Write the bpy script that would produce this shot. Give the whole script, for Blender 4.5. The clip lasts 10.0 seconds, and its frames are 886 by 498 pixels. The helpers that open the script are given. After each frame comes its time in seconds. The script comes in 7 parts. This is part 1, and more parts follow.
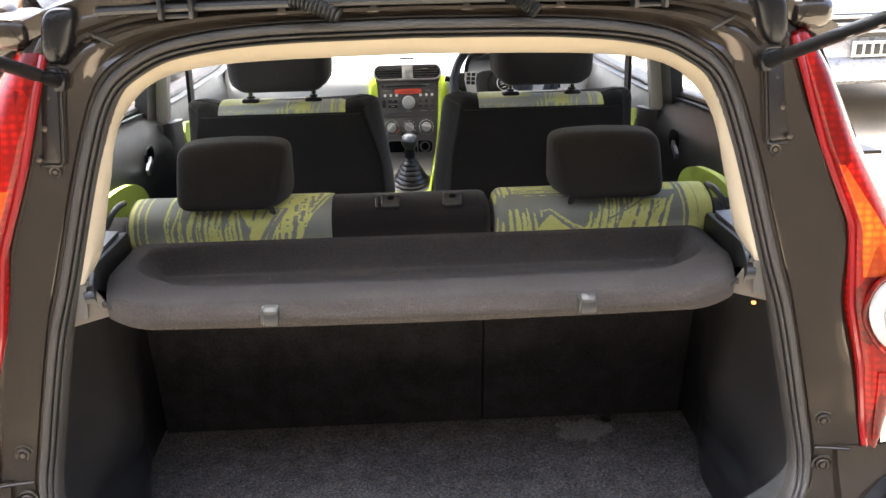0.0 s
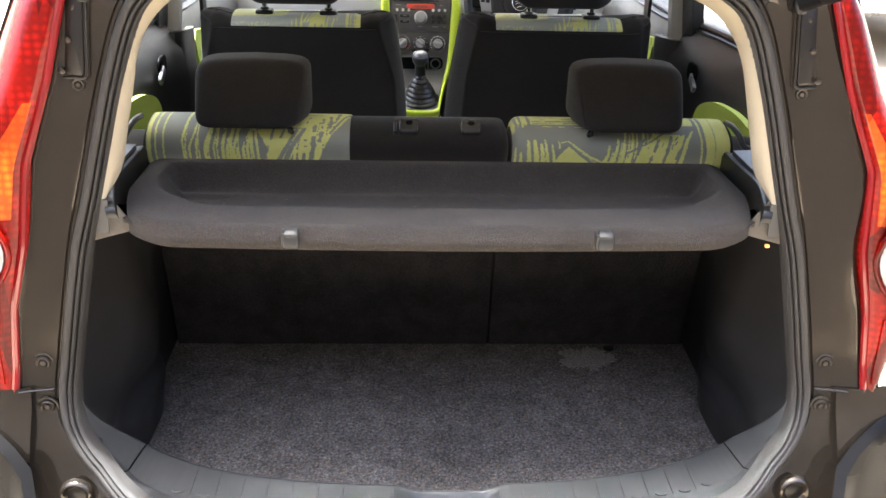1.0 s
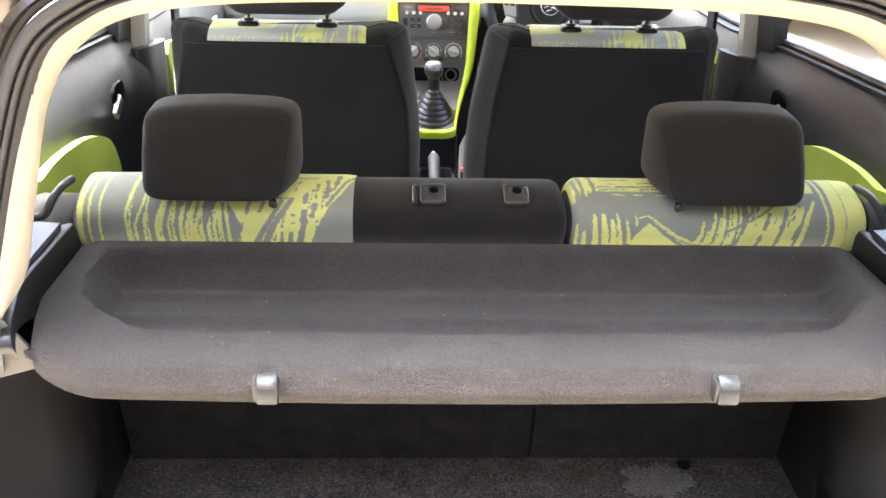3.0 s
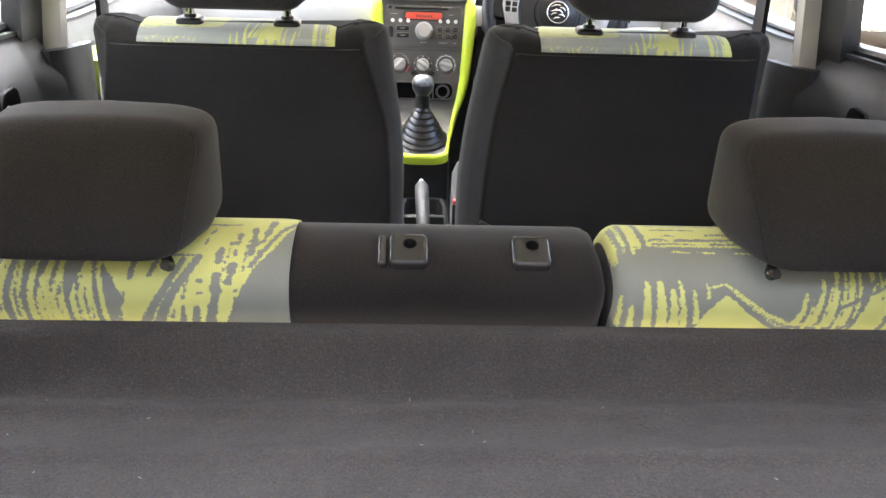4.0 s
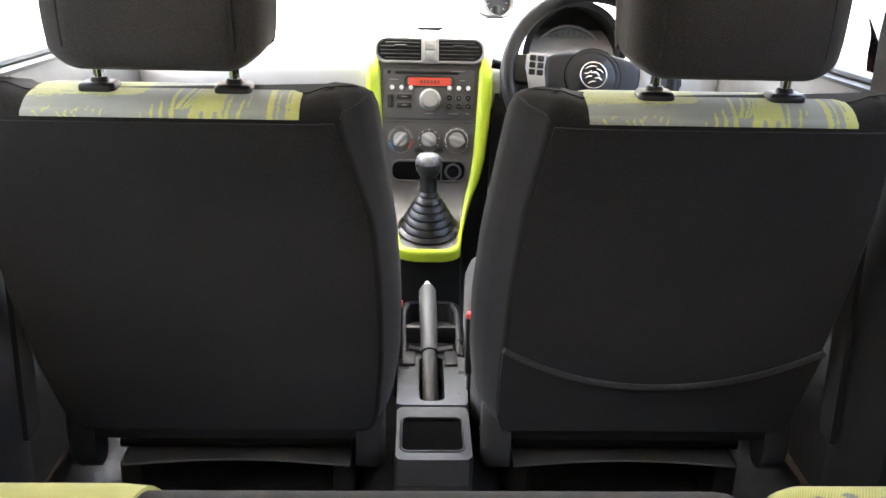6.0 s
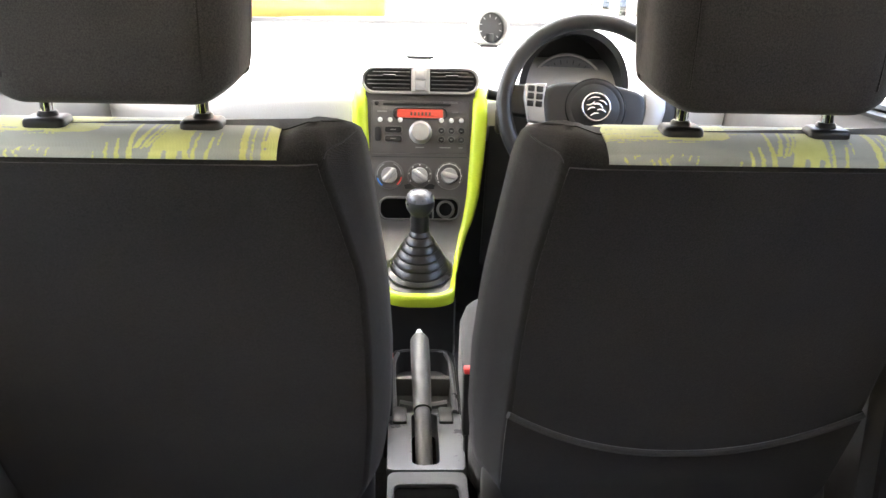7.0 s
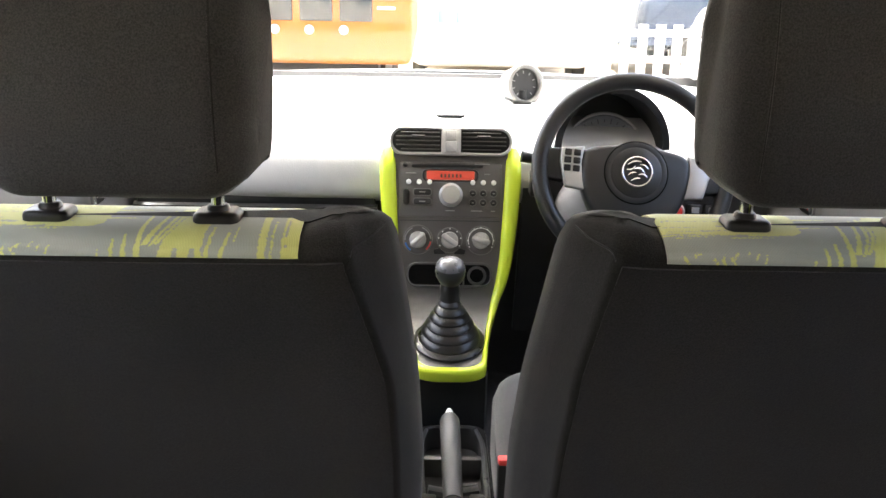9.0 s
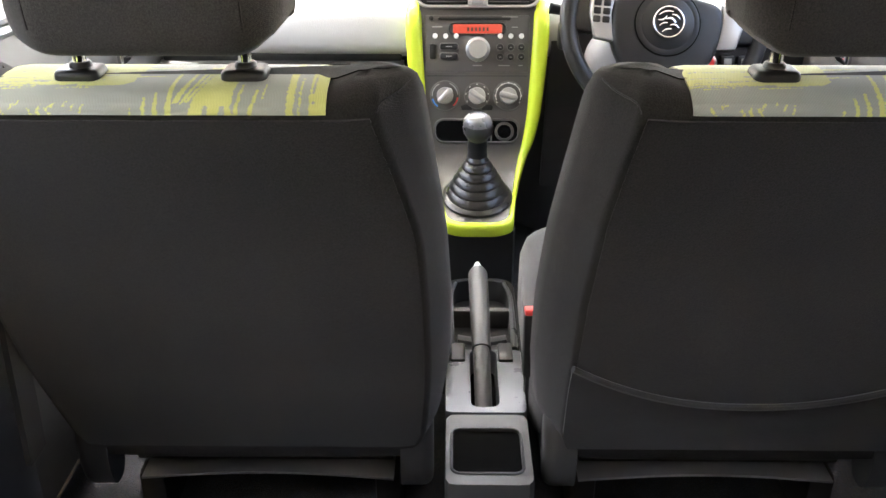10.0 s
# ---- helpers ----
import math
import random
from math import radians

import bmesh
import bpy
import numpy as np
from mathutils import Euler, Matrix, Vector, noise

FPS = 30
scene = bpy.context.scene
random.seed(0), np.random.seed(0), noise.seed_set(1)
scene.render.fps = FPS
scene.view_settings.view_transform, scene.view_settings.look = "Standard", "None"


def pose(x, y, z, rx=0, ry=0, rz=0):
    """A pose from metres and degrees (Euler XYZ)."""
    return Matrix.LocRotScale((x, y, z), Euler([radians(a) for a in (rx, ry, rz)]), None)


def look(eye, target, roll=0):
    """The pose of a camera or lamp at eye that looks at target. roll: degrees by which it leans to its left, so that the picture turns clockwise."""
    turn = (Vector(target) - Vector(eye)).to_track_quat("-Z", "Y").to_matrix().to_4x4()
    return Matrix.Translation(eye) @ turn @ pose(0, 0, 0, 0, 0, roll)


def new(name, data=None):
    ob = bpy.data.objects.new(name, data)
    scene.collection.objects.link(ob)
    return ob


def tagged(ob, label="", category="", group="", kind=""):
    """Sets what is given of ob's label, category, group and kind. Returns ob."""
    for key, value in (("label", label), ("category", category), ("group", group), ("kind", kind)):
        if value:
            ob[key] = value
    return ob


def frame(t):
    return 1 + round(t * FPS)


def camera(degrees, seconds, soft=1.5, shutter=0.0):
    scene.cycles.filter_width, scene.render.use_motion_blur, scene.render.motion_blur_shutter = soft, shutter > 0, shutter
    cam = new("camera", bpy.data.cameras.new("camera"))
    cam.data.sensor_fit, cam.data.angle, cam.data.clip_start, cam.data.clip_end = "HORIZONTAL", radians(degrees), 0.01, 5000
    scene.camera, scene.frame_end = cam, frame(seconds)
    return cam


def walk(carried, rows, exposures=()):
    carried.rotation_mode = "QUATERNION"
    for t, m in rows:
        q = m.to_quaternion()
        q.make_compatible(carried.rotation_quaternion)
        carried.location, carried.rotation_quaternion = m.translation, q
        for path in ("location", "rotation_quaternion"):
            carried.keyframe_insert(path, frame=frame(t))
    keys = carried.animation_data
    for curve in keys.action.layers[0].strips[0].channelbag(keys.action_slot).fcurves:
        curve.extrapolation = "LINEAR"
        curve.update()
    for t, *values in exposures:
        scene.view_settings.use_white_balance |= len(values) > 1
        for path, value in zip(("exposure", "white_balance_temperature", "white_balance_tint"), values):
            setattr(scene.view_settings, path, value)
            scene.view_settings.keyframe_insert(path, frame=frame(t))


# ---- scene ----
cam = camera(52.7, 10.0)
PATH = [
    (0, (-0.02, -0.972, 1.608), (0.055, 0.888, 0.878), -1.2),
    (0.5, (-0.034, -0.988, 1.622), (0.119, 0.85, 0.848), 0.6),
    (1, (-0.056, -0.969, 1.633), (0.03, 0.812, 0.726), 1.6),
    (1.5, (-0.062, -0.914, 1.639), (-0.007, 0.796, 0.603), 1.7),
    (2, (-0.041, -0.842, 1.647), (0.008, 0.895, 0.655), 2.0),
    (2.5, (-0.044, -0.712, 1.642), (0.025, 1.046, 0.691), 2.2),
    (3, (-0.083, -0.543, 1.593), (-0.001, 1.224, 0.66), 1.7),
    (3.2, (-0.084, -0.476, 1.58), (0.005, 1.327, 0.718), 1.3),
    (4.3, (-0.042, -0.117, 1.437), (0.054, 1.671, 0.546), 2.5),
    (4.5, (-0.033, -0.076, 1.43), (0.06, 1.725, 0.565), 2.4),
    (5, (-0.016, 0.02, 1.415), (0.061, 1.821, 0.551), 2.9),
    (5.5, (-0.025, 0.131, 1.385), (0.026, 1.946, 0.547), 3.0),
    (5.7, (-0.029, 0.177, 1.374), (0.006, 2.012, 0.58), 1.8),
    (6.8, (-0.041, 0.349, 1.349), (0.079, 2.217, 0.644), 1.7),
    (7, (-0.044, 0.372, 1.342), (0.052, 2.248, 0.656), 1.5),
    (7.5, (-0.053, 0.42, 1.339), (0.045, 2.302, 0.67), 1.9),
    (8, (-0.053, 0.448, 1.348), (0.098, 2.311, 0.637), 2.5),
    (8.5, (-0.057, 0.474, 1.366), (0.018, 2.352, 0.684), 1.5),
    (9, (-0.053, 0.479, 1.375), (-0.013, 2.381, 0.759), 1.2),
    (9.5, (-0.051, 0.476, 1.376), (-0.005, 2.352, 0.685), 0.5),
    (10, (-0.051, 0.463, 1.378), (-0.073, 2.244, 0.469), -0.1),
]
EXPOSURES = [(t, e, 5820 if t < 1.2 else 6020 if t < 2.8 else 5750 if t < 4 else 5880 if t < 6 else 6120, 8) for t, e in ((0, 2.9), (0.5, 2.9), (1.0, 2.95), (1.5, 2.9), (2.0, 3.75), (2.5, 4.0), (3.2, 4.0), (4.5, 3.95), (5.0, 3.8), (5.5, 3.65), (7.0, 3.87), (8.5, 3.6), (9.0, 3.35), (9.5, 3.4), (10, 3.85))]
walk(cam, [(t, look(eye, target, roll)) for t, eye, target, roll in PATH], EXPOSURES)

# ---- world and sun ----
SUN_ELEV, SUN_AZ = 72.0, -40.0          # azimuth from straight ahead, to the left is minus
world = bpy.data.worlds.new("sky")
scene.world = world
world.use_nodes = True
wn = world.node_tree.nodes
sky = wn.new("ShaderNodeTexSky")
sky.sky_type, sky.sun_disc = "NISHITA", False
sky.sun_elevation, sky.sun_rotation = radians(SUN_ELEV), radians(SUN_AZ)
sky.dust_density, sky.air_density, sky.ozone_density = 9.0, 0.9, 0.0
wn["Background"].inputs["Strength"].default_value = 0.15
world.node_tree.links.new(sky.outputs[0], wn["Background"].inputs["Color"])
sun_data = bpy.data.lights.new("sun", "SUN")
sun_data.energy, sun_data.angle, sun_data.color = 3.6, radians(2.0), (1.0, 0.95, 0.87)
sun = new("sun", sun_data)
_e, _a = radians(SUN_ELEV), radians(SUN_AZ)
sun.matrix_world = look((math.sin(_a) * math.cos(_e) * 20, math.cos(_a) * math.cos(_e) * 20, math.sin(_e) * 20), (0, 0, 0))


# ---- materials ----
class Mat:
    """A small builder for node materials in object coordinates."""

    def __init__(self, name, rough=0.6, metal=0.0, spec=0.5, coat=0.0):
        self.m = bpy.data.materials.new(name)
        self.m.use_nodes = True
        self.t = self.m.node_tree
        self.p = self.t.nodes["Principled BSDF"]
        self.p.inputs["Roughness"].default_value = rough
        self.p.inputs["Metallic"].default_value = metal
        self.p.inputs["Specular IOR Level"].default_value = spec
        self.p.inputs["Coat Weight"].default_value = coat
        self.co = self.t.nodes.new("ShaderNodeTexCoord").outputs["Object"]

    def link(self, a, b):
        self.t.links.new(a, b)
        return self

    def node(self, kind, **values):
        n = self.t.nodes.new(kind)
        for k, v in values.items():
            n.inputs[k].default_value = v
        return n

    def scaled(self, scale, turn=(0, 0, 0)):
        n = self.node("ShaderNodeMapping", Scale=scale, Rotation=turn)
        self.link(self.co, n.inputs["Vector"])
        return n.outputs[0]

    def noise(self, scale, detail=3.0, rough=0.55, distort=0.0, at=None):
        n = self.node("ShaderNodeTexNoise", Scale=scale, Detail=detail, Roughness=rough, Distortion=distort)
        self.link(at or self.co, n.inputs["Vector"])
        return n.outputs["Fac"]

    def ramp(self, fac, stops, constant=False):
        n = self.t.nodes.new("ShaderNodeValToRGB")
        e = n.color_ramp.elements
        n.color_ramp.interpolation = "CONSTANT" if constant else "LINEAR"
        while len(e) < len(stops):
            e.new(0.5)
        for el, (p, c) in zip(e, stops):
            el.position, el.color = p, (*c, 1) if len(c) == 3 else c
        self.link(fac, n.inputs[0])
        return n.outputs[0]

    def mix(self, fac, a, b, mode="MIX"):
        n = self.t.nodes.new("ShaderNodeMix")
        n.data_type, n.blend_type = "RGBA", mode
        for sock, v in ((n.inputs[0], fac), (n.inputs[6], a), (n.inputs[7], b)):
            if isinstance(v, (int, float)):
                sock.default_value = v
            elif isinstance(v, tuple):
                sock.default_value = (*v, 1)
            else:
                self.link(v, sock)
        return n.outputs[2]

    def math(self, op, a, b=0.0):
        n = self.t.nodes.new("ShaderNodeMath")
        n.operation = op
        for sock, v in zip(n.inputs, (a, b)):
            if isinstance(v, (int, float)):
                sock.default_value = v
            else:
                self.link(v, sock)
        return n.outputs[0]

    def color(self, c):
        if isinstance(c, tuple):
            self.p.inputs["Base Color"].default_value = (*c, 1)
        else:
            self.link(c, self.p.inputs["Base Color"])
        return self

    def bump(self, fac, strength=0.3, distance=0.001):
        n = self.node("ShaderNodeBump", Strength=strength, Distance=distance)
        self.link(fac, n.inputs["Height"])
        self.link(n.outputs[0], self.p.inputs["Normal"])
        return self

    def rough(self, fac, lo, hi):
        n = self.node("ShaderNodeMapRange")
        n.inputs["To Min"].default_value, n.inputs["To Max"].default_value = lo, hi
        self.link(fac, n.inputs["Value"])
        self.link(n.outputs[0], self.p.inputs["Roughness"])
        return self


def grained(name, c, rough=0.5, vary=0.12, grain=700.0, strength=0.25, metal=0.0, spec=0.5, coat=0.0, blotch=0.09):
    """Moulded plastic, paint or leather: two scales of variation, fine grain relief."""
    m = Mat(name, rough, metal, spec, coat)
    lo, hi = tuple(v * (1 - vary) for v in c), tuple(min(1, v * (1 + vary)) for v in c)
    m.color(m.ramp(m.noise(9.0, 4.0), [(0.3, lo), (0.7, hi)]))
    m.bump(m.noise(grain, 2.0), strength, 0.0006)
    m.rough(m.noise(23.0, 5.0), max(0.02, rough - blotch), min(1, rough + blotch))
    return m


def cloth(name, c, fleck=0.25, weave=1.0, sheen=0.3, grain=1400.0):
    m = Mat(name, 0.92, spec=0.2)
    lo, hi = tuple(v * (1 - fleck) for v in c), tuple(v * (1 + fleck) for v in c)
    fine = m.noise(grain, 2.0)
    soft = m.ramp(m.noise(6.0, 4.0), [(0.3, (0.82,) * 3), (0.72, (1.18,) * 3)])
    m.color(m.mix(1.0, m.ramp(fine, [(0.32, lo), (0.68, hi)]), soft, "MULTIPLY"))
    wav = m.node("ShaderNodeTexWave", Scale=420.0)
    m.link(m.scaled((1, 0.6, 0.6), (0.3, 0.5, 0.8)), wav.inputs["Vector"])
    m.bump(m.math("ADD", m.math("MULTIPLY", wav.outputs["Fac"], 0.25), fine), 0.3 * weave, 0.0008)
    m.p.inputs["Sheen Weight"].default_value = sheen
    m.p.inputs["Sheen Roughness"].default_value = 0.5
    return m


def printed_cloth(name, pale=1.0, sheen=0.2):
    """Grey twill seat cloth printed with lime brush strokes; the strokes are a field on the cloth, in millimetres. pale
    above 1 paints brighter light into the grey.
    """
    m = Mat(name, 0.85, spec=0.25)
    at = m.t.nodes.new("ShaderNodeAttribute")
    at.attribute_name = "ink"
    rag = m.math("MULTIPLY", m.math("SUBTRACT", m.noise(330.0, 4.0, 0.65), 0.5), 6.5)
    ink = m.node("ShaderNodeMapRange")
    for k, val in zip((1, 2, 3, 4), (-0.35, 0.35, 0.0, 1.0)):
        ink.inputs[k].default_value = val
    m.link(m.math("ADD", at.outputs["Fac"], rag), ink.inputs[0])
    ink = ink.outputs[0]
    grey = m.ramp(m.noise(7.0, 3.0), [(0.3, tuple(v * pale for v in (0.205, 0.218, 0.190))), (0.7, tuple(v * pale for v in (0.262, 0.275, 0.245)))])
    lime = m.ramp(m.noise(30.0, 3.0), [(0.3, (0.555, 0.575, 0.185)), (0.7, (0.65, 0.67, 0.24))])
    wav = m.node("ShaderNodeTexWave", Scale=300.0)
    m.link(m.scaled((1, 0.85, 0.85), (0.2, 0.6, 0.4)), wav.inputs["Vector"])
    twill = m.ramp(wav.outputs["Fac"], [(0.2, (0.86,) * 3), (0.8, (1.1,) * 3)])
    m.color(m.mix(1.0, m.mix(ink, grey, lime), twill, "MULTIPLY"))
    m.bump(m.math("ADD", wav.outputs["Fac"], m.math("MULTIPLY", ink, 0.5)), 0.25, 0.0008)
    m.p.inputs["Sheen Weight"].default_value = sheen
    m.p.inputs["Sheen Roughness"].default_value = 0.4
    return m


def carpet(name, dark, light, scale, relief=0.8, tight=1.0, patch=1.0):
    """Matted fibres: light and dark threads, warm and cool by turns, worn in broad patches."""
    m = Mat(name, 0.97, spec=0.1)
    fib = m.noise(scale, 4.0, 0.75, 0.6)
    spot = m.noise(scale * 0.45, 2.0, 0.6)
    base = m.ramp(fib, [(0.54 - 0.18 * tight, dark), (0.55, tuple((a + b) / 2.3 for a, b in zip(dark, light))), (0.55 + 0.15 * tight, light)])
    hue = m.ramp(m.noise(scale * 0.7, 2.0, 0.6, 0.5), [(0.36, (0.86, 0.94, 1.12)), (0.5, (1.0, 1.0, 1.0)), (0.64, (1.14, 0.98, 0.82))])
    base = m.mix(1.0, base, hue, "MULTIPLY")
    worn = m.ramp(m.noise(3.2, 4.0), [(0.3, (1 - 0.25 * patch,) * 3), (0.7, (1 + 0.2 * patch,) * 3)])
    tread = m.ramp(m.noise(26.0, 5.0, 0.65), [(0.32, (1 - 0.28 * patch,) * 3), (0.68, (1 + 0.22 * patch,) * 3)])
    m.color(m.mix(1.0, m.mix(1.0, base, worn, "MULTIPLY"), tread, "MULTIPLY"))
    m.bump(m.math("ADD", fib, spot), relief, 0.004)
    m.p.inputs["Sheen Weight"].default_value = 0.06
    return m


M = {}
M["seat"] = cloth("charcoal_seat_cloth", (0.0165, 0.0145, 0.0135), 0.35, 1.3, 0.12, 800.0)
M["front_seat"] = cloth("charcoal_front_seat_cloth", (0.0192, 0.0174, 0.0160), 0.4, 1.4, 0.1, 650.0)
M["hem"] = cloth("grey_elastic_hem", (0.052, 0.050, 0.049))
M["bumper"] = grained("dusty_dark_bumper_paint", (0.007, 0.0065, 0.006), 0.22, 0.25, 60.0, 0.03, spec=0.10)
M["seat_back"] = cloth("black_backrest_cloth", (0.0178, 0.0158, 0.0149), 0.45, 1.4, 0.25, 600.0)
# lighter than the rear headrests' cloth, to make up for weak cabin light
M["front_headrest"] = cloth("lit_front_headrest_cloth", (0.036, 0.034, 0.033), 0.4, 1.3, 0.15, 650.0)
M["headrest"] = cloth("charcoal_headrest_cloth", (0.0200, 0.0182, 0.0170), 0.35, 1.2, 0.12, 800.0)
M["cushion"] = cloth("grey_cushion_cloth", (0.045, 0.044, 0.044))
M["print"] = printed_cloth("lime_print_cloth")
# same cloth as print, brightened for the stronger light on the front seats
M["print_front"] = printed_cloth("lime_print_cloth_lit_copy", 1.5, 0.6)
M["shelf"] = carpet("grey_shelf_felt", (0.033, 0.0295, 0.0272), (0.092, 0.084, 0.078), 650.0, 0.6, 1.0, 0.3)
M["boot_carpet"] = carpet("grey_boot_carpet", (0.036, 0.0325, 0.030), (0.27, 0.245, 0.222), 235.0, 0.5, 0.95)
M["floor_carpet"] = carpet("grey_floor_carpet", (0.04, 0.04, 0.045), (0.12, 0.12, 0.125), 420.0)
M["latch"] = grained("grey_latch_plastic", (0.065, 0.066, 0.063), 0.4)
M["pan"] = grained("pale_grey_panel_plastic", (0.30, 0.29, 0.29), 0.5)
M["trim"] = grained("dark_grey_trim_plastic", (0.045, 0.043, 0.042), 0.45)
M["trim_mid"] = grained("grey_trim_plastic", (0.070, 0.068, 0.066), 0.42)
M["ledge"] = grained("grey_ledge_plastic", (0.055, 0.056, 0.058), 0.4)
M["satin"] = grained("satin_grey_console_plastic", (0.095, 0.097, 0.104), 0.3, 0.05, 900.0, 0.06, spec=0.8)
M["corner"] = grained("grey_brown_trim_plastic", (0.085, 0.075, 0.064), 0.5)
M["black"] = grained("black_plastic", (0.012, 0.012, 0.012), 0.35)
M["socket"] = grained("glossy_black_plastic", (0.030, 0.029, 0.028), 0.25, 0.1)
M["door"] = grained("dark_door_plastic", (0.013, 0.013, 0.014), 0.45, spec=0.3, blotch=0.03)
M["bracket"] = grained("dusty_brown_bracket_paint", (0.014, 0.0115, 0.0095), 0.35, 0.6, 90.0, 0.3)
M["strut"] = grained("black_strut_enamel", (0.006, 0.006, 0.0065), 0.3, 0.1, 500.0, 0.05, spec=0.35)
# near black: puts the shade of holes and gaps into the colour
M["void"] = grained("recess_shade_black", (0.003, 0.003, 0.003), 0.9, spec=0.05)
M["sill"] = grained("satin_sill_plastic", (0.050, 0.051, 0.051), 0.36, 0.05, 900.0, 0.04, spec=0.45, coat=0.05, blotch=0.02)
M["boot_plastic"] = grained("black_boot_plastic", (0.017, 0.0165, 0.0165), 0.36)
# the boot carpet again, darkened for the shade below the shelf
M["felt"] = carpet("shaded_backrest_carpet", (0.020, 0.0192, 0.0195), (0.050, 0.048, 0.048), 420.0, 0.4, 0.9)
M["rubber"] = grained("dark_rubber", (0.040, 0.037, 0.034), 0.6, grain=300.0, spec=0.35)
M["beige"] = grained("beige_pillar_trim", (0.455, 0.40, 0.295), 0.6, 0.05, 500.0, 0.15)
M["lining"] = cloth("pale_roof_lining", (0.74, 0.70, 0.64), 0.08, 0.5, 0.1)
M["pale"] = grained("pale_grey_dash_plastic", (0.58, 0.58, 0.57), 0.48, 0.05, 420.0, 0.5)
M["pillar"] = grained("pale_grey_pillar_trim", (0.55, 0.55, 0.53), 0.5, 0.04)
M["lime"] = grained("lime_green_gloss_plastic", (0.52, 0.66, 0.035), 0.22, 0.04, 200.0, 0.02, coat=0.4)
M["lime_matt"] = grained("lime_green_door_insert", (0.36, 0.46, 0.06), 0.6, 0.06, 600.0, 0.3)
M["panel"] = grained("grey_centre_panel", (0.078, 0.074, 0.070), 0.42, 0.06)
M["panel_dark"] = grained("dark_centre_panel", (0.02, 0.02, 0.02), 0.4)
M["silver"] = grained("silver_painted_plastic", (0.45, 0.45, 0.45), 0.32, 0.04, 900.0, 0.05, metal=0.6)
M["clip"] = grained("grey_clip_plastic", (0.024, 0.025, 0.026), 0.40, 0.06, spec=0.5)
M["chrome"] = grained("chrome", (0.85, 0.85, 0.86), 0.1, 0.02, 300.0, 0.02, metal=1.0)
M["rim"] = grained("dull_silver_rim_paint", (0.17, 0.165, 0.16), 0.42, 0.06, 900.0, 0.05, metal=0.2, spec=0.3)
M["bezel"] = grained("pale_silver_bezel_paint", (0.40, 0.39, 0.38), 0.35, 0.04, 900.0, 0.05, metal=0.3)
M["steel"] = grained("dull_bolt_steel", (0.06, 0.052, 0.046), 0.45, 0.3, 300.0, 0.3, metal=0.8)
M["white_print"] = grained("pale_printing", (0.75, 0.75, 0.74), 0.5, 0.02)
M["grey_print"] = grained("grey_printing", (0.30, 0.30, 0.30), 0.5, 0.02)
M["red_print"] = grained("red_printing", (0.7, 0.06, 0.05), 0.5, 0.02)
M["blue_print"] = grained("blue_printing", (0.05, 0.2, 0.6), 0.5, 0.02)
M["red_clip"] = grained("red_buckle_button", (0.75, 0.06, 0.05), 0.4, 0.04)
M["wheel"] = grained("black_wheel_leather", (0.014, 0.014, 0.015), 0.36, 0.1, 900.0, 0.35, spec=0.45)
M["gaiter"] = grained("black_gaiter_rubber", (0.012, 0.012, 0.012), 0.30, 0.15, 400.0, 0.1, spec=0.6)
# paler grey that paints the highlight on top of the black ball
M["knob_highlight"] = grained("knob_highlight_grey", (0.16, 0.16, 0.165), 0.28, 0.06, 900.0, 0.05, metal=0.3)
M["knob"] = grained("black_gear_knob_leather", (0.035, 0.035, 0.035), 0.3, 0.1, 500.0, 0.1)
M["belt"] = cloth("black_belt_webbing", (0.012, 0.012, 0.013))

lcd = Mat("red_lit_display", 0.3)
lcd.color((0.16, 0.012, 0.008))
lcd.p.inputs["Emission Color"].default_value = (0.75, 0.10, 0.05, 1)
lcd.p.inputs["Emission Strength"].default_value = 0.06
M["lcd"] = lcd
bulb = Mat("warm_boot_bulb", 0.3)
bulb.color((0.8, 0.35, 0.08))
bulb.p.inputs["Emission Color"].default_value = (1.0, 0.42, 0.09, 1)
bulb.p.inputs["Emission Strength"].default_value = 0.22
M["bulb"] = bulb

def car_paint(name, grime):
    """Dark glossy metallic paint; grime is the share of dried mud flecks in the upper gutters."""
    p = Mat(name, 0.2, 0.65, spec=0.5, coat=0.6)
    flake = p.noise(1800.0, 1.0)
    dust = p.ramp(p.noise(7.0, 6.0, 0.65), [(0.45, (0.0,) * 3), (0.8, (1.0,) * 3)])
    base = p.mix(p.math("MULTIPLY", dust, 0.06), p.ramp(flake, [(0.3, (0.030, 0.0245, 0.0190)), (0.75, (0.085, 0.070, 0.054))]), (0.16, 0.13, 0.10))
    fac = None
    if grime:
        sep = p.t.nodes.new("ShaderNodeSeparateXYZ")
        p.link(p.co, sep.inputs[0])
        n = p.node("ShaderNodeMapRange")
        for k, v in zip((1, 2, 3, 4), (1.24, 1.40, 0.0, 1.0)):
            n.inputs[k].default_value = v
        p.link(sep.outputs[2], n.inputs[0])
        fleck = p.ramp(p.noise(130.0, 6.0, 0.75, 0.3), [(0.52, (0.0,) * 3), (0.66, (1.0,) * 3)])
        film = p.ramp(p.noise(22.0, 5.0, 0.6), [(0.35, (0.0,) * 3), (0.75, (1.0,) * 3)])
        fac = p.math("MULTIPLY", n.outputs[0], p.math("MULTIPLY", p.math("ADD", p.math("MULTIPLY", fleck, 0.6), p.math("MULTIPLY", film, 0.5)), grime))
        base = p.mix(fac, base, (0.15, 0.115, 0.078))
    p.color(base)
    p.bump(p.math("ADD", p.noise(9.0, 2.0), p.math("MULTIPLY", fac, 0.3)) if fac is not None else p.noise(9.0, 2.0), 0.12, 0.01)
    p.rough(p.noise(14.0, 5.0), 0.10, 0.30)
    return p


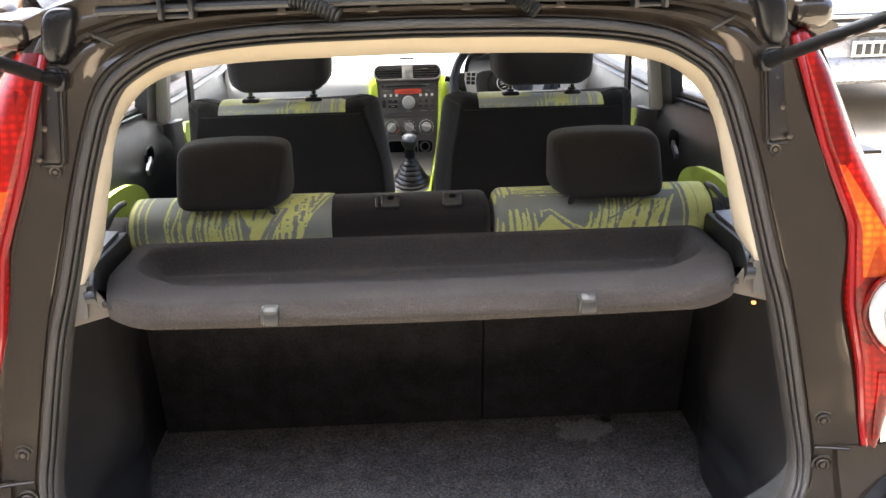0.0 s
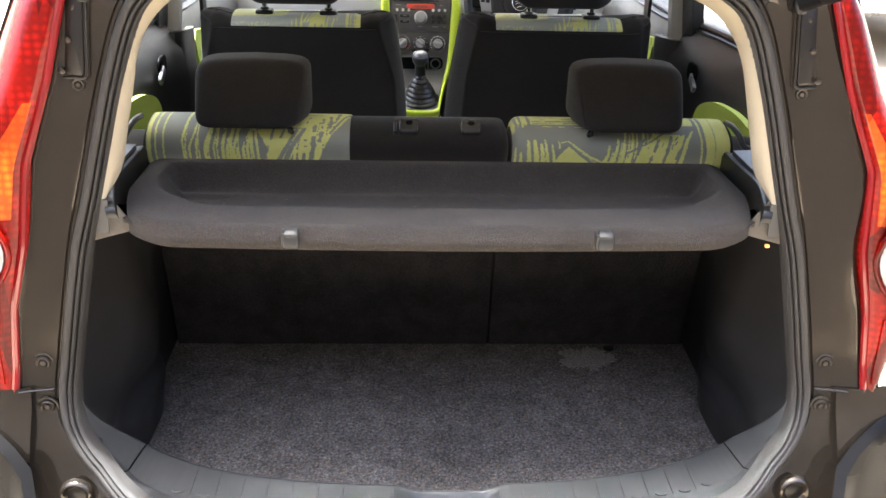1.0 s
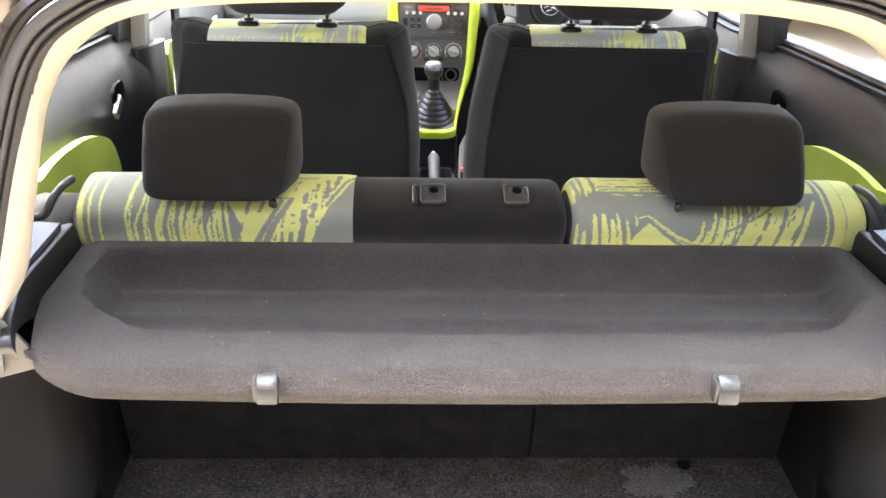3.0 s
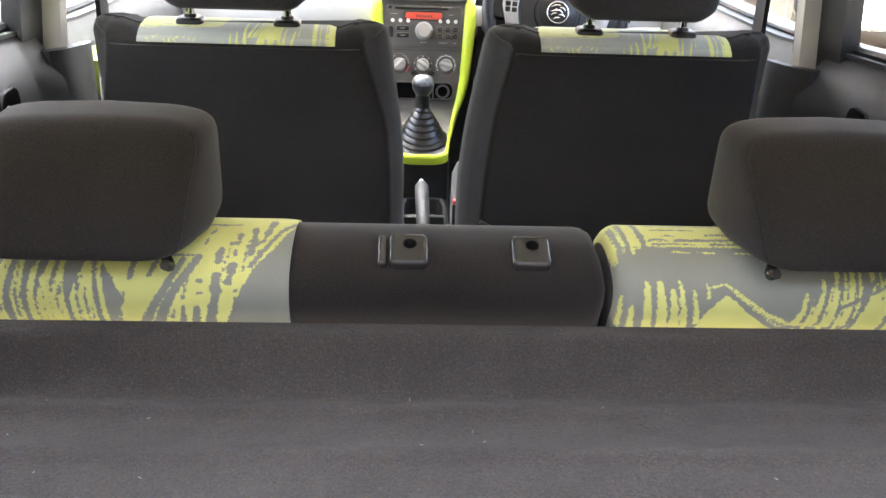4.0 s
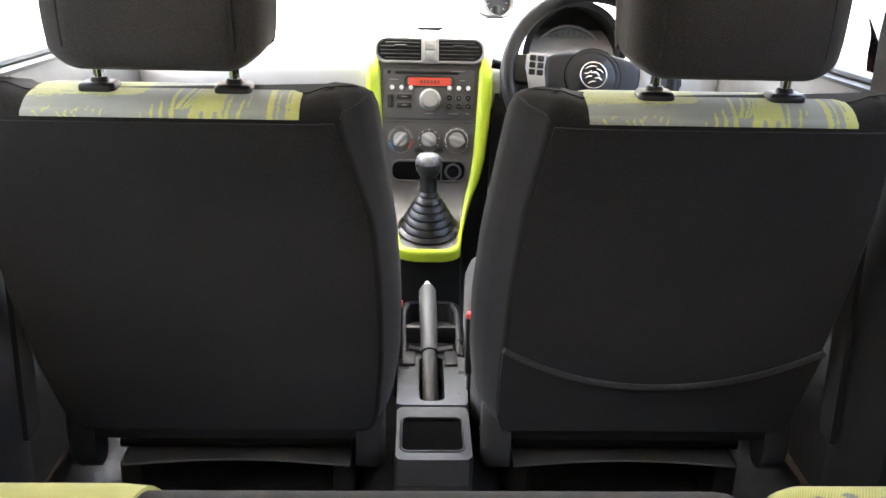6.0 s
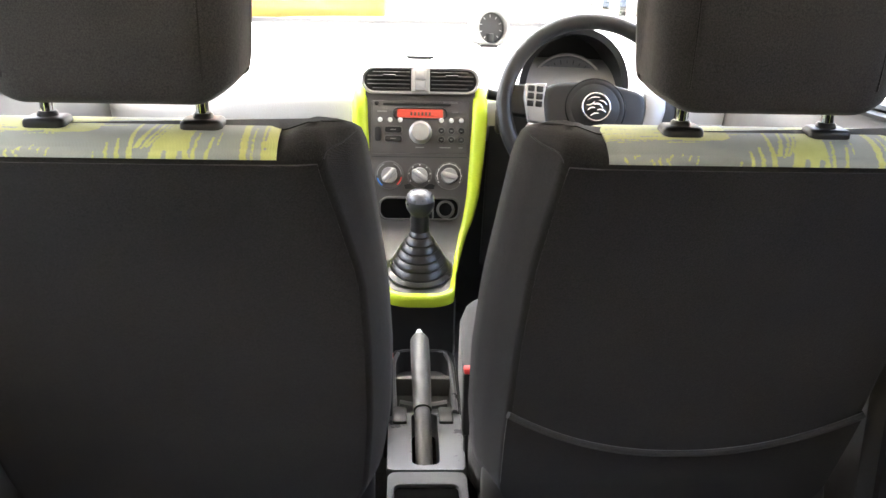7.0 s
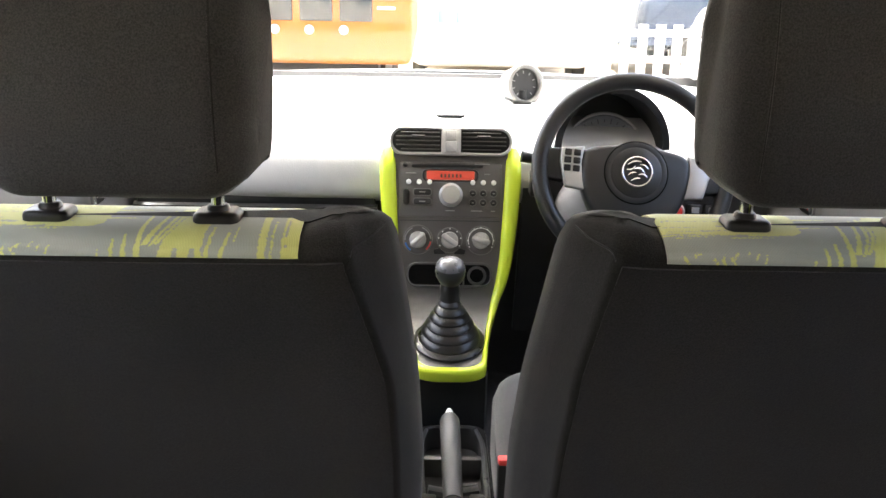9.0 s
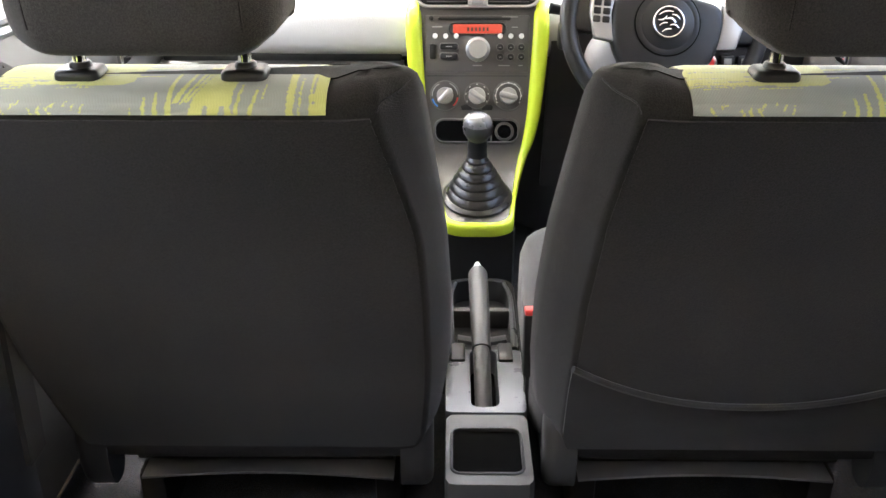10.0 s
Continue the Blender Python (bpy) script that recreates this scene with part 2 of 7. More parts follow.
M["paint"] = car_paint("dark_brown_black_metallic_paint", 0.0)
M["flange_paint"] = car_paint("mud_flecked_flange_paint", 0.42)

for key, nm, c, ribs in (("red_lens", "red_lamp_lens", (0.50, 0.010, 0.004), 240.0), ("amber_lens", "amber_lamp_lens", (1.0, 0.62, 0.04), 320.0), ("clear_lens", "ribbed_clear_lamp_lens", (0.72, 0.70, 0.70), 300.0)):
    m = Mat(nm, 0.15, spec=0.25, coat=0.1)
    wav = m.node("ShaderNodeTexWave", Scale=ribs)
    m.link(m.scaled((0.35, 0.2, 1.0), (0, math.pi / 2, 0)), wav.inputs["Vector"])
    lo = tuple(v * 0.62 for v in c) if key != "amber_lens" else (0.75, 0.10, 0.005)
    if key == "amber_lens":                # yellow over the reflector, redder towards the tip
        sep = m.t.nodes.new("ShaderNodeSeparateXYZ")
        m.link(m.t.nodes.new("ShaderNodeTexCoord").outputs["UV"], sep.inputs[0])
        c = m.ramp(m.math("ADD", sep.outputs[1], m.math("MULTIPLY", m.noise(40.0, 2.0), 0.3)), [(0.12, (0.95, 0.22, 0.01)), (0.4, (1.0, 0.66, 0.05)), (0.75, (0.95, 0.34, 0.02)), (1.0, (0.75, 0.05, 0.01))])
    # reflector cells, broad facets and fine prisms; their glints and darks are painted in colour
    tint = m.mix(m.math("MULTIPLY", wav.outputs["Fac"], m.noise(5.0, 2.0)), lo, c)
    if key != "clear_lens":
        cells = m.node("ShaderNodeTexVoronoi", Scale=95.0, Randomness=0.2)
        m.link(m.scaled((0.8, 0.5, 1.0)), cells.inputs["Vector"])
        facets = m.node("ShaderNodeTexVoronoi", Scale=17.0, Randomness=0.9)
        m.link(m.scaled((1.6, 1.0, 0.55), (0, 0.5, 0)), facets.inputs["Vector"])
        if key == "amber_lens":
            tint = m.mix(m.ramp(cells.outputs["Distance"], [(0.15, (0.0,) * 3), (0.6, (0.85,) * 3)]), tint, (0.60, 0.05, 0.008))
        else:
            tint = m.mix(1.0, tint, m.ramp(cells.outputs["Distance"], [(0.1, (1.12,) * 3), (0.55, (0.55,) * 3)]), "MULTIPLY")
        tint = m.mix(1.0, tint, m.ramp(facets.outputs["Color"], [(0.2, (0.45,) * 3), (0.5, (0.9,) * 3), (0.85, (1.35,) * 3)]), "MULTIPLY")
    m.color(tint)
    m.bump(wav.outputs["Fac"], 0.12, 0.001)
    m.p.inputs["Transmission Weight"].default_value = 0.12
    M[key] = m

glass = Mat("window_glass", 0.0)
glass.color((0.97, 0.985, 0.975))
glass.p.inputs["Transmission Weight"].default_value = 1.0
glass.p.inputs["IOR"].default_value = 1.06
M["glass"] = glass

ground_m = Mat("pale_sandy_tarmac", 0.9, spec=0.2)
g1 = ground_m.ramp(ground_m.noise(0.9, 6.0, 0.6), [(0.3, (0.30, 0.25, 0.18)), (0.7, (0.46, 0.40, 0.31))])
g2 = ground_m.ramp(ground_m.noise(160.0, 3.0, 0.7), [(0.3, (0.72,) * 3), (0.7, (1.2,) * 3)])
ground_m.color(ground_m.mix(1.0, g1, g2, "MULTIPLY"))
ground_m.bump(ground_m.noise(160.0, 3.0), 0.6, 0.01)
M["ground"] = ground_m
M["white_paint"] = grained("white_van_paint", (0.8, 0.8, 0.79), 0.25, 0.03, 100.0, 0.02, coat=0.6)
M["silver_paint"] = grained("silver_car_paint", (0.40, 0.40, 0.41), 0.28, 0.04, 1500.0, 0.05, metal=0.4, coat=0.6)
M["dark_paint"] = grained("dark_blue_car_paint", (0.03, 0.035, 0.045), 0.25, 0.1, 300.0, 0.02, coat=0.8)
M["orange_paint"] = grained("orange_vehicle_paint", (0.34, 0.125, 0.010), 0.4, 0.06, 100.0, 0.03)
M["turquoise"] = grained("turquoise_sign_print", (0.34, 0.74, 0.72), 0.5, 0.05)
M["dark_glass"] = grained("dark_vehicle_glass", (0.02, 0.025, 0.03), 0.08, 0.05, 50.0, 0.01)
M["yellow"] = grained("yellow_plate", (0.75, 0.70, 0.55), 0.4, 0.03)
M["fence"] = grained("white_fence_paint", (0.78, 0.78, 0.76), 0.5, 0.05)


# ---- mesh helpers ----
def spline(pts, n, closed=False):
    """n points along a smooth curve through pts (any dimension)."""
    p = np.array(pts, float)
    k = len(p)
    out = []
    span = k if closed else k - 1
    for i in range(n):
        f = i * span / (n if closed else n - 1)
        j = min(int(f), span - 1)
        u = f - j
        if closed:
            a, b, c, d = (p[(j + o) % k] for o in (-1, 0, 1, 2))
        else:
            b, c = p[j], p[j + 1]
            a = p[j - 1] if j > 0 else 2 * b - c
            d = p[j + 2] if j + 2 < k else 2 * c - b
        out.append(0.5 * (2 * b + (c - a) * u + (2 * a - 5 * b + 4 * c - d) * u * u + (3 * b - a - 3 * c + d) * u ** 3))
    return out


def interp(x, xs, ys):
    return float(np.interp(x, xs, ys))


def skin(rows, close_u=False, close_v=False, caps=False):
    """A surface through rows of points, all of one length."""
    bm = bmesh.new()
    vs = [[bm.verts.new(tuple(p)) for p in r] for r in rows]
    nr, nc = len(vs), len(vs[0])
    for i in range(nr if close_v else nr - 1):
        for j in range(nc if close_u else nc - 1):
            q = (vs[i][j], vs[i][(j + 1) % nc], vs[(i + 1) % nr][(j + 1) % nc], vs[(i + 1) % nr][j])
            if len(set(q)) == 4:
                bm.faces.new(q)
    if caps:
        bm.faces.new(vs[0][::-1])
        bm.faces.new(vs[-1])
    bmesh.ops.recalc_face_normals(bm, faces=bm.faces)
    return bm


def sheet(fn, nu, nv, thick):
    """A slab: fn(u, v) gives the front; its back lies thick behind it, along the normal."""
    f = [[Vector(fn(i / nu, j / nv)) for i in range(nu + 1)] for j in range(nv + 1)]
    back = []
    for j in range(nv + 1):
        r = []
        for i in range(nu + 1):
            du = f[j][min(i + 1, nu)] - f[j][max(i - 1, 0)]
            dv = f[min(j + 1, nv)][i] - f[max(j - 1, 0)][i]
            n = du.cross(dv)
            r.append(f[j][i] - n.normalized() * thick if n.length > 1e-9 else f[j][i] + Vector((0, 0, -thick)))
        back.append(r)
    bm = bmesh.new()
    a = [[bm.verts.new(p) for p in r] for r in f]
    b = [[bm.verts.new(p) for p in r] for r in back]
    for j in range(nv):
        for i in range(nu):
            bm.faces.new((a[j][i], a[j][i + 1], a[j + 1][i + 1], a[j + 1][i]))
            bm.faces.new((b[j][i], b[j + 1][i], b[j + 1][i + 1], b[j][i + 1]))
    for i in range(nu):
        bm.faces.new((a[0][i], b[0][i], b[0][i + 1], a[0][i + 1]))
        bm.faces.new((a[nv][i], a[nv][i + 1], b[nv][i + 1], b[nv][i]))
    for j in range(nv):
        bm.faces.new((a[j][0], a[j + 1][0], b[j + 1][0], b[j][0]))
        bm.faces.new((a[j][nu], b[j][nu], b[j + 1][nu], a[j + 1][nu]))
    bmesh.ops.recalc_face_normals(bm, faces=bm.faces)
    layer = bm.loops.layers.uv.new("UVMap")
    where = {q: (i / nu, j / nv) for grid in (a, b) for j, r in enumerate(grid) for i, q in enumerate(r)}
    for fc in bm.faces:
        for lp in fc.loops:
            lp[layer].uv = where[lp.vert]
    return bm


def block(size, bevel=0.002, m=None, seg=2):
    """A box of that size, its edges rounded, at the pose m."""
    bm = bmesh.new()
    bmesh.ops.create_cube(bm, size=1.0, matrix=Matrix.Diagonal((*size, 1)))
    if bevel:
        bmesh.ops.bevel(bm, geom=bm.edges[:], offset=min(bevel, min(size) * 0.49), segments=seg, profile=0.5, affect="EDGES")
    if m is not None:
        bm.transform(m)
    return bm


def tube(pts, radius, n=10, closed=False):
    """A round bar along pts; radius is one number or one for each point."""
    p = [Vector(q) for q in pts]
    k = len(p)
    rad = radius if isinstance(radius, (list, tuple)) else [radius] * k
    rows, side = [], None
    for i in range(k):
        d = (p[(i + 1) % k] - p[i - 1]) if closed else p[min(i + 1, k - 1)] - p[max(i - 1, 0)]
        d.normalize()
        if side is None:
            side = d.orthogonal().normalized()
        side = (side - d * side.dot(d)).normalized()
        up = d.cross(side)
        rows.append([p[i] + rad[i] * (math.cos(2 * math.pi * j / n) * side + math.sin(2 * math.pi * j / n) * up) for j in range(n)])
    return skin(rows, close_u=True, close_v=closed, caps=not closed)


def lathe(profile, n=32, m=None):
    """Turned about z: profile of (radius, height) from one end to the other."""
    rows = [[(max(r, 1e-5) * math.cos(2 * math.pi * j / n), max(r, 1e-5) * math.sin(2 * math.pi * j / n), h) for j in range(n)] for r, h in profile]
    bm = skin(rows, close_u=True, caps=True)
    if m is not None:
        bm.transform(m)
    return bm


def prism(outline, depth, m=None, bevel=0.0, seg=2):
    """An outline in x, y pushed depth along z."""
    bm = bmesh.new()
    lo = [bm.verts.new((x, y, 0)) for x, y in outline]
    hi = [bm.verts.new((x, y, depth)) for x, y in outline]
    n = len(lo)
    bm.faces.new(lo[::-1])
    top = bm.faces.new(hi)
    for i in range(n):
        bm.faces.new((lo[i], lo[(i + 1) % n], hi[(i + 1) % n], hi[i]))
    bmesh.ops.recalc_face_normals(bm, faces=bm.faces)
    if bevel:
        bmesh.ops.bevel(bm, geom=top.edges[:], offset=bevel, segments=seg, profile=0.5, affect="EDGES")
    if m is not None:
        bm.transform(m)
    return bm


def pill(w, h, r, n=6):
    """A rounded rectangle, w by h."""
    out = []
    for cx, cy, a0 in ((w / 2 - r, h / 2 - r, 0), (-w / 2 + r, h / 2 - r, 90), (-w / 2 + r, -h / 2 + r, 180), (w / 2 - r, -h / 2 + r, 270)):
        for i in range(n + 1):
            a = radians(a0 + 90 * i / n)
            out.append((cx + r * math.cos(a), cy + r * math.sin(a)))
    return out


def merged(*bms):
    """Several bmeshes as one."""
    out = bmesh.new()
    for b in bms:
        me = bpy.data.meshes.new("tmp")
        b.to_mesh(me)
        b.free()
        out.from_mesh(me)
        bpy.data.meshes.remove(me)
    return out


def thing(name, label, category, at, group="", kind=""):
    """An empty at the base of a thing, to hold its parts."""
    ob = new(name)
    ob.empty_display_size = 0.05
    ob.location = at
    return tagged(ob, label, category, group, kind)


ORIGIN = {}


def part(name, bm, material, parent, label="", sharp=38.0):
    """One mesh, given in world places, under a thing or a part of one."""
    me = bpy.data.meshes.new(name)
    bm.to_mesh(me)
    bm.free()
    me.materials.append(material.m)
    me.polygons.foreach_set("use_smooth", [True] * len(me.polygons))
    me.set_sharp_from_angle(angle=radians(sharp))
    ob = new(name, me)
    if parent is not None:
        ob.parent = parent
        base = ORIGIN.get(parent, Vector(parent.location))
        ob.matrix_parent_inverse = Matrix.Translation(-base)
        ORIGIN[ob] = Vector((0, 0, 0))
    return tagged(ob, label)


def flat(name, bm, material, label, category, kind="", group=""):
    """A thing that is one mesh."""
    return tagged(part(name, bm, material, None), label, category, group, kind)

# ---- the car's shape ----
APERTURE = [(0, 1.458), (0.2, 1.454), (0.318, 1.441), (0.381, 1.418), (0.429, 1.376), (0.463, 1.284), (0.504, 1.126), (0.527, 1.044), (0.549, 0.919), (0.559, 0.841), (0.548, 0.793), (0.511, 0.748), (0.447, 0.706), (0.352, 0.681), (0.2, 0.669), (0, 0.666)]
OUTER = [(0, 1.495), (0.2, 1.493), (0.34, 1.488), (0.44, 1.475), (0.50, 1.445), (0.545, 1.33), (0.606, 1.17), (0.604, 1.055), (0.625, 0.955), (0.638, 0.83), (0.63, 0.735), (0.58, 0.655), (0.45, 0.617), (0.35, 0.603), (0.2, 0.593), (0, 0.59)]
Z_KEYS = [0.60, 0.66, 0.69, 0.74, 0.82, 0.878, 1.0, 1.27, 1.46, 1.52]
Y_KEYS = [-0.05, -0.02, 0.0, 0.06, 0.113, 0.137, 0.165, 0.222, 0.265, 0.28]


def rear_y(z):
    """Where the tailgate opening's face lies at height z."""
    return interp(z, Z_KEYS, Y_KEYS)


def ring(pts, n):
    """Both halves of an opening: closed, from the top centre round by the right."""
    half = spline(pts, n)
    return [(p[0], p[1]) for p in half] + [(-p[0], p[1]) for p in half[-2:0:-1]]


def inward(loop):
    """Unit vectors that point into the closed loop, in x, z."""
    out = []
    for i in range(len(loop)):
        a, b = loop[i - 1], loop[(i + 1) % len(loop)]
        t = Vector((b[0] - a[0], b[1] - a[1])).normalized()
        out.append((t.y, -t.x))
    c = (0, 1.07)
    p, v = loop[0], out[0]
    if (c[0] - p[0]) * v[0] + (c[1] - p[1]) * v[1] < 0:
        out = [(-x, -z) for x, z in out]
    return out


N_RING = 90
A_LOOP, B_LOOP = ring(APERTURE, N_RING), ring(OUTER, N_RING)
A_IN = inward(A_LOOP)


def offset_ring(inset, back, z_from=None):
    """The opening's loop moved inward by inset and to the rear by back."""
    out = []
    for (x, z), (nx, nz) in zip(A_LOOP, A_IN):
        out.append((x + nx * inset, rear_y(z) - back, z + nz * inset))
    return out


# ground and surroundings
g = bmesh.new()
for x, y in ((-400, -400), (400, -400), (400, 400), (-400, 400)):
    g.verts.new((x, y, 0))
g.faces.new(g.verts)
flat("ground", g, M["ground"], "pale sandy sunlit tarmac of a parking area", "ground", "structure")

body = thing("car_body", "dark brown-black metallic hatchback body with its tailgate open", "car body", (0, 1.4, 0.2), kind="structure")

# rubber seal round the opening: two ribs and a lip
prof = [(0.001, -0.012), (0.001, 0.006), (0.003, 0.0100), (0.007, 0.0118), (0.0105, 0.0112), (0.0122, 0.008), (0.0128, 0.001), (0.0138, 0.001), (0.0144, 0.008), (0.016, 0.0102), (0.0178, 0.0095), (0.0190, 0.006), (0.0195, 0.000), (0.0205, 0.000), (0.0212, 0.005), (0.0232, 0.0072), (0.0255, 0.004), (0.027, -0.004), (0.027, -0.02)]
part("tailgate_seal", skin([offset_ring(i, d) for i, d in prof], close_u=True), M["rubber"], body, "dark ribbed rubber seal", 60)

# painted flange between the seal and lamps, with a gutter
rows = []
for f, d, fold in ((0.0, -0.003, 0), (0.03, -0.006, 0), (0.07, -0.006, 0), (0.10, -0.003, 0), (0.18, -0.002, -0.004), (0.26, -0.002, 0.004), (0.34, -0.001, 0.009), (0.45, -0.001, 0.010), (0.54, 0.0, 0.003), (0.60, 0.001, -0.006), (0.68, 0.002, -0.006), (0.76, 0.003, 0.003), (0.9, 0.008, 0), (1.0, 0.004, 0), (1.03, -0.03, 0)):
    r = []
    for (ax, az), (bx, bz) in zip(A_LOOP, B_LOOP):
        x, z = ax + (bx - ax) * f, az + (bz - az) * f
        low = max(0.0, min(1.0, (0.80 - z) / 0.12))
        flatten = 0.7 * max(0.0, min(1.0, (0.86 - az) / 0.10))
        top = max(0.0, min(1.0, (az - 1.34) / 0.07))                # pressed folds along the header and its corners
        r.append((x, rear_y(z) + (rear_y(az) - rear_y(z)) * flatten - d - fold * top - 0.012 * low * f, z))
    rows.append(r)
part("rear_flange", skin(rows, close_u=True), M["flange_paint"], body, "dark mud-flecked metallic paint")

# brackets and fixings on the flange
for s in (-1, 1):
    for x, z, r in ((0.582, 0.878, 0.012), (0.577, 0.818, 0.012), (0.497, 1.271, 0.010), (0.528, 0.716, 0.0125)):
        y = rear_y(z) if z > 0.75 else 0.036
        m = pose(s * x, y + (0.006 if z > 0.75 else 0.004), z, 90 if z > 0.75 else 80, 0, 0)
        if z < 0.75:
            part("bolt_boss", lathe([(0.0250, -0.006), (0.0240, 0.000), (0.0220, 0.0045), (0.0195, 0.0060), (0.0165, 0.0050), (0.0135, 0.0005), (0.0, 0.0005)], 28, pose(s * x, y + 0.003, z, 80, 0, 0)), M["paint"], body, "raised painted boss")
            part("boss_plug", lathe([(0.0135, -0.002), (0.0130, 0.0005), (0.0110, 0.0016), (0.0, 0.0020)], 24, pose(s * x, y + 0.003, z, 80, 0, 0)), M["bracket"], body, "dusty brown plug")
            continue
        part("bolt_dish", lathe([(r * 1.35, 0.0), (r * 1.30, 0.0030), (r * 1.15, 0.0034), (r * 0.98, 0.0008), (r * 0.5, 0.0008)], 24, m), M["bracket"], body, "dark fixing dish")
        part("bolt", merged(lathe([(r * 0.95, 0), (r * 0.92, 0.0052), (r * 0.78, 0.0068), (r * 0.60, 0.0062), (r * 0.52, 0.0035), (0.0, 0.0035)], 20, m), lathe([(r * 0.40, 0.002), (r * 0.40, 0.0058), (r * 0.3, 0.0068), (0, 0.0068)], 6, m)), M["steel"], body, "dull steel fixing bolt")
    plate = prism(pill(0.046, 0.125, 0.006), 0.004, pose(s * 0.503, rear_y(1.35), 1.345, 90 - 12, 0, s * 16), 0.002)
    br = part("strut_bracket", plate, M["bracket"], body, "dusty brown strut bracket")
    lip = [pose(s * 0.503, rear_y(1.35) - 0.004, 1.345, 90 - 12, 0, s * 16) @ Vector((px * 1.12, py * 1.05, 0)) for px, py in pill(0.046, 0.125, 0.006)]
    part("bracket_lip", tube(lip, 0.0018, 6, True), M["bracket"], br)
    for dz in (0.035, -0.005, -0.045):
        part("bracket_bolt", lathe([(0.0045, 0), (0.0045, 0.0016), (0.003, 0.0024), (0, 0.0024)], 10, pose(s * (0.503 - dz * 0.28), rear_y(1.335 + dz) - 0.004, 1.335 + dz, 90, 0, 0)), M["steel"], br)
    # lower corner step of the flange
    part("flange_step", tube(spline([(s * 0.566, rear_y(0.845) - 0.003, 0.845), (s * 0.60, rear_y(0.845) - 0.012, 0.847), (s * 0.612, rear_y(0.845) - 0.014, 0.846)], 8), 0.0016, 6), M["paint"], body)

# black lines drawn for the shade in the flange's pressed folds
for s in (-1, 1):
    part("fold_shade_line", tube(spline([(s * 0.437, rear_y(1.451) - 0.006, 1.451), (s * 0.418, rear_y(1.445) - 0.0125, 1.444), (s * 0.402, rear_y(1.435) - 0.010, 1.435)], 10), 0.0016, 6), M["black"], body, "dark line along a pressed fold")
# hinges, cable boots and tabs under the roof's rear edge
roof_y = rear_y(1.475)
for s in (-1, 1):
    hinge = merged(block((0.006, 0.03, 0.03), 0.002, pose(s * 0.293, roof_y - 0.018, 1.482)), block((0.006, 0.03, 0.03), 0.002, pose(s * 0.333, roof_y - 0.018, 1.482)), block((0.044, 0.012, 0.006), 0.002, pose(s * 0.313, roof_y - 0.012, 1.470)))
    part("tailgate_hinge", hinge, M["black"], body)
for x0, x1 in ((-0.165, -0.10), (0.118, 0.16)):
    pts = [(x0 + (x1 - x0) * i / 24, roof_y - 0.03 - 0.012 * i / 24, 1.489 - 0.022 * (i / 24) ** 1.5) for i in range(25)]
    part("cable_boot", tube(pts, [0.0115 if i % 2 else 0.0085 for i in range(25)], 12), M["black"], body, "ribbed black rubber cable boot", 80)
for x in (-0.178, -0.057, 0.068, 0.194):
    part("clip_tab", prism([(-0.008, 0), (0.008, 0), (0.003, 0.012), (-0.003, 0.012)], 0.008, pose(x, roof_y - 0.004, 1.468, 90, 0, 0), 0.001), M["paint"], body)
part("roof_edge_strip", tube([(x, roof_y - 0.012, 1.483 - 0.05 * abs(x) ** 2.5) for x in np.linspace(-0.42, 0.42, 30)], 0.006, 8), M["black"], body)

# roof, outside and its corners
def roof_fn(u, v):
    x = -0.585 + 1.17 * u
    y = 0.255 + 2.07 * v
    return (x, y + 0.10 * abs(u - 0.5) ** 3, 1.497 + 0.075 * math.sin(math.pi * min(1, 0.12 + 0.8 * v)) - 0.09 * abs(2 * u - 1) ** 4)


part("roof", sheet(roof_fn, 24, 16, 0.025), M["paint"], body)


def lining_fn(u, v):
    x = -0.56 + 1.12 * u
    y = 0.385 + 1.925 * v
    return (x, y, interp(y, [0.385, 0.5, 0.7, 1.6, 2.05], [1.408, 1.44, 1.462, 1.462, 1.44]) - 0.07 * abs(2 * u - 1) ** 5)


tagged(part("roof_lining", sheet(lining_fn, 16, 14, -0.008), M["lining"], None), "pale beige fabric roof lining", "roof lining", kind="structure")

# beige trim along the header and the rear pillars
half_a = [p for p in zip(A_LOOP[:N_RING], A_IN[:N_RING]) if p[0][1] > 1.108]
trim_rows = []
INNER = [(0, 1.392), (0.2, 1.389), (0.316, 1.382), (0.383, 1.366), (0.424, 1.334), (0.448, 1.283), (0.457, 1.20), (0.463, 1.142), (0.483, 1.106)]
inner = spline(INNER, len(half_a))
for f in (0.0, 0.25, 0.5, 0.75, 1.0):
    right = []
    for ((x, z), (nx, nz)), q in zip(half_a, inner):
        x0, z0, y0 = x + nx * 0.026, z + nz * 0.026, rear_y(z) + 0.0
        y1 = rear_y(q[1]) + interp(q[1], [1.106, 1.14, 1.25, 1.33, 1.40], [0.008, 0.055, 0.10, 0.125, 0.13])
        bow = 0.012 * math.sin(math.pi * f)
        right.append(Vector((x0 + (q[0] - x0) * f - bow * 0.4 * (z < 1.35), y0 + (y1 - y0) * f, z0 + (q[1] - z0) * f - bow * (z > 1.35) * 0.6)))
    trim_rows.append([Vector((-p.x, p.y, p.z)) for p in right[:0:-1]] + right)
# turn the edge under, so that it has a thickness
trim_rows.append([p + Vector((math.copysign(0.012, p.x) if abs(p.x) > 0.4 else 0, 0.012, 0.012)) for p in trim_rows[-1]])
tagged(part("rear_pillar_trim", skin(trim_rows), M["beige"], None), "beige plastic trim round the tailgate opening", "pillar trim", kind="structure")

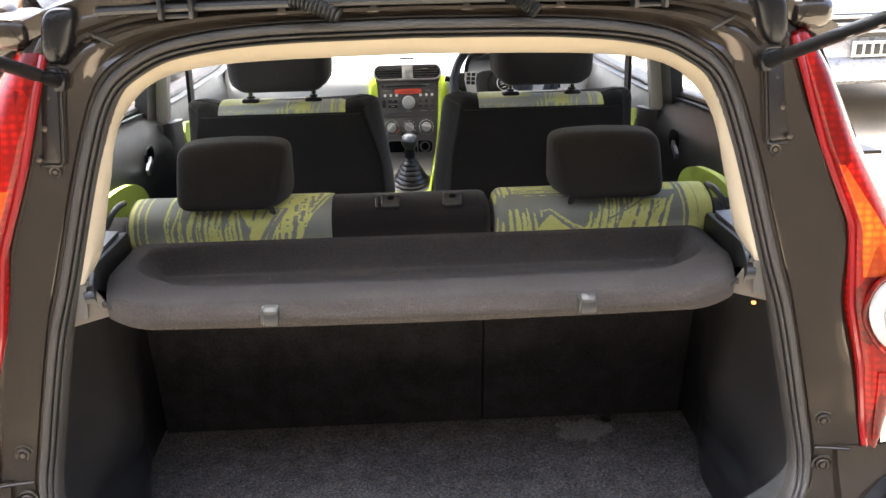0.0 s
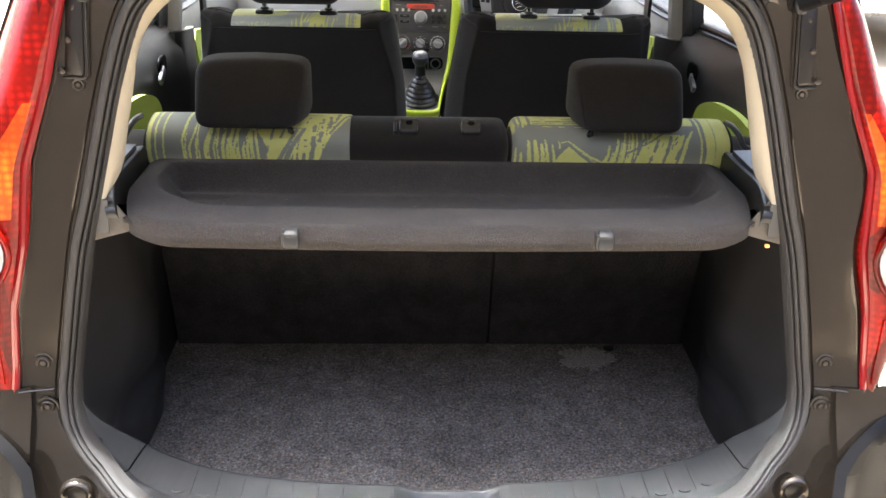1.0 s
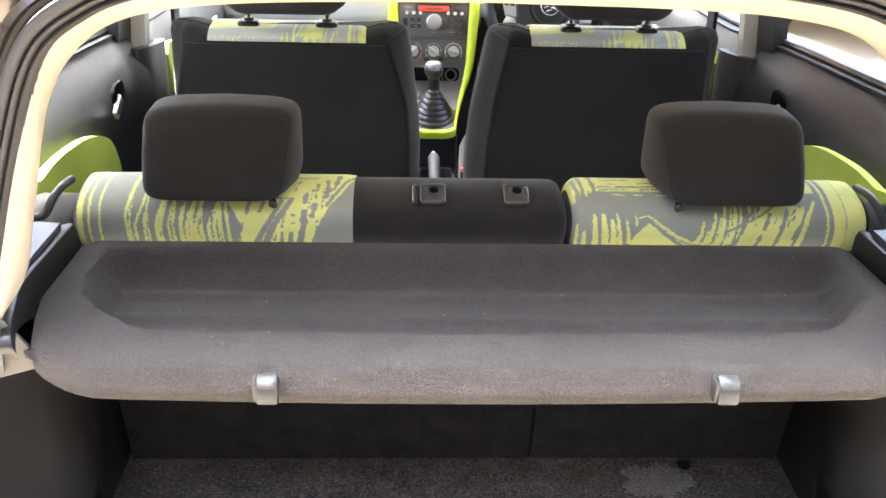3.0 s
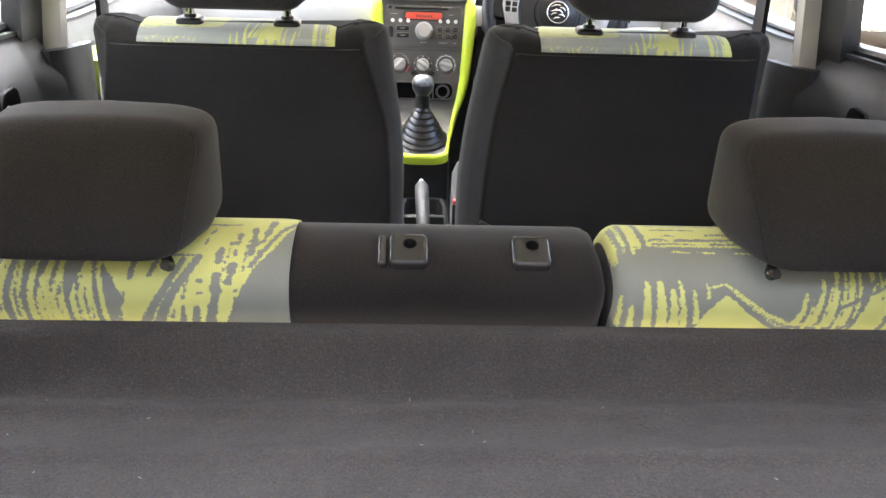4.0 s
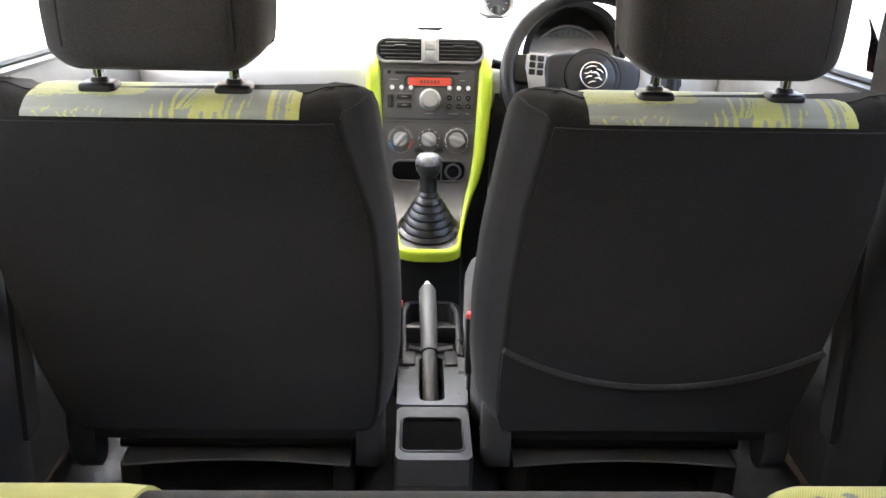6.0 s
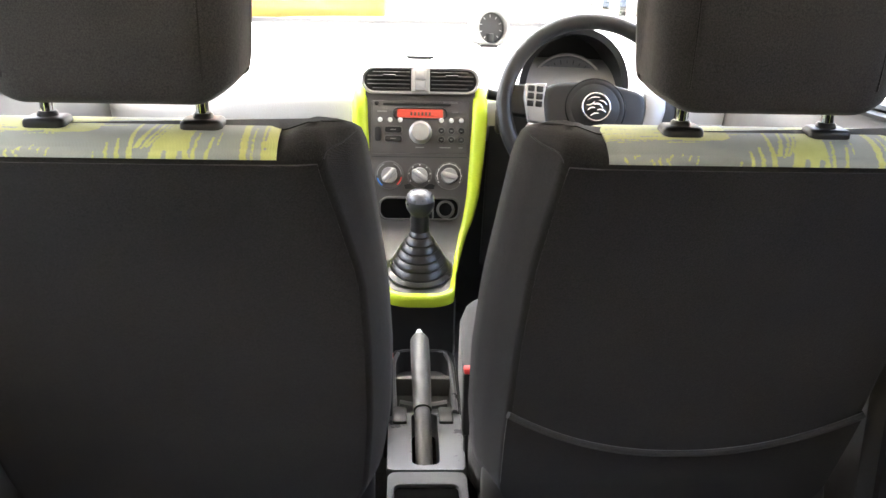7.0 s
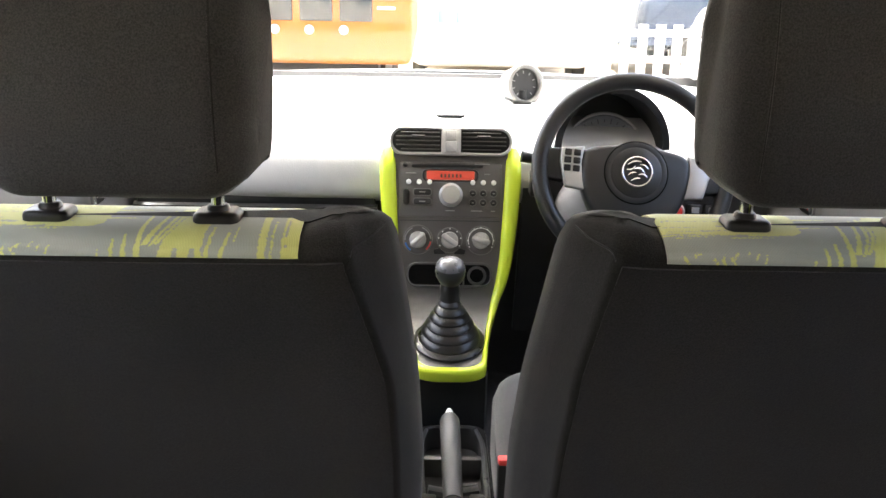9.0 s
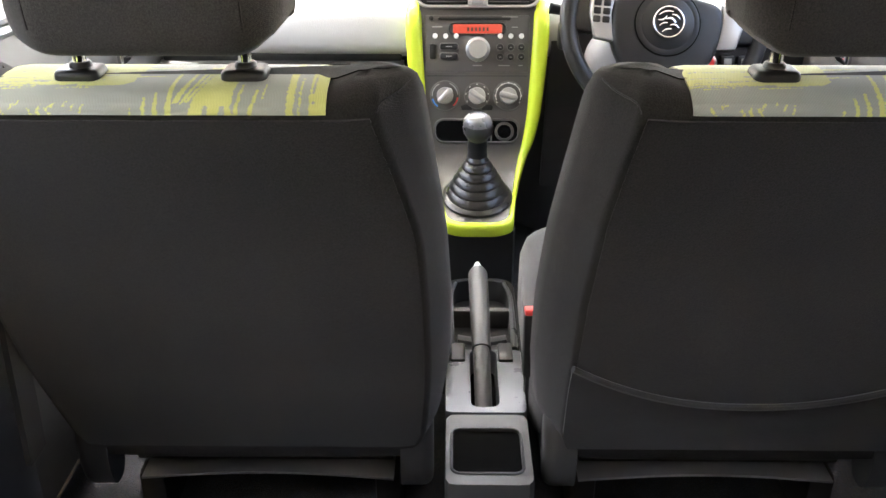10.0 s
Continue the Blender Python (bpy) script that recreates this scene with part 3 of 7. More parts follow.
# luggage side walls, wheel arches and ledges
SIDE = [p for p in A_LOOP[:N_RING] if 0.72 < p[1] < 1.25][::-1]
SIDE_X, SIDE_Z = [p[0] for p in SIDE], [p[1] for p in SIDE]
boot = thing("boot_lining", "dark grey plastic side walls of the luggage space", "boot lining", (0, 0.3, 0.64), kind="structure")
for s in (-1, 1):
    def wall_fn(u, v, s=s):
        z = 0.645 + (1.048 - 0.645) * v
        y0 = rear_y(max(z, 0.70)) + 0.001 + 0.07 * max(0.0, (0.765 - z) / 0.12)
        y = y0 + (0.57 - y0) * u
        edge = max(0.500, interp(z, SIDE_Z, SIDE_X) - 0.0235)
        deep = interp(z, [0.645, 0.9, 1.05], [0.508, 0.500, 0.478]) - 0.030 * math.exp(-((y - 0.33) / 0.075) ** 2) * math.exp(-((z - 0.83) / 0.12) ** 2)
        foot = max(0.0, min(1.0, (0.755 - z) / 0.035))
        deep -= 0.026 * foot * foot * (3 - 2 * foot) * math.exp(-((y - 0.28) / 0.10) ** 4)
        w = min(1.0, u / 0.35)
        w = w * w * (3 - 2 * w)
        return (s * (edge + (deep - edge) * w), y, z)
    part("side_wall", sheet(wall_fn, 40, 44, 0.006 * -s), M["boot_plastic"], boot, sharp=80)
    # ledge beside the shelf, its rounded black rib and the corner panel below the pillar trim
    led = lambda u, v, s=s: (s * ((0.471 + 0.027 * min(1, v / 0.45)) + (0.026 + 0.018 * v) * u), 0.190 + 0.245 * v, 1.116 - 0.008 * v + 0.002 * u)
    part("ledge", sheet(led, 4, 10, 0.05 * s), M["ledge"], boot, "satin grey shelf ledge")
    rib = spline([(s * 0.490, 0.452, 1.093), (s * 0.4905, 0.37, 1.097), (s * 0.489, 0.295, 1.102), (s * 0.475, 0.235, 1.106), (s * 0.464, 0.196, 1.104), (s * 0.460, 0.184, 1.096), (s * 0.459, 0.183, 1.086)], 30)
    rib = [Vector(p) for p in rib]
    part("ledge_rib", skin([[p + Vector((s * dx, 0, max(dz, -0.004 - 0.4 * max(0.0, p.y - 0.205)))) for p in rib] for dx, dz in ((0.014, 0.004), (0.004, 0.0065), (0.000, 0.005), (-0.003, -0.002), (-0.003, -0.045))]), M["black"], boot, "rounded black ledge edge")

    def corner(u, v, s=s):
        xi, xo = 0.440 + 0.032 * v, 0.512 - 0.020 * v
        return (s * (xi + (xo - xi) * u), 0.200 - 0.012 * u + 0.002 * v, (1.066 - 0.016 * u) * (1 - v) + 1.118 * v)
    # added strip, unseen; stops sun coming past the shelf's edge
    part("shelf_gap_seal", sheet(lambda u, v, s=s: (s * (0.452 + 0.052 * u), 0.26 + 0.19 * v, 1.052), 2, 4, 0.008 * s), M["void"], boot)
    part("corner_trim", sheet(corner, 6, 6, 0.006 * s), M["corner"], boot, "grey-brown plastic corner trim")
part("boot_lamp", block((0.007, 0.006, 0.005), 0.002, pose(0.478, 0.190, 1.051)), M["bulb"], boot, "small lit boot lamp")

# carpeted floor of the luggage space
def carpet_edge(x):
    return interp(abs(x), [0, 0.27, 0.40, 0.50, 0.54], [0.110, 0.120, 0.160, 0.215, 0.25])


def carpet_fn(u, v):
    x = -0.53 + 1.06 * u
    y0 = carpet_edge(x)
    return (x, y0 + (0.60 - y0) * v, 0.650 + 0.0006 * math.sin(9 * x) * math.sin(11 * v))


cp = sheet(carpet_fn, 40, 16, 0.012)
boot_floor = tagged(part("boot_carpet", cp, M["boot_carpet"], None), "speckled dark grey boot carpet with a worn patch", "carpet", kind="structure")
part("carpet_hole", lathe([(0.0, 0.0), (0.011, 0.0), (0.011, 0.0015), (0.007, 0.002), (0.0, 0.002)], 16, pose(0.352, 0.521, 0.6525)), M["black"], boot_floor, "black finger hole")
wp = []
random.seed(5)
for i in range(90):
    a = 2 * math.pi * i / 90
    r = 1 + 0.13 * math.sin(2 * a + 1) + 0.09 * math.sin(5 * a + 2) + 0.20 * random.uniform(-1, 1)
    wp.append((0.046 * r * math.cos(a), 0.040 * r * math.sin(a)))
worn = Mat("worn_pale_carpet", 0.98, spec=0.1)
fib = worn.noise(420.0, 3.0, 0.7)
worn.color(worn.ramp(fib, [(0.34, (0.085, 0.078, 0.072)), (0.66, (0.31, 0.287, 0.265))])).bump(fib, 0.6, 0.003)
part("worn_patch", prism(wp, 0.0015, pose(0.300, 0.487, 0.6518)), worn, boot_floor, "pale worn patch")

# sill trim inside the tailgate opening, with its lock
SILL_RUN = [k for k in range(len(A_LOOP)) if A_LOOP[k][1] < 0.82]
BEND = 0.33                              # where the outer slope meets the flat top


def sill_point(k, f, dz=0.0):
    ax, az = A_LOOP[k][0] + A_IN[k][0] * 0.025, A_LOOP[k][1] + A_IN[k][1] * 0.022 - 0.002
    ix = math.copysign(min(abs(ax) * 0.965, 0.508), ax)
    iy, iz = 0.080 + 0.10 * (abs(ix) / 0.49) ** 2.6, 0.700 + max(0.0, az - 0.71) * 0.45
    ay = rear_y(A_LOOP[k][1]) + 0.006
    up = max(0.0, min(1.0, (az - 0.715) / 0.10))
    up = up * up * (3 - 2 * up)
    lap = 0.05 * max(0.0, min(1.0, (0.825 - az) / 0.075))
    ix += (math.copysign(abs(ax) - 0.002 - 0.28 * lap, ax) - ix) * up
    iy, iz = iy + (ay + 0.004 + lap - iy) * up, iz + (az - iz) * up
    x, y = ax + (ix - ax) * f, ay + (iy - ay) * f
    top = iz + 0.003 * (1 - up)
    z = az + (top - az) * f / BEND if f < BEND else top + (iz - top) * (f - BEND) / (1 - BEND)
    z -= (0.05 * max(0.0, f - 1.0) / 0.02 + 0.005 * max(0.0, (f - 0.93) / 0.07) ** 2) * (1 - up)
    x += math.copysign(0.02 * max(0.0, f - 1.0) / 0.02 * up, x)
    well = max(0.0, min(1.0, (0.072 - abs(x - 0.009)) / 0.005))
    z -= well * interp(f, [0, 0.5, 0.56, 0.86, 0.92, 1.0], [0.024, 0.036, 0.035, 0.018, 0.012, 0.012])
    return (x, y, z + dz)


fine = []
for n in range(len(SILL_RUN) - 1):
    fine += [(SILL_RUN[n], g) for g in (0.0, 0.25, 0.5, 0.75)]
fine.append((SILL_RUN[-1], 0.0))


def sill_mix(k, g, f, dz=0.0):
    p, q = Vector(sill_point(k, f, dz)), Vector(sill_point(min(k + 1, SILL_RUN[-1]), f, dz))
    return p.lerp(q, g)


def sill_at(x, f, dz=0.0):
    """The sill's surface at a given x, f of the way in from the seal."""
    pts = [sill_mix(k, g, f, dz) for k, g in fine]
    return Vector((x, *[interp(x, [p.x for p in pts[::-1]], [p[c] for p in pts[::-1]]) for c in (1, 2)]))


steps = np.linspace(0, BEND - 0.03, 8).tolist() + [BEND - 0.012, BEND, BEND + 0.012, BEND + 0.03] + np.linspace(0.4, 1.0, 22).tolist() + [1.02]
sill = tagged(part("sill_trim", skin([[sill_mix(k, g, f) for k, g in fine] for f in steps]), M["sill"], None, sharp=50), "satin dark grey plastic loading sill trim with tread marks", "sill trim", kind="structure")
for s in (-1, 1):
    for i in range(9):
        x = 0.009 + s * (0.098 + 0.0375 * i)
        c = sill_at(x, 0.45)
        part("tread_mark", tube([(x + 0.0085 * math.cos(t), c.y - 0.0045 * math.sin(t), c.z + 0.0004) for t in np.linspace(0.2, math.pi - 0.2, 9)], 0.0011, 6), M["sill"], sill)
        g = x - s * 0.01875
        part("tread_groove", tube([sill_at(g, f, -0.0001) for f in (0.42, 0.6, 0.8, 0.95)], 0.0006, 5), M["boot_plastic"], sill)
    k = min(SILL_RUN, key=lambda q: abs(A_LOOP[q][0] - s * 0.490) + (A_LOOP[q][1] > 0.78))
    part("trim_joint", tube([Vector(sill_point(k, f, 0.0005)) for f in (0.05, 0.2, 0.33, 0.5, 0.7, 0.85, 0.95)], 0.0011, 5), M["void"], sill)
lock = thing("tailgate_lock", "white plastic latch cover on a steel striker in the sill recess", "lock", (0.008, 0.05, 0.675))
part("striker_plate", prism(pill(0.095, 0.05, 0.006), 0.004, pose(0.009, 0.032, 0.6725), 0.001), M["boot_plastic"], lock)
part("striker_loop", tube(spline([(0.009, 0.024, 0.682), (0.009, 0.026, 0.688), (0.009, 0.038, 0.694), (0.009, 0.050, 0.690), (0.009, 0.052, 0.682)], 14), 0.0025, 8), M["chrome"], lock)
part("latch_cover", prism([tuple(p) for p in spline([(-0.030, 0.0), (-0.014, -0.012), (0, -0.018), (0.014, -0.012), (0.030, 0.0), (0.016, 0.012), (0, 0.019), (-0.016, 0.012)], 24, True)], 0.008, pose(0.008, 0.036, 0.674), 0.003), M["pillar"], lock)

# bumper below
def bumper_fn(u, v):
    x = 0.815 * math.sin((u - 0.5) * 2.7) / math.sin(1.35)
    top = interp(abs(x), [0, 0.40, 0.53, 0.565, 0.59, 0.62, 0.66, 0.82], [0.602, 0.612, 0.640, 0.690, 0.750, 0.782, 0.800, 0.815])
    back = interp(v, [0, 0.05, 0.14, 0.35, 0.6, 1.0], [0.0, 0.022, 0.038, 0.085, 0.10, 0.06])
    back *= 1 - 0.7 * max(0.0, min(1.0, (abs(x) - 0.46) / 0.09)) * max(0.0, 1 - v / 0.4)
    wrap = 0.55 * max(0.0, abs(x) - 0.60) ** 1.5 * 2.2
    z = top - 0.012 * min(1, v / 0.14) - (top - 0.22) * max(0, v - 0.10) / 0.90
    return (x, rear_y(max(top, 0.64)) - 0.020 - back + wrap, z)


part("bumper", sheet(bumper_fn, 72, 16, 0.012), M["bumper"], body, "dark painted bumper")
for s in (-1, 1):                          # body corner between lamp and bumper
    def corner_fn(u, v, s=s):
        x, z = 0.596 + 0.18 * u, 0.745 + 0.105 * v + 0.03 * u * (1 - v)
        return (s * x, rear_y(max(z, 0.76)) - 0.010 - 0.008 * math.sin(math.pi * min(1.0, 3 * u) / 2) + 0.9 * max(0.0, x - 0.61) ** 1.6, z)
    part("body_corner", sheet(corner_fn, 16, 8, 0.006 * s), M["paint"], body, "dusty painted body corner")

# outer skin of the sides, with sills and pillars
SILL_Z = lambda y: interp(y, [0.2, 0.45, 0.7, 1.1, 1.5, 2.2, 2.9], [1.226, 1.206, 1.183, 1.148, 1.10, 1.06, 1.05])
for s in (-1, 1):
    def side_fn(u, v, s=s):
        y = 0.20 + 3.1 * u
        top = SILL_Z(y)
        z = 0.22 + (top - 0.22) * v
        x = interp(z, [0.22, 0.45, 0.75, 1.0, 1.25], [0.76, 0.81, 0.82, 0.79, 0.70]) - 0.10 * max(0, (0.5 - u) / 0.5) ** 4 - 0.10 * max(0, (u - 0.7) / 0.3) ** 2
        return (s * x, y, z)
    part("side_skin", sheet(side_fn, 30, 10, 0.02 * s), M["paint"], body)
    # rear quarter, between lamp and rear door window
    def quarter_fn(u, v, s=s):
        z = 1.02 + 0.45 * v
        y0 = rear_y(z) + 0.07
        x0 = interp(z, [0.8, 1.0, 1.135, 1.375, 1.47], [0.70, 0.735, 0.705, 0.60, 0.555])
        x1 = interp(z, [0.8, 1.0, 1.2, 1.47], [0.79, 0.78, 0.72, 0.585])
        y1 = 0.50 + 0.05 * (1 - v)
        return (s * (x0 + (x1 - x0) * u), y0 + (y1 - y0) * u, z)
    part("rear_quarter", sheet(quarter_fn, 8, 14, 0.02 * s), M["paint"], body)
    # added inner sheet; keeps sun from leaking into the boot
    inner_q = lambda u, v, s=s: (s * interp(0.55 + 0.90 * v, [0.55, 1.0, 1.2, 1.45], [0.62, 0.615, 0.575, 0.505]), rear_y(0.55 + 0.90 * v) + 0.012 + (0.46 - rear_y(0.55 + 0.90 * v)) * u, 0.55 + 0.90 * v)
    part("quarter_light_seal", sheet(inner_q, 6, 16, -0.015 * s), M["trim"], body)
    # black corner cap above each lamp
    part("roof_corner", tube(spline([(s * 0.60, 0.62, 1.472), (s * 0.592, 0.42, 1.468), (s * 0.572, 0.33, 1.470), (s * 0.558, 0.292, 1.466), (s * 0.550, 0.276, 1.462)], 16), [0.036 - 0.001 * k if k < 11 else 0.025 - 0.004 * (k - 11) for k in range(16)], 12), M["paint"], body, "glossy dark roof corner")
    bend2 = lambda c, e: math.copysign(abs(c) ** e, c)
    cap = [[(s * ((0.484 if s > 0 else 0.474) + (0.021 + 0.004 * math.sin(a)) * bend2(math.cos(b), 0.5) * bend2(math.cos(a), 0.6) - 0.010 * bend2(math.sin(a), 0.8) * math.cos(b)), 0.262 + 0.022 * bend2(math.sin(b), 0.6), 1.448 + 0.037 * bend2(math.cos(b), 0.5) * bend2(math.sin(a), 0.7)) for a in np.linspace(0, 2 * math.pi, 33)[:-1]] for b in np.linspace(-1.55, 1.55, 13)]
    part("corner_cap", skin(cap, close_u=True, caps=True), M["strut"], body, "black rubber corner cap", 60)
    top_cap = [[(s * (0.545 + 0.036 * bend2(math.cos(b), 0.6) * bend2(math.cos(a), 0.7)), 0.312 + 0.060 * bend2(math.sin(b), 0.7), 1.452 + 0.027 * bend2(math.cos(b), 0.6) * bend2(math.sin(a), 0.8)) for a in np.linspace(0, 2 * math.pi, 33)[:-1]] for b in np.linspace(-1.55, 1.55, 15)]
    part("lamp_top_cap", skin(top_cap, close_u=True, caps=True), M["paint"], body, "glossy dark cap above the lamp", 60)
    part("roof_rail", tube(spline([(s * 0.575, 0.40, 1.458), (s * 0.60, 0.8, 1.475), (s * 0.60, 1.5, 1.475), (s * 0.585, 2.0, 1.45), (s * 0.62, 2.5, 1.27), (s * 0.66, 2.95, 1.08)], 30), 0.035, 10), M["paint"], body)

# added strips below the windows; they keep daylight out of the door cavities
for s in (-1, 1):
    part("door_cavity_cap", sheet(lambda u, v, s=s: (s * (0.652 + 0.11 * v), 0.42 + 2.1 * u, SILL_Z(0.42 + 2.1 * u) - 0.006), 20, 2, 0.006 * s), M["black"], body)
# floor pan, bulkhead, bonnet and wheels: they close the car
flat_floor = sheet(lambda u, v: (-0.70 + 1.4 * u, 0.5 + 2.2 * v, 0.34 + 0.10 * math.exp(-((u - 0.5) / 0.09) ** 2)), 30, 10, 0.03)
tagged(part("floor", flat_floor, M["floor_carpet"], None), "grey carpeted cabin floor with a centre tunnel", "floor", kind="structure")
part("boot_tub", sheet(lambda u, v: (-0.70 + 1.4 * u, 0.05 + 0.55 * v, 0.60), 4, 4, 0.02), M["trim"], body)
part("bulkhead", sheet(lambda u, v: (-0.72 + 1.44 * u, 2.72 + 0.05 * v, 0.30 + 0.80 * v), 6, 6, 0.02), M["trim"], body)
part("bonnet", sheet(lambda u, v: (-0.72 + 1.44 * u, 2.92 + 0.55 * v, 1.045 - 0.18 * v ** 1.6 - 0.07 * abs(2 * u - 1) ** 3), 14, 10, 0.02), M["paint"], body)
part("front_end", sheet(lambda u, v: (-0.74 + 1.48 * u, 3.47 - 0.10 * abs(2 * u - 1) ** 3, 0.86 - 0.62 * v), 12, 6, 0.02), M["paint"], body)
for s in (-1, 1):
    for y in (0.58, 2.92):
        part("road_wheel", lathe([(0.0, -0.09), (0.17, -0.09), (0.20, -0.075), (0.27, -0.085), (0.295, -0.06), (0.298, 0.06), (0.27, 0.085), (0.19, 0.08), (0.0, 0.07)], 32, pose(s * 0.71, y, 0.298, 0, 90, 0)), M["black"], body)

# windscreen and side glass
def pane(name, corners, label):
    a, b, c, d = (Vector(p) for p in corners)
    bm = sheet(lambda u, v: (a * (1 - u) + b * u) * (1 - v) + (d * (1 - u) + c * u) * v, 1, 1, 0.004)
    ob = tagged(part(name, bm, M["glass"], None), label, "window", kind="structure")
    ob.visible_shadow = False
    return ob


pane("windscreen", ((-0.64, 2.93, 1.075), (0.64, 2.93, 1.075), (0.55, 2.315, 1.46), (-0.55, 2.315, 1.46)), "clear windscreen glass")
for s in (-1, 1):
    pane("window_rear_door", ((s * 0.675, 0.45, 1.20), (s * 0.68, 1.26, 1.12), (s * 0.61, 1.26, 1.46), (s * 0.60, 0.45, 1.45)), "clear rear door window")
    pane("window_front_door", ((s * 0.68, 1.36, 1.10), (s * 0.69, 2.45, 1.05), (s * 0.60, 2.05, 1.45), (s * 0.61, 1.36, 1.46)), "clear front door window")
part("scuttle", tube([(x, 2.90, 1.082 - 0.02 * (x / 0.6) ** 2) for x in np.linspace(-0.66, 0.66, 20)], 0.014, 8), M["black"], body, "black windscreen base strip")

# the raised tailgate above and behind
gate = thing("tailgate", "dark painted tailgate standing open overhead", "tailgate", (0, 0.2, 1.55))


GATE = Matrix.Translation((0, 0.262, 1.535)) @ Matrix.Rotation(radians(-50), 4, "X")


def gate_at(x, d):
    """A point of the open gate: x across, d from its hinges."""
    return GATE @ Vector((x * (1 - 0.06 * d), -d, 0.025 * math.sin(math.pi * d / 0.92) - 0.10 * (x / 0.6) ** 4 * 0.3))


for name, x0, x1, d0, d1 in (("gate_top", -0.60, 0.60, 0.0, 0.07), ("gate_bottom", -0.60, 0.60, 0.52, 0.92), ("gate_side", -0.60, -0.52, 0.07, 0.52), ("gate_side", 0.52, 0.60, 0.07, 0.52)):
    part(name, sheet(lambda u, v, a=(x0, x1, d0, d1): gate_at(a[0] + (a[1] - a[0]) * u, a[2] + (a[3] - a[2]) * v), 10, 8, 0.04), M["paint"], gate)
pane_ob = part("gate_glass", sheet(lambda u, v: gate_at(-0.518 + 1.036 * u, 0.072 + 0.446 * v), 6, 6, 0.004), M["glass"], gate, "tailgate window glass")
pane_ob.visible_shadow = False

# ---- lamps and struts at the tail ----
LAMP_Z = [0.832, 0.97, 1.055, 1.17, 1.28, 1.375, 1.430]
LAMP_IN = {1: [0.638, 0.622, 0.604, 0.602, 0.557, 0.530, 0.514], -1: [0.618, 0.604, 0.582, 0.568, 0.530, 0.506, 0.492]}
LAMP_OUT = [0.668, 0.742, 0.748, 0.698, 0.634, 0.594, 0.556]


def lamp_point(s, u, z, lift=0.0):
    a, b = interp(z, LAMP_Z, LAMP_IN[s]), interp(z, LAMP_Z, LAMP_OUT)
    full = math.sin(math.pi * min(1, max(0, (z - 0.825) / 0.611))) ** 0.35
    y = rear_y(z) - (0.028 + lift) * full * min(1, u / 0.12) ** 0.5 + 0.085 * max(0, (u - 0.35) / 0.65) ** 2
    return (s * (a + (b - a) * u), y, z)


def tail_lamp(s):
    lamp = thing("tail_lamp", "tall red tail lamp with a round clear lens and amber wedge", "tail lamp", (s * 0.64, 0.18, 0.83), "tail lamps")
    body_rows = lambda u, v: lamp_point(s, u, 0.834 + 0.594 * v)
    part("red_lens", sheet(body_rows, 14, 44, 0.03 * s), M["red_lens"], lamp)
    part("lens_border", tube([Vector(lamp_point(s, 0.03, z)) + Vector((0, -0.002, 0)) for z in np.linspace(0.84, 1.424, 44)], 0.0055, 8), grained_red, lamp, "dark red lens border")

    def disc(u0, z0, ru, rz, lift, nr=8, na=28):
        rows = []
        for i in range(nr + 1):
            f = i / nr
            rows.append([Vector(lamp_point(s, u0 + ru * f * math.cos(2 * math.pi * j / na), z0 + rz * f * math.sin(2 * math.pi * j / na), lift)) + Vector((0, -0.012 * (1 - f * f) - 0.003, 0)) for j in range(na)])
        return skin(rows[1:], close_u=True, caps=True)

    part("clear_lens", disc(0.50, 1.045, 0.36, 0.055, 0.004), M["clear_lens"], lamp, "round ribbed clear lens")
    for f in (0.3, 0.62):
        part("lens_ridge", tube([Vector(lamp_point(s, 0.50 + 0.36 * f * math.cos(a), 1.045 + 0.055 * f * math.sin(a), 0.004)) + Vector((0, -0.012 * (1 - f * f) - 0.003, 0)) for a in np.linspace(0, 2 * math.pi, 40)[:-1]], 0.0016, 6, True), M["silver"], lamp)
    part("lens_ring", tube([Vector(lamp_point(s, 0.50 + 0.40 * math.cos(a), 1.045 + 0.060 * math.sin(a), 0.004)) + Vector((0, -0.003, 0)) for a in np.linspace(0, 2 * math.pi, 40)[:-1]], 0.004, 8, True), M["red_lens"], lamp)
    wedge = lambda u, v: Vector(lamp_point(s, 0.11 + 0.50 * u * (1 - 0.8 * v), 1.100 + 0.155 * v)) + Vector((0, -0.003, 0))
    part("amber_lens", sheet(wedge, 8, 10, 0.004 * s), M["amber_lens"], lamp, "amber indicator wedge")
    part("lower_lens", sheet(lambda u, v: Vector(lamp_point(s, 0.22 + 0.6 * u, 0.86 + 0.10 * v)) + Vector((0, -0.003, 0)), 8, 8, 0.004 * s), M["red_lens"], lamp)
    return lamp


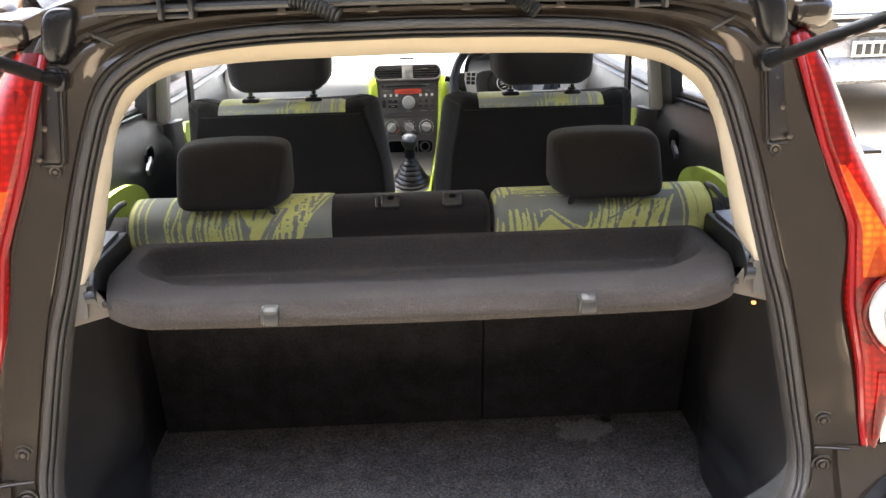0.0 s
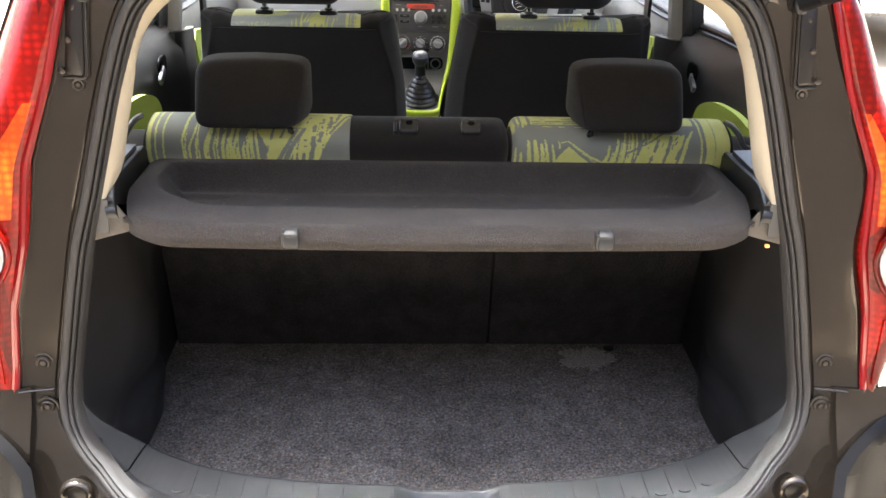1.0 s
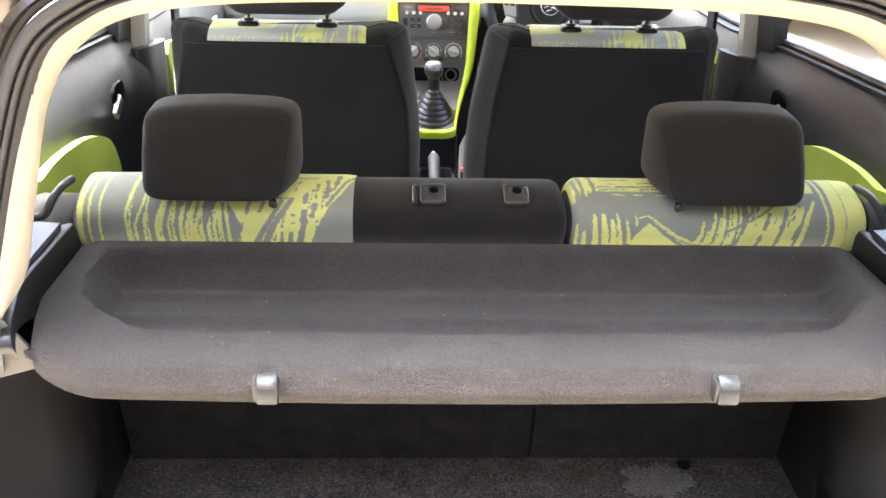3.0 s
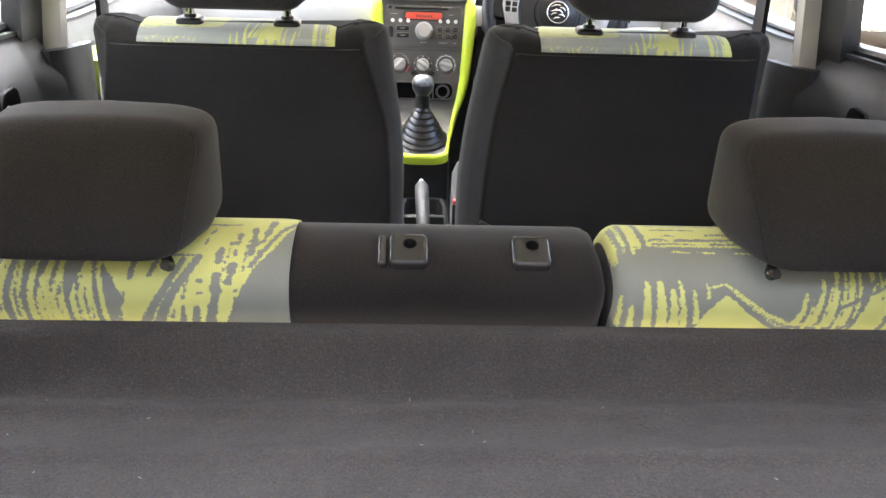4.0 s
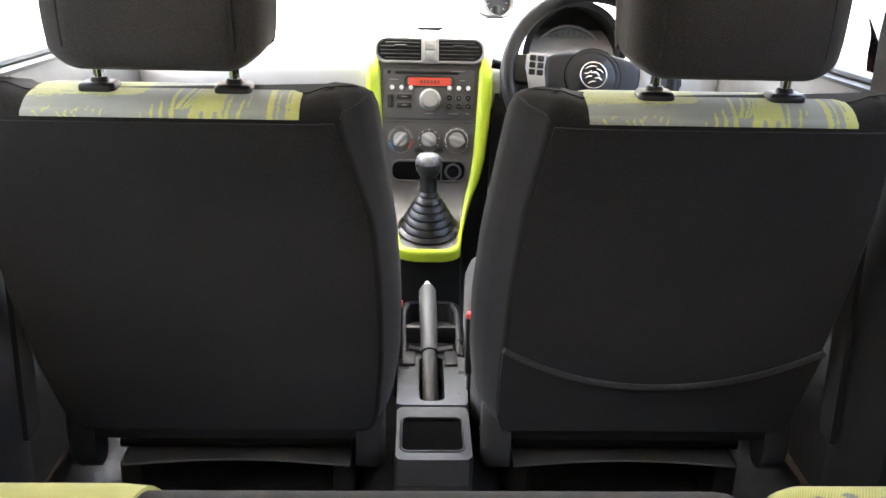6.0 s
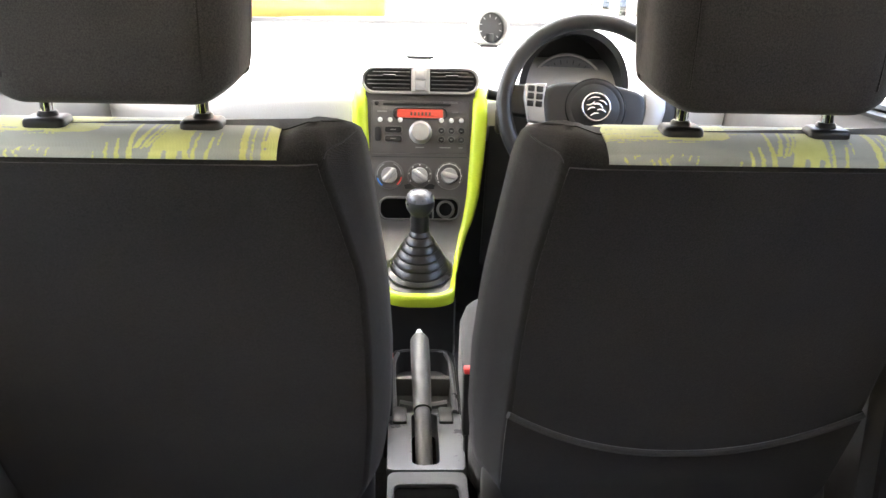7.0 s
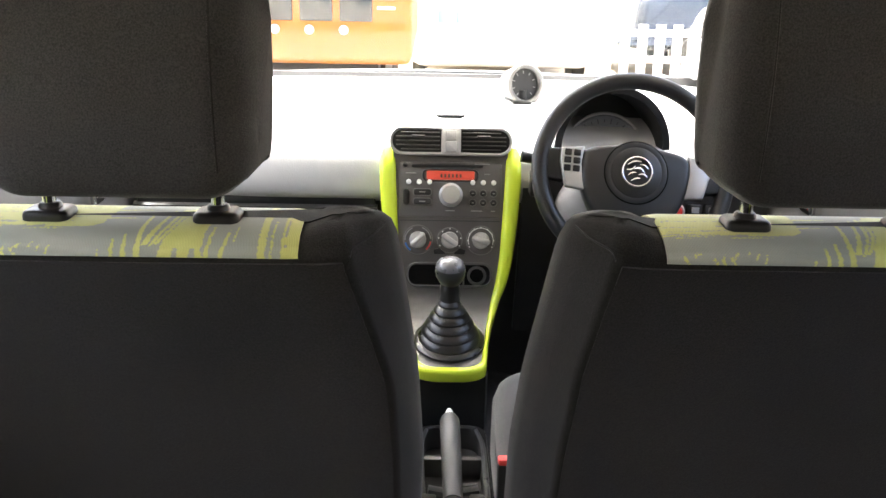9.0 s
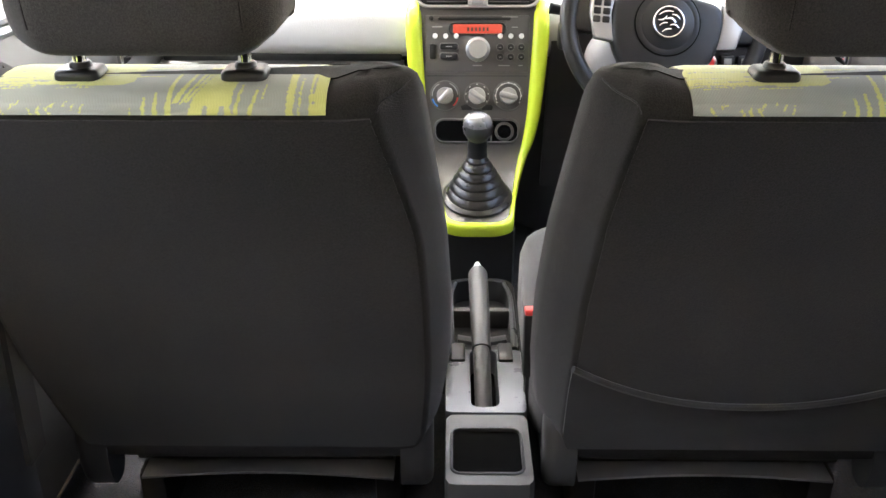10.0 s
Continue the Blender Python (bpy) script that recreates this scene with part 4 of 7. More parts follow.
grained_red = grained("dark_red_lamp_border", (0.22, 0.008, 0.01), 0.2, 0.1, 100.0, 0.02, coat=0.8)
for s in (-1, 1):
    tail_lamp(s)
    strut = thing("gas_strut", "black gas strut holding the tailgate up", "gas strut", (s * 0.478, 0.25, 1.39), "gas struts")
    a, b = Vector((s * 0.476, 0.235, 1.392)), Vector((s * 0.56, -0.12, 1.535))
    d = (b - a)
    part("cylinder", tube([a + d * 0.12, a + d * 0.125, a + d * 0.75], [0.0075, 0.0088, 0.0088], 14), M["strut"], strut)
    part("piston_rod", tube([a + d * 0.7, b], 0.004, 10), M["chrome"], strut)
    part("ball_end", merged(tube([a, a + d * 0.13], [0.0110, 0.0075], 12), lathe([(0, -0.013), (0.009, -0.011), (0.0125, 0), (0.009, 0.011), (0, 0.013)], 14, Matrix.Translation(a))), M["strut"], strut)
    part("stud", tube([a, a + Vector((0, 0.04, 0.0))], 0.006, 8), M["steel"], strut)
    for k, n in ((0.30, 0.004), (0.33, 0.004), (0.42, 0.03), (0.55, 0.02)):
        side = Vector((0, -1, 0)).cross(d.normalized()).normalized()
        rear = d.normalized().cross(side).normalized()
        rear = rear if rear.y < 0 else -rear
        part("marking", tube([a + d * k + rear * 0.0084, a + d * (k + n) + rear * 0.0084], 0.0009, 6), M["grey_print"], strut)


# ---- parcel shelf ----
shelf = thing("parcel_shelf", "dark grey felt-covered parcel shelf with a recessed tray", "parcel shelf", (0, 0.3, 1.06))


def shelf_half(y):
    return interp(y, [0.14, 0.16, 0.18, 0.21, 0.25, 0.297, 0.42, 0.46], [0.405, 0.430, 0.443, 0.453, 0.464, 0.475, 0.479, 0.481])


def shelf_fn(u, v):
    a = 2 * u - 1
    rear = 0.146 + 0.042 * max(0, (abs(a) - 0.885) / 0.115) ** 2 + 0.010 * a * a
    # v: 0 at the seats, 0.8 at the rear edge, then down the lip and under
    if v <= 0.8:
        y = 0.442 + (rear - 0.442) * v / 0.8
        z = 1.094
    else:
        f = (v - 0.8) / 0.2
        y = rear - 0.008 * math.sin(math.pi * min(1, f * 1.15)) + 0.05 * max(0, f - 0.8) / 0.2
        z = 1.094 - 0.034 * min(1, f / 0.85)
    x = a * shelf_half(y)
    if v <= 0.8:
        side = interp(y, [0.20, 0.26, 0.30, 0.38, 0.46], [0.33, 0.405, 0.435, 0.448, 0.452])
        ramp_r, ramp_s = (y - 0.210 - 0.012 * a * a) / 0.020, (side - abs(x)) / 0.030
        smooth = lambda q: (lambda w: w * w * (3 - 2 * w))(max(0.0, min(1.0, q)))
        tray = smooth(ramp_r) * smooth(ramp_s) * smooth((0.438 - y) / 0.055)
        z -= 0.046 * tray - 0.004 + 0.017 * max(0.0, y - 0.25) / 0.19
        z += (0.004 * math.exp(-((y - 0.318) / 0.012) ** 2) + 0.006 * math.exp(-((y - 0.376) / 0.011) ** 2) + 0.005 * math.exp(-((y - 0.422) / 0.009) ** 2)) * smooth(ramp_s)
        z -= 0.006 * max(0, 1 - (y - rear) / 0.012) ** 2
        z -= 0.008 * max(0, 1 - (shelf_half(y) - abs(x)) / 0.025) ** 2
    else:
        z -= 0.002 * (1 - f)
    return (x, y, z)


part("shelf_board", sheet(shelf_fn, 110, 130, -0.008), M["shelf"], shelf)
for x in (-0.211, 0.223):
    y = 0.147
    part("cord_hook", merged(block((0.021, 0.016, 0.010), 0.004, pose(x, y - 0.009, 1.092, 25, 0, 0)), block((0.021, 0.008, 0.020), 0.003, pose(x, y - 0.014, 1.082, -12, 0, 0)), block((0.005, 0.018, 0.022), 0.002, pose(x - 0.011, y - 0.007, 1.084))), M["clip"], shelf, "glossy grey plastic cord hook")
random.seed(11)
for i in range(22):
    x, y = random.uniform(-0.40, 0.40), random.uniform(0.20, 0.42)
    a, n = random.uniform(0, math.pi), random.uniform(0.0012, 0.004)
    z = shelf_fn(0.5 + 0.5 * x / shelf_half(y), 0.8 * (0.442 - y) / 0.29)[2] + 0.0005
    part("lint_fibre", tube([(x, y, z), (x + n * math.cos(a), y + n * math.sin(a), z + 0.0004)], 0.00022, 4), M["grey_print"], shelf)


def rim(pts, hole, z, depth):
    """A flat frame between an outline and a hole, with the hole's walls going down."""
    n = 48
    def at(loop, f):
        k = len(loop)
        seg = [math.dist(loop[i], loop[(i + 1) % k]) for i in range(k)]
        d = f * sum(seg)
        for i in range(k):
            if d <= seg[i] or i == k - 1:
                g = min(1, d / seg[i]) if seg[i] else 0
                a, b = loop[i], loop[(i + 1) % k]
                return (a[0] + (b[0] - a[0]) * g, a[1] + (b[1] - a[1]) * g)
            d -= seg[i]
    o = [at(pts, i / n) for i in range(n)]
    h = [at(hole, i / n) for i in range(n)]
    hx, hy = sum(p[0] for p in h) / n, sum(p[1] for p in h) / n
    # match starting angles
    ang = lambda p: math.atan2(p[1] - hy, p[0] - hx)
    o.sort(key=ang), h.sort(key=ang)
    rows = [[(*p, z - depth - 0.02) for p in o], [(*p, z - 0.004) for p in o], [(p[0] + (hx - p[0]) * 0.02, p[1] + (hy - p[1]) * 0.02, z) for p in o],
            [(hx + (p[0] - hx) * 1.03, hy + (p[1] - hy) * 1.03, z) for p in h], [(*p, z - 0.003) for p in h], [(hx + (p[0] - hx) * 0.9, hy + (p[1] - hy) * 0.9, z - depth) for p in h]]
    return skin(rows, close_u=True, caps=True)


# ---- seats ----
def cushioned(profile, x_of, rounding=0.10, n=26, inset=0.035):
    """A padded body: the closed y, z profile swept from side to side, rounded at its ends. x_of(f, z) gives x for f in -1..1."""
    k = len(profile)
    nrm = []
    for i in range(k):
        a, b = profile[i - 1], profile[(i + 1) % k]
        t = Vector((b[0] - a[0], b[1] - a[1]))
        t = t.normalized() if t.length > 1e-9 else Vector((1, 0))
        nrm.append(Vector((-t.y, t.x)))
    area = sum(profile[i - 1][0] * profile[i][1] - profile[i][0] * profile[i - 1][1] for i in range(k))
    if area < 0:
        nrm = [-v for v in nrm]
    rows = []
    for i in range(n + 1):
        f = -1 + 2 * i / n
        f = math.copysign(abs(f) ** 0.62, f)
        e = max(0.0, (abs(f) - (1 - rounding)) / rounding)
        d = inset * (1 - math.sqrt(max(0.0, 1 - e * e)))
        rows.append([(x_of(f, p[1]), p[0] + v.x * d, p[1] + v.y * d) for p, v in zip(profile, nrm)])
    return skin(rows, close_u=True, caps=True)


def cover(profile, x0, x1, x_bow, lift, n=16, thick=0.003, rows=None, roll=(0.0, 0.0), drop=0.35):
    """A piece of cloth laid on a padded body: an open y, z profile between two x places."""
    pts = [Vector((0, p[0], p[1])) for p in profile]
    k = len(pts)
    nrm = []
    for i in range(k):
        t = (pts[min(i + 1, k - 1)] - pts[max(i - 1, 0)]).normalized()
        nrm.append(Vector((0, -t.z, t.y)))

    def fn(u, v):
        j = min(int(v * (k - 1)), k - 2)
        g = v * (k - 1) - j
        p, q = pts[j].lerp(pts[j + 1], g), nrm[j].lerp(nrm[j + 1], g)
        edge = 1 - drop * max(0, abs(2 * u - 1) - 0.93) / 0.07
        x, down = x0(p.z) + (x1(p.z) - x0(p.z)) * u, 0.0
        for r, gap in ((roll[0], x - x0(p.z)), (roll[1], x1(p.z) - x)):
            if 0 < r and gap < r:
                down += r * (1 - math.sqrt(max(0.0, 1 - (1 - gap / r) ** 2)))
        return p + q * (lift * edge - down) + Vector((x, 0, 0))
    return sheet(fn, n, rows or (k - 1) * 2, thick)


class Print:
    """Brush strokes on a cloth of w by h metres: a field of millimetres, above nought where the cloth is lime."""

    def __init__(self, w, h, nu, nv):
        self.w, self.h = w * 1000, h * 1000
        self.x, self.y = np.meshgrid(np.linspace(0, self.w, nu + 1), np.linspace(0, self.h, nv + 1))
        self.d = np.full(self.x.shape, -50.0)
        self.rng = random.Random(4)

    def near(self, pts, r0, r1=None):
        """How far inside a brush stroke along pts (in u, v), its half width going from r0 to r1."""
        q = [(u * self.w, v * self.h) for u, v in pts]
        q = q * 2 if len(q) == 1 else q
        best = np.full(self.x.shape, -1e3)
        n = len(q) - 1
        for i in range(n):
            (ax, ay), (bx, by) = q[i], q[i + 1]
            dx, dy = bx - ax, by - ay
            t = np.clip(((self.x - ax) * dx + (self.y - ay) * dy) / max(dx * dx + dy * dy, 1e-6), 0, 1)
            r = r0 + ((r1 if r1 is not None else r0) - r0) * (i + t) / n
            best = np.maximum(best, r - np.hypot(self.x - ax - dx * t, self.y - ay - dy * t))
        return best

    def add(self, pts, r0, r1=None):
        self.d = np.maximum(self.d, self.near(pts, r0, r1))

    def take(self, pts, r0, r1=None):
        self.d = np.minimum(self.d, -self.near(pts, r0, r1))

    def between(self, left, right, v0=-1.0, v1=2.0):
        """Fill between two edges, each a list of (u, v) rising in v."""
        v = self.y / self.h
        xl, xr = (np.interp(v, [p[1] for p in e], [p[0] for p in e]) * self.w for e in (left, right))
        f = np.minimum(np.minimum(self.x - xl, xr - self.x), np.minimum(self.y - v0 * self.h, v1 * self.h - self.y))
        self.d = np.maximum(self.d, f)

    def dashed(self, pts, r, gap=0.35):
        """Take a broken line of beads out of the lime."""
        for i in range(len(pts) - 1):
            (a, b), (c, e) = pts[i], pts[i + 1]
            n = max(2, int(math.hypot((c - a) * self.w, (e - b) * self.h) / (2.4 * r)))
            for k in range(n):
                if self.rng.random() > gap * 0.5:
                    f, g = k / n, (k + 0.7) / n
                    self.take([(a + (c - a) * f, b + (e - b) * f), (a + (c - a) * g, b + (e - b) * g)], r * self.rng.uniform(0.65, 1.15), r * self.rng.uniform(0.5, 1.1))


def print_wide(p):
    edge = [(0.825, 0.0), (0.864, 0.18), (0.892, 0.32), (0.915, 0.43), (0.958, 0.56), (0.99, 0.70), (1.02, 0.78), (1.1, 1.0)]
    p.between([(0.555, 0.0), (0.60, 0.20), (0.545, 0.45), (0.50, 1.0)], edge)
    for k in range(17):
        x, r = 0.205 + 0.0215 * k + p.rng.uniform(-0.007, 0.007), p.rng.uniform(1.3, 2.9) + 0.06 * k
        lean = p.rng.uniform(-0.02, 0.02)
        p.add([(x, -0.05), (x - 0.008, 0.22), (x + lean, 0.42), (x + lean * 1.6, p.rng.uniform(0.48, 0.78))], r, r * 0.55)
    for k in range(46):                      # dry-brush gaps
        u, v = p.rng.uniform(0.19, 0.57), p.rng.uniform(0.0, 0.72)
        p.take([(u, v), (u + p.rng.uniform(-0.006, 0.006), v + p.rng.uniform(0.02, 0.07))], p.rng.uniform(0.7, 1.5))
    p.add([(0.19, 0.0), (0.178, 0.3), (0.19, 0.55), (0.20, 0.8)], 1.5, 2.4)
    p.add([(0.40, 0.34), (0.46, 0.0)], 1.6)
    for pts, r in (([(0.792, -0.02), (0.818, 0.21), (0.825, 0.39)], 5.0), ([(0.852, 0.32), (0.862, 0.46)], 5.2), ([(0.90, 0.51), (0.905, 0.58), (0.90, 0.71)], 3.8), ([(0.934, 0.67), (0.945, 0.78)], 4.4), ([(0.823, 0.46), (0.827, 0.57)], 3.9), ([(0.862, 0.51), (0.868, 0.66)], 3.6), ([(0.733, 0.03), (0.742, 0.18)], 3.4), ([(0.760, -0.02), (0.776, 0.18)], 4.4), ([(0.61, 0.30), (0.625, 0.52)], 3.2), ([(0.66, 0.36), (0.685, 0.54)], 2.6)):
        p.dashed(pts, r * 0.82, 0.1)
    for pts, r in (([(0.742, 0.22), (0.765, 0.46)], 1.6), ([(0.80, 0.02), (0.835, 0.28)], 1.8), ([(0.838, 0.40), (0.85, 0.60)], 1.7), ([(0.885, 0.40), (0.892, 0.62)], 1.7), ([(0.78, 0.56), (0.80, 0.70)], 1.5), ([(0.918, 0.52), (0.94, 0.72)], 1.6), ([(0.70, 0.02), (0.72, 0.16)], 1.8), ([(0.58, 0.06), (0.60, 0.26)], 1.8)):
        p.dashed(pts, r, 0.6)
    for pts, r in (([(0.783, 0.33)], 3.2), ([(0.783, 0.25)], 2.4), ([(0.87, 0.27)], 2.4), ([(0.87, 0.22)], 1.9), ([(0.92, 0.60)], 2.0)):
        p.take(pts, r)
    p.take([(0.62, 0.0), (0.694, 0.256), (0.738, 0.475)], 4.4, 2.6)
    p.take([(0.657, 0.0), (0.727, 0.288), (0.775, 0.488)], 4.6, 3.4)
    p.take([(0.69, 0.50), (0.775, 0.503)], 1.9, 1.0)
    p.take([(0.70, 0.735), (0.86, 0.735)], 1.5)
    p.take([(0.904, 0.43), (0.934, 0.55), (0.972, 0.70), (1.02, 0.80)], 2.4, 2.0)
    for x, r in ((0.018, 3.6), (0.050, 1.6), (0.088, 1.5)):
        p.add([(x, -0.1), (x - 0.004, 0.5), (x + 0.006, 1.1)], r)


def print_narrow(p):
    for x0, v0, x1, v1, r in ((0.012, 0.06, 0.012, 0.26, 2.2), (0.042, -0.05, 0.034, 0.20, 4.6), (0.080, -0.05, 0.067, 0.36, 5.2), (0.118, -0.05, 0.097, 0.36, 6.4), (0.148, -0.05, 0.128, 0.31, 5.4), (0.168, 0.02, 0.143, 0.37, 3.4), (0.190, 0.12, 0.176, 0.31, 2.8), (0.212, 0.26, 0.207, 0.37, 1.8)):
        p.add([(x0, v0), ((x0 + x1) / 2, (v0 + v1) / 2), (x1, v1)], r, r * 0.42)
    p.between([(0.165, -0.1), (0.205, 0.16), (0.252, 0.285), (0.3, 0.4)], [(0.44, -0.1), (0.385, 0.06), (0.304, 0.175), (0.254, 0.285), (0.2, 0.4)], -0.1, 0.285)
    p.add([(0.222, 0.335), (0.250, 0.355), (0.300, 0.255), (0.352, 0.165), (0.41, 0.115), (0.50, 0.10), (0.54, 0.13)], 1.5, 1.7)
    p.add([(0.268, 0.30), (0.318, 0.20), (0.372, 0.115), (0.43, 0.07), (0.52, 0.055)], 1.0)
    for x, top in ((0.435, 0.30), (0.475, 0.40), (0.512, 0.55), (0.548, 0.58), (0.598, 0.60), (0.645, 0.58)):
        p.add([(x - 0.012, 0.12), (x, top * 0.6), (x + 0.006, top)], 3.6, 1.5)
        p.add([(x + 0.008, 0.05), (x + 0.017, top * 0.5), (x + 0.024, top * 0.86)], 1.8, 1.0)
    p.between([(0.50, -0.1), (0.60, 0.30), (0.66, 0.52)], [(0.74, -0.1), (0.76, 0.2), (0.80, 0.52)], -0.1, 0.47)
    p.add([(0.77, 0.05), (0.80, 0.38), (0.83, 0.52)], 4.0, 1.8)
    for pts, r in (([(0.55, 0.05), (0.60, 0.40)], 2.4), ([(0.62, 0.02), (0.67, 0.40)], 3.2), ([(0.69, 0.05), (0.73, 0.45)], 3.2), ([(0.74, 0.02), (0.77, 0.30)], 2.8)):
        p.dashed(pts, r, 0.3)
    p.take([(0.52, 0.20), (0.62, 0.34), (0.70, 0.50)], 2.0)
    for k in range(26):
        u, v = p.rng.uniform(0.44, 0.82), p.rng.uniform(0.0, 0.5)
        p.take([(u, v), (u + p.rng.uniform(0.0, 0.012), v + p.rng.uniform(0.02, 0.07))], p.rng.uniform(0.7, 1.5))
    # streaked lime along the crest
    p.between([(-0.1, 0.0), (-0.1, 1.2)], [(0.83, 0.0), (0.86, 1.2)], 0.615, 1.2)
    for x, low in ((0.004, 0.53), (0.022, 0.58), (0.045, 0.56), (0.06, 0.60)):
        p.add([(x, 0.75), (x + 0.004, low)], 3.2, 1.4)
    for x in (0.014, 0.034):
        p.take([(x, 0.82), (x + 0.006, 0.57)], 2.6, 1.6)
    p.dashed([(0.080, 0.54), (0.074, 0.85)], 3.0, 0.1)
    for v, a, b, r in ((0.668, 0.096, 0.145, 2.1), (0.668, 0.16, 0.40, 2.3), (0.705, 0.13, 0.16, 1.5), (0.718, 0.24, 0.50, 1.7), (0.76, 0.11, 0.22, 1.4), (0.77, 0.30, 0.62, 1.9), (0.69, 0.45, 0.70, 2.2), (0.82, 0.10, 0.34, 1.6), (0.86, 0.30, 0.70, 1.8), (0.635, 0.10, 0.20, 1.5), (0.638, 0.24, 0.46, 1.8), (0.64, 0.5, 0.8, 2.2)):
        p.take([(a, v), ((a + b) / 2, v + 0.006), (b, v)], r, r * 0.6)
    for v, a, b in ((0.582, 0.14, 0.18), (0.580, 0.20, 0.24), (0.575, 0.29, 0.36)):
        p.add([(a, v), (b, v - 0.006)], 1.2)
    p.add([(0.872, -0.1), (0.866, 0.5), (0.872, 1.1)], 1.7)
    p.between([(0.893, 0.0), (0.886, 0.5), (0.893, 1.1)], [(1.1, 0.0), (1.1, 1.1)])
    p.take([(0.935, -0.1), (0.930, 0.5), (0.935, 1.1)], 0.9)


def print_front(p):
    for pts, r in (([(0.430, -0.1), (0.430, 0.06)], 2.0), ([(0.471, -0.1), (0.467, 0.21)], 3.4), ([(0.505, -0.1), (0.500, 0.25)], 4.0), ([(0.541, -0.1), (0.541, 0.30), (0.552, 0.58)], 4.4), ([(0.560, 0.14), (0.586, 0.36), (0.606, 0.62)], 4.0), ([(0.735, -0.1), (0.742, 0.16), (0.753, 0.36)], 3.2), ([(0.774, -0.1), (0.790, 0.20), (0.798, 0.32)], 3.0), ([(0.812, 0.18), (0.822, 0.38)], 1.6)):
        p.add(pts, r * 0.72, r * 0.3)
    p.between([(0.592, -0.1), (0.61, 0.15), (0.646, 0.44), (0.668, 0.75)], [(0.735, -0.1), (0.722, 0.06), (0.728, 0.30), (0.752, 0.75)], -0.1, 0.72)
    for u in (0.645, 0.694):
        p.take([(u, -0.1), (u + 0.004, 0.06)], 4.0, 2.2)
    for k in range(3):
        p.add([(0.575 + 0.018 * k, 0.10 + 0.04 * k), (0.612 + 0.018 * k, 0.36), (0.636 + 0.016 * k, 0.64)], 1.3, 2.0)
    p.add([(0.393, 0.52), (0.412, 0.42)], 5.0, 2.0)
    for u0, u1, r in ((0.884, 0.906, 0), (0.950, 1.1, 0)):
        p.between([(u0, 0.0), (u0 + 0.002, 0.6), (u0 + 0.01, 1.0)], [(u1, 0.0), (u1 + 0.004, 1.0)])
    p.dashed([(0.962, 0.0), (0.966, 0.9)], 1.3, 0.8)
    p.add([(0.921, -0.1), (0.926, 0.45)], 1.4, 0.8)
    for u, v in ((0.05, 0.05), (0.135, 0.04), (0.16, 0.03), (0.185, 0.05)):
        p.add([(u, v), (u + 0.012, v - 0.05)], 1.6, 1.1)
    # lime streaks over the crest, also standing in for bright light there
    p.between([(-0.1, 0.0), (-0.1, 1.2)], [(0.34, 0.26), (0.42, 0.4), (0.46, 1.2)], 0.36, 1.2)
    for v, a, b, r in ((0.335, 0.0, 0.22, 1.6), (0.30, 0.04, 0.13, 1.0), (0.31, 0.2, 0.33, 1.1), (0.345, 0.26, 0.40, 1.5), (0.48, 0.4, 0.52, 1.8), (0.62, 0.42, 0.54, 2.0)):
        p.add([(a, v), (b, v + 0.012)], r, r * 0.4)
    for v, a, b, r in ((0.39, 0.02, 0.16, 0.8), (0.42, 0.12, 0.33, 1.0), (0.46, 0.0, 0.12, 0.9), (0.50, 0.18, 0.38, 1.2), (0.57, 0.02, 0.2, 1.0), (0.66, 0.1, 0.36, 1.3), (0.80, 0.0, 0.3, 1.3)):
        p.take([(a, v), (b, v + 0.01)], r, r * 0.5)
    for u, top, r in ((0.08, 0.13, 1.2), (0.095, 0.16, 0.9), (0.16, 0.10, 1.1), (0.20, 0.14, 1.4), (0.235, 0.15, 1.0), (0.26, 0.12, 1.2), (0.285, 0.10, 1.1)):
        p.add([(u, top - 0.08), (u + 0.008, top)], r, r * 0.6)


def inked(ob, strokes, w, h, nu, nv):
    """Lay the brush strokes on a cloth made by cover(); both its faces carry them."""
    p = Print(w, h, nu, nv)
    strokes(p)
    at = ob.data.attributes.new("ink", "FLOAT", "POINT")
    at.data.foreach_set("value", np.tile(p.d.ravel(), 2).astype(np.float32))
    return ob


# rear bench: two backrests, a wide and a narrow one
REAR = [(0.545, 0.64), (0.530, 0.75), (0.505, 0.90), (0.475, 1.04), (0.462, 1.078), (0.463, 1.099), (0.472, 1.112), (0.490, 1.121), (0.515, 1.126), (0.545, 1.124), (0.575, 1.108), (0.60, 1.07), (0.64, 0.95), (0.69, 0.70), (0.68, 0.64)]
rear_prof = [tuple(p) for p in spline(REAR, 60)]
top_prof = [p for p in spline(REAR, 120) if p[1] > 1.04 and p[0] < 0.585]


def rear_backrest(name, xa, xb, label):
    base = thing(name, label, "rear seat", ((xa + xb) / 2, 0.6, 0.64), "rear seats")
    part("backrest", cushioned(rear_prof, lambda f, z: (xa + xb) / 2 + f * (xb - xa) / 2, 0.06, 60, 0.018), M["seat"], base)
    return base


wide = rear_backrest("rear_seat_wide", -0.500, 0.122, "wide charcoal rear backrest with a lime-printed cloth shoulder")
inked(part("printed_shoulder", cover(top_prof, lambda z: -0.490, lambda z: -0.150, 0, 0.003, 150, rows=80), M["print"], wide, "grey cloth with lime brush strokes"), print_wide, 0.340, 0.195, 150, 80)
narrow = rear_backrest("rear_seat_narrow", 0.128, 0.515, "narrow charcoal rear backrest with a lime-printed cloth shoulder")
inked(part("printed_shoulder", cover(top_prof, lambda z: 0.1285, lambda z: 0.503, 0, 0.0025, 170, rows=80, roll=(0.016, 0.0)), M["print"], narrow, "grey cloth with lime brush strokes"), print_narrow, 0.3745, 0.195, 170, 80)
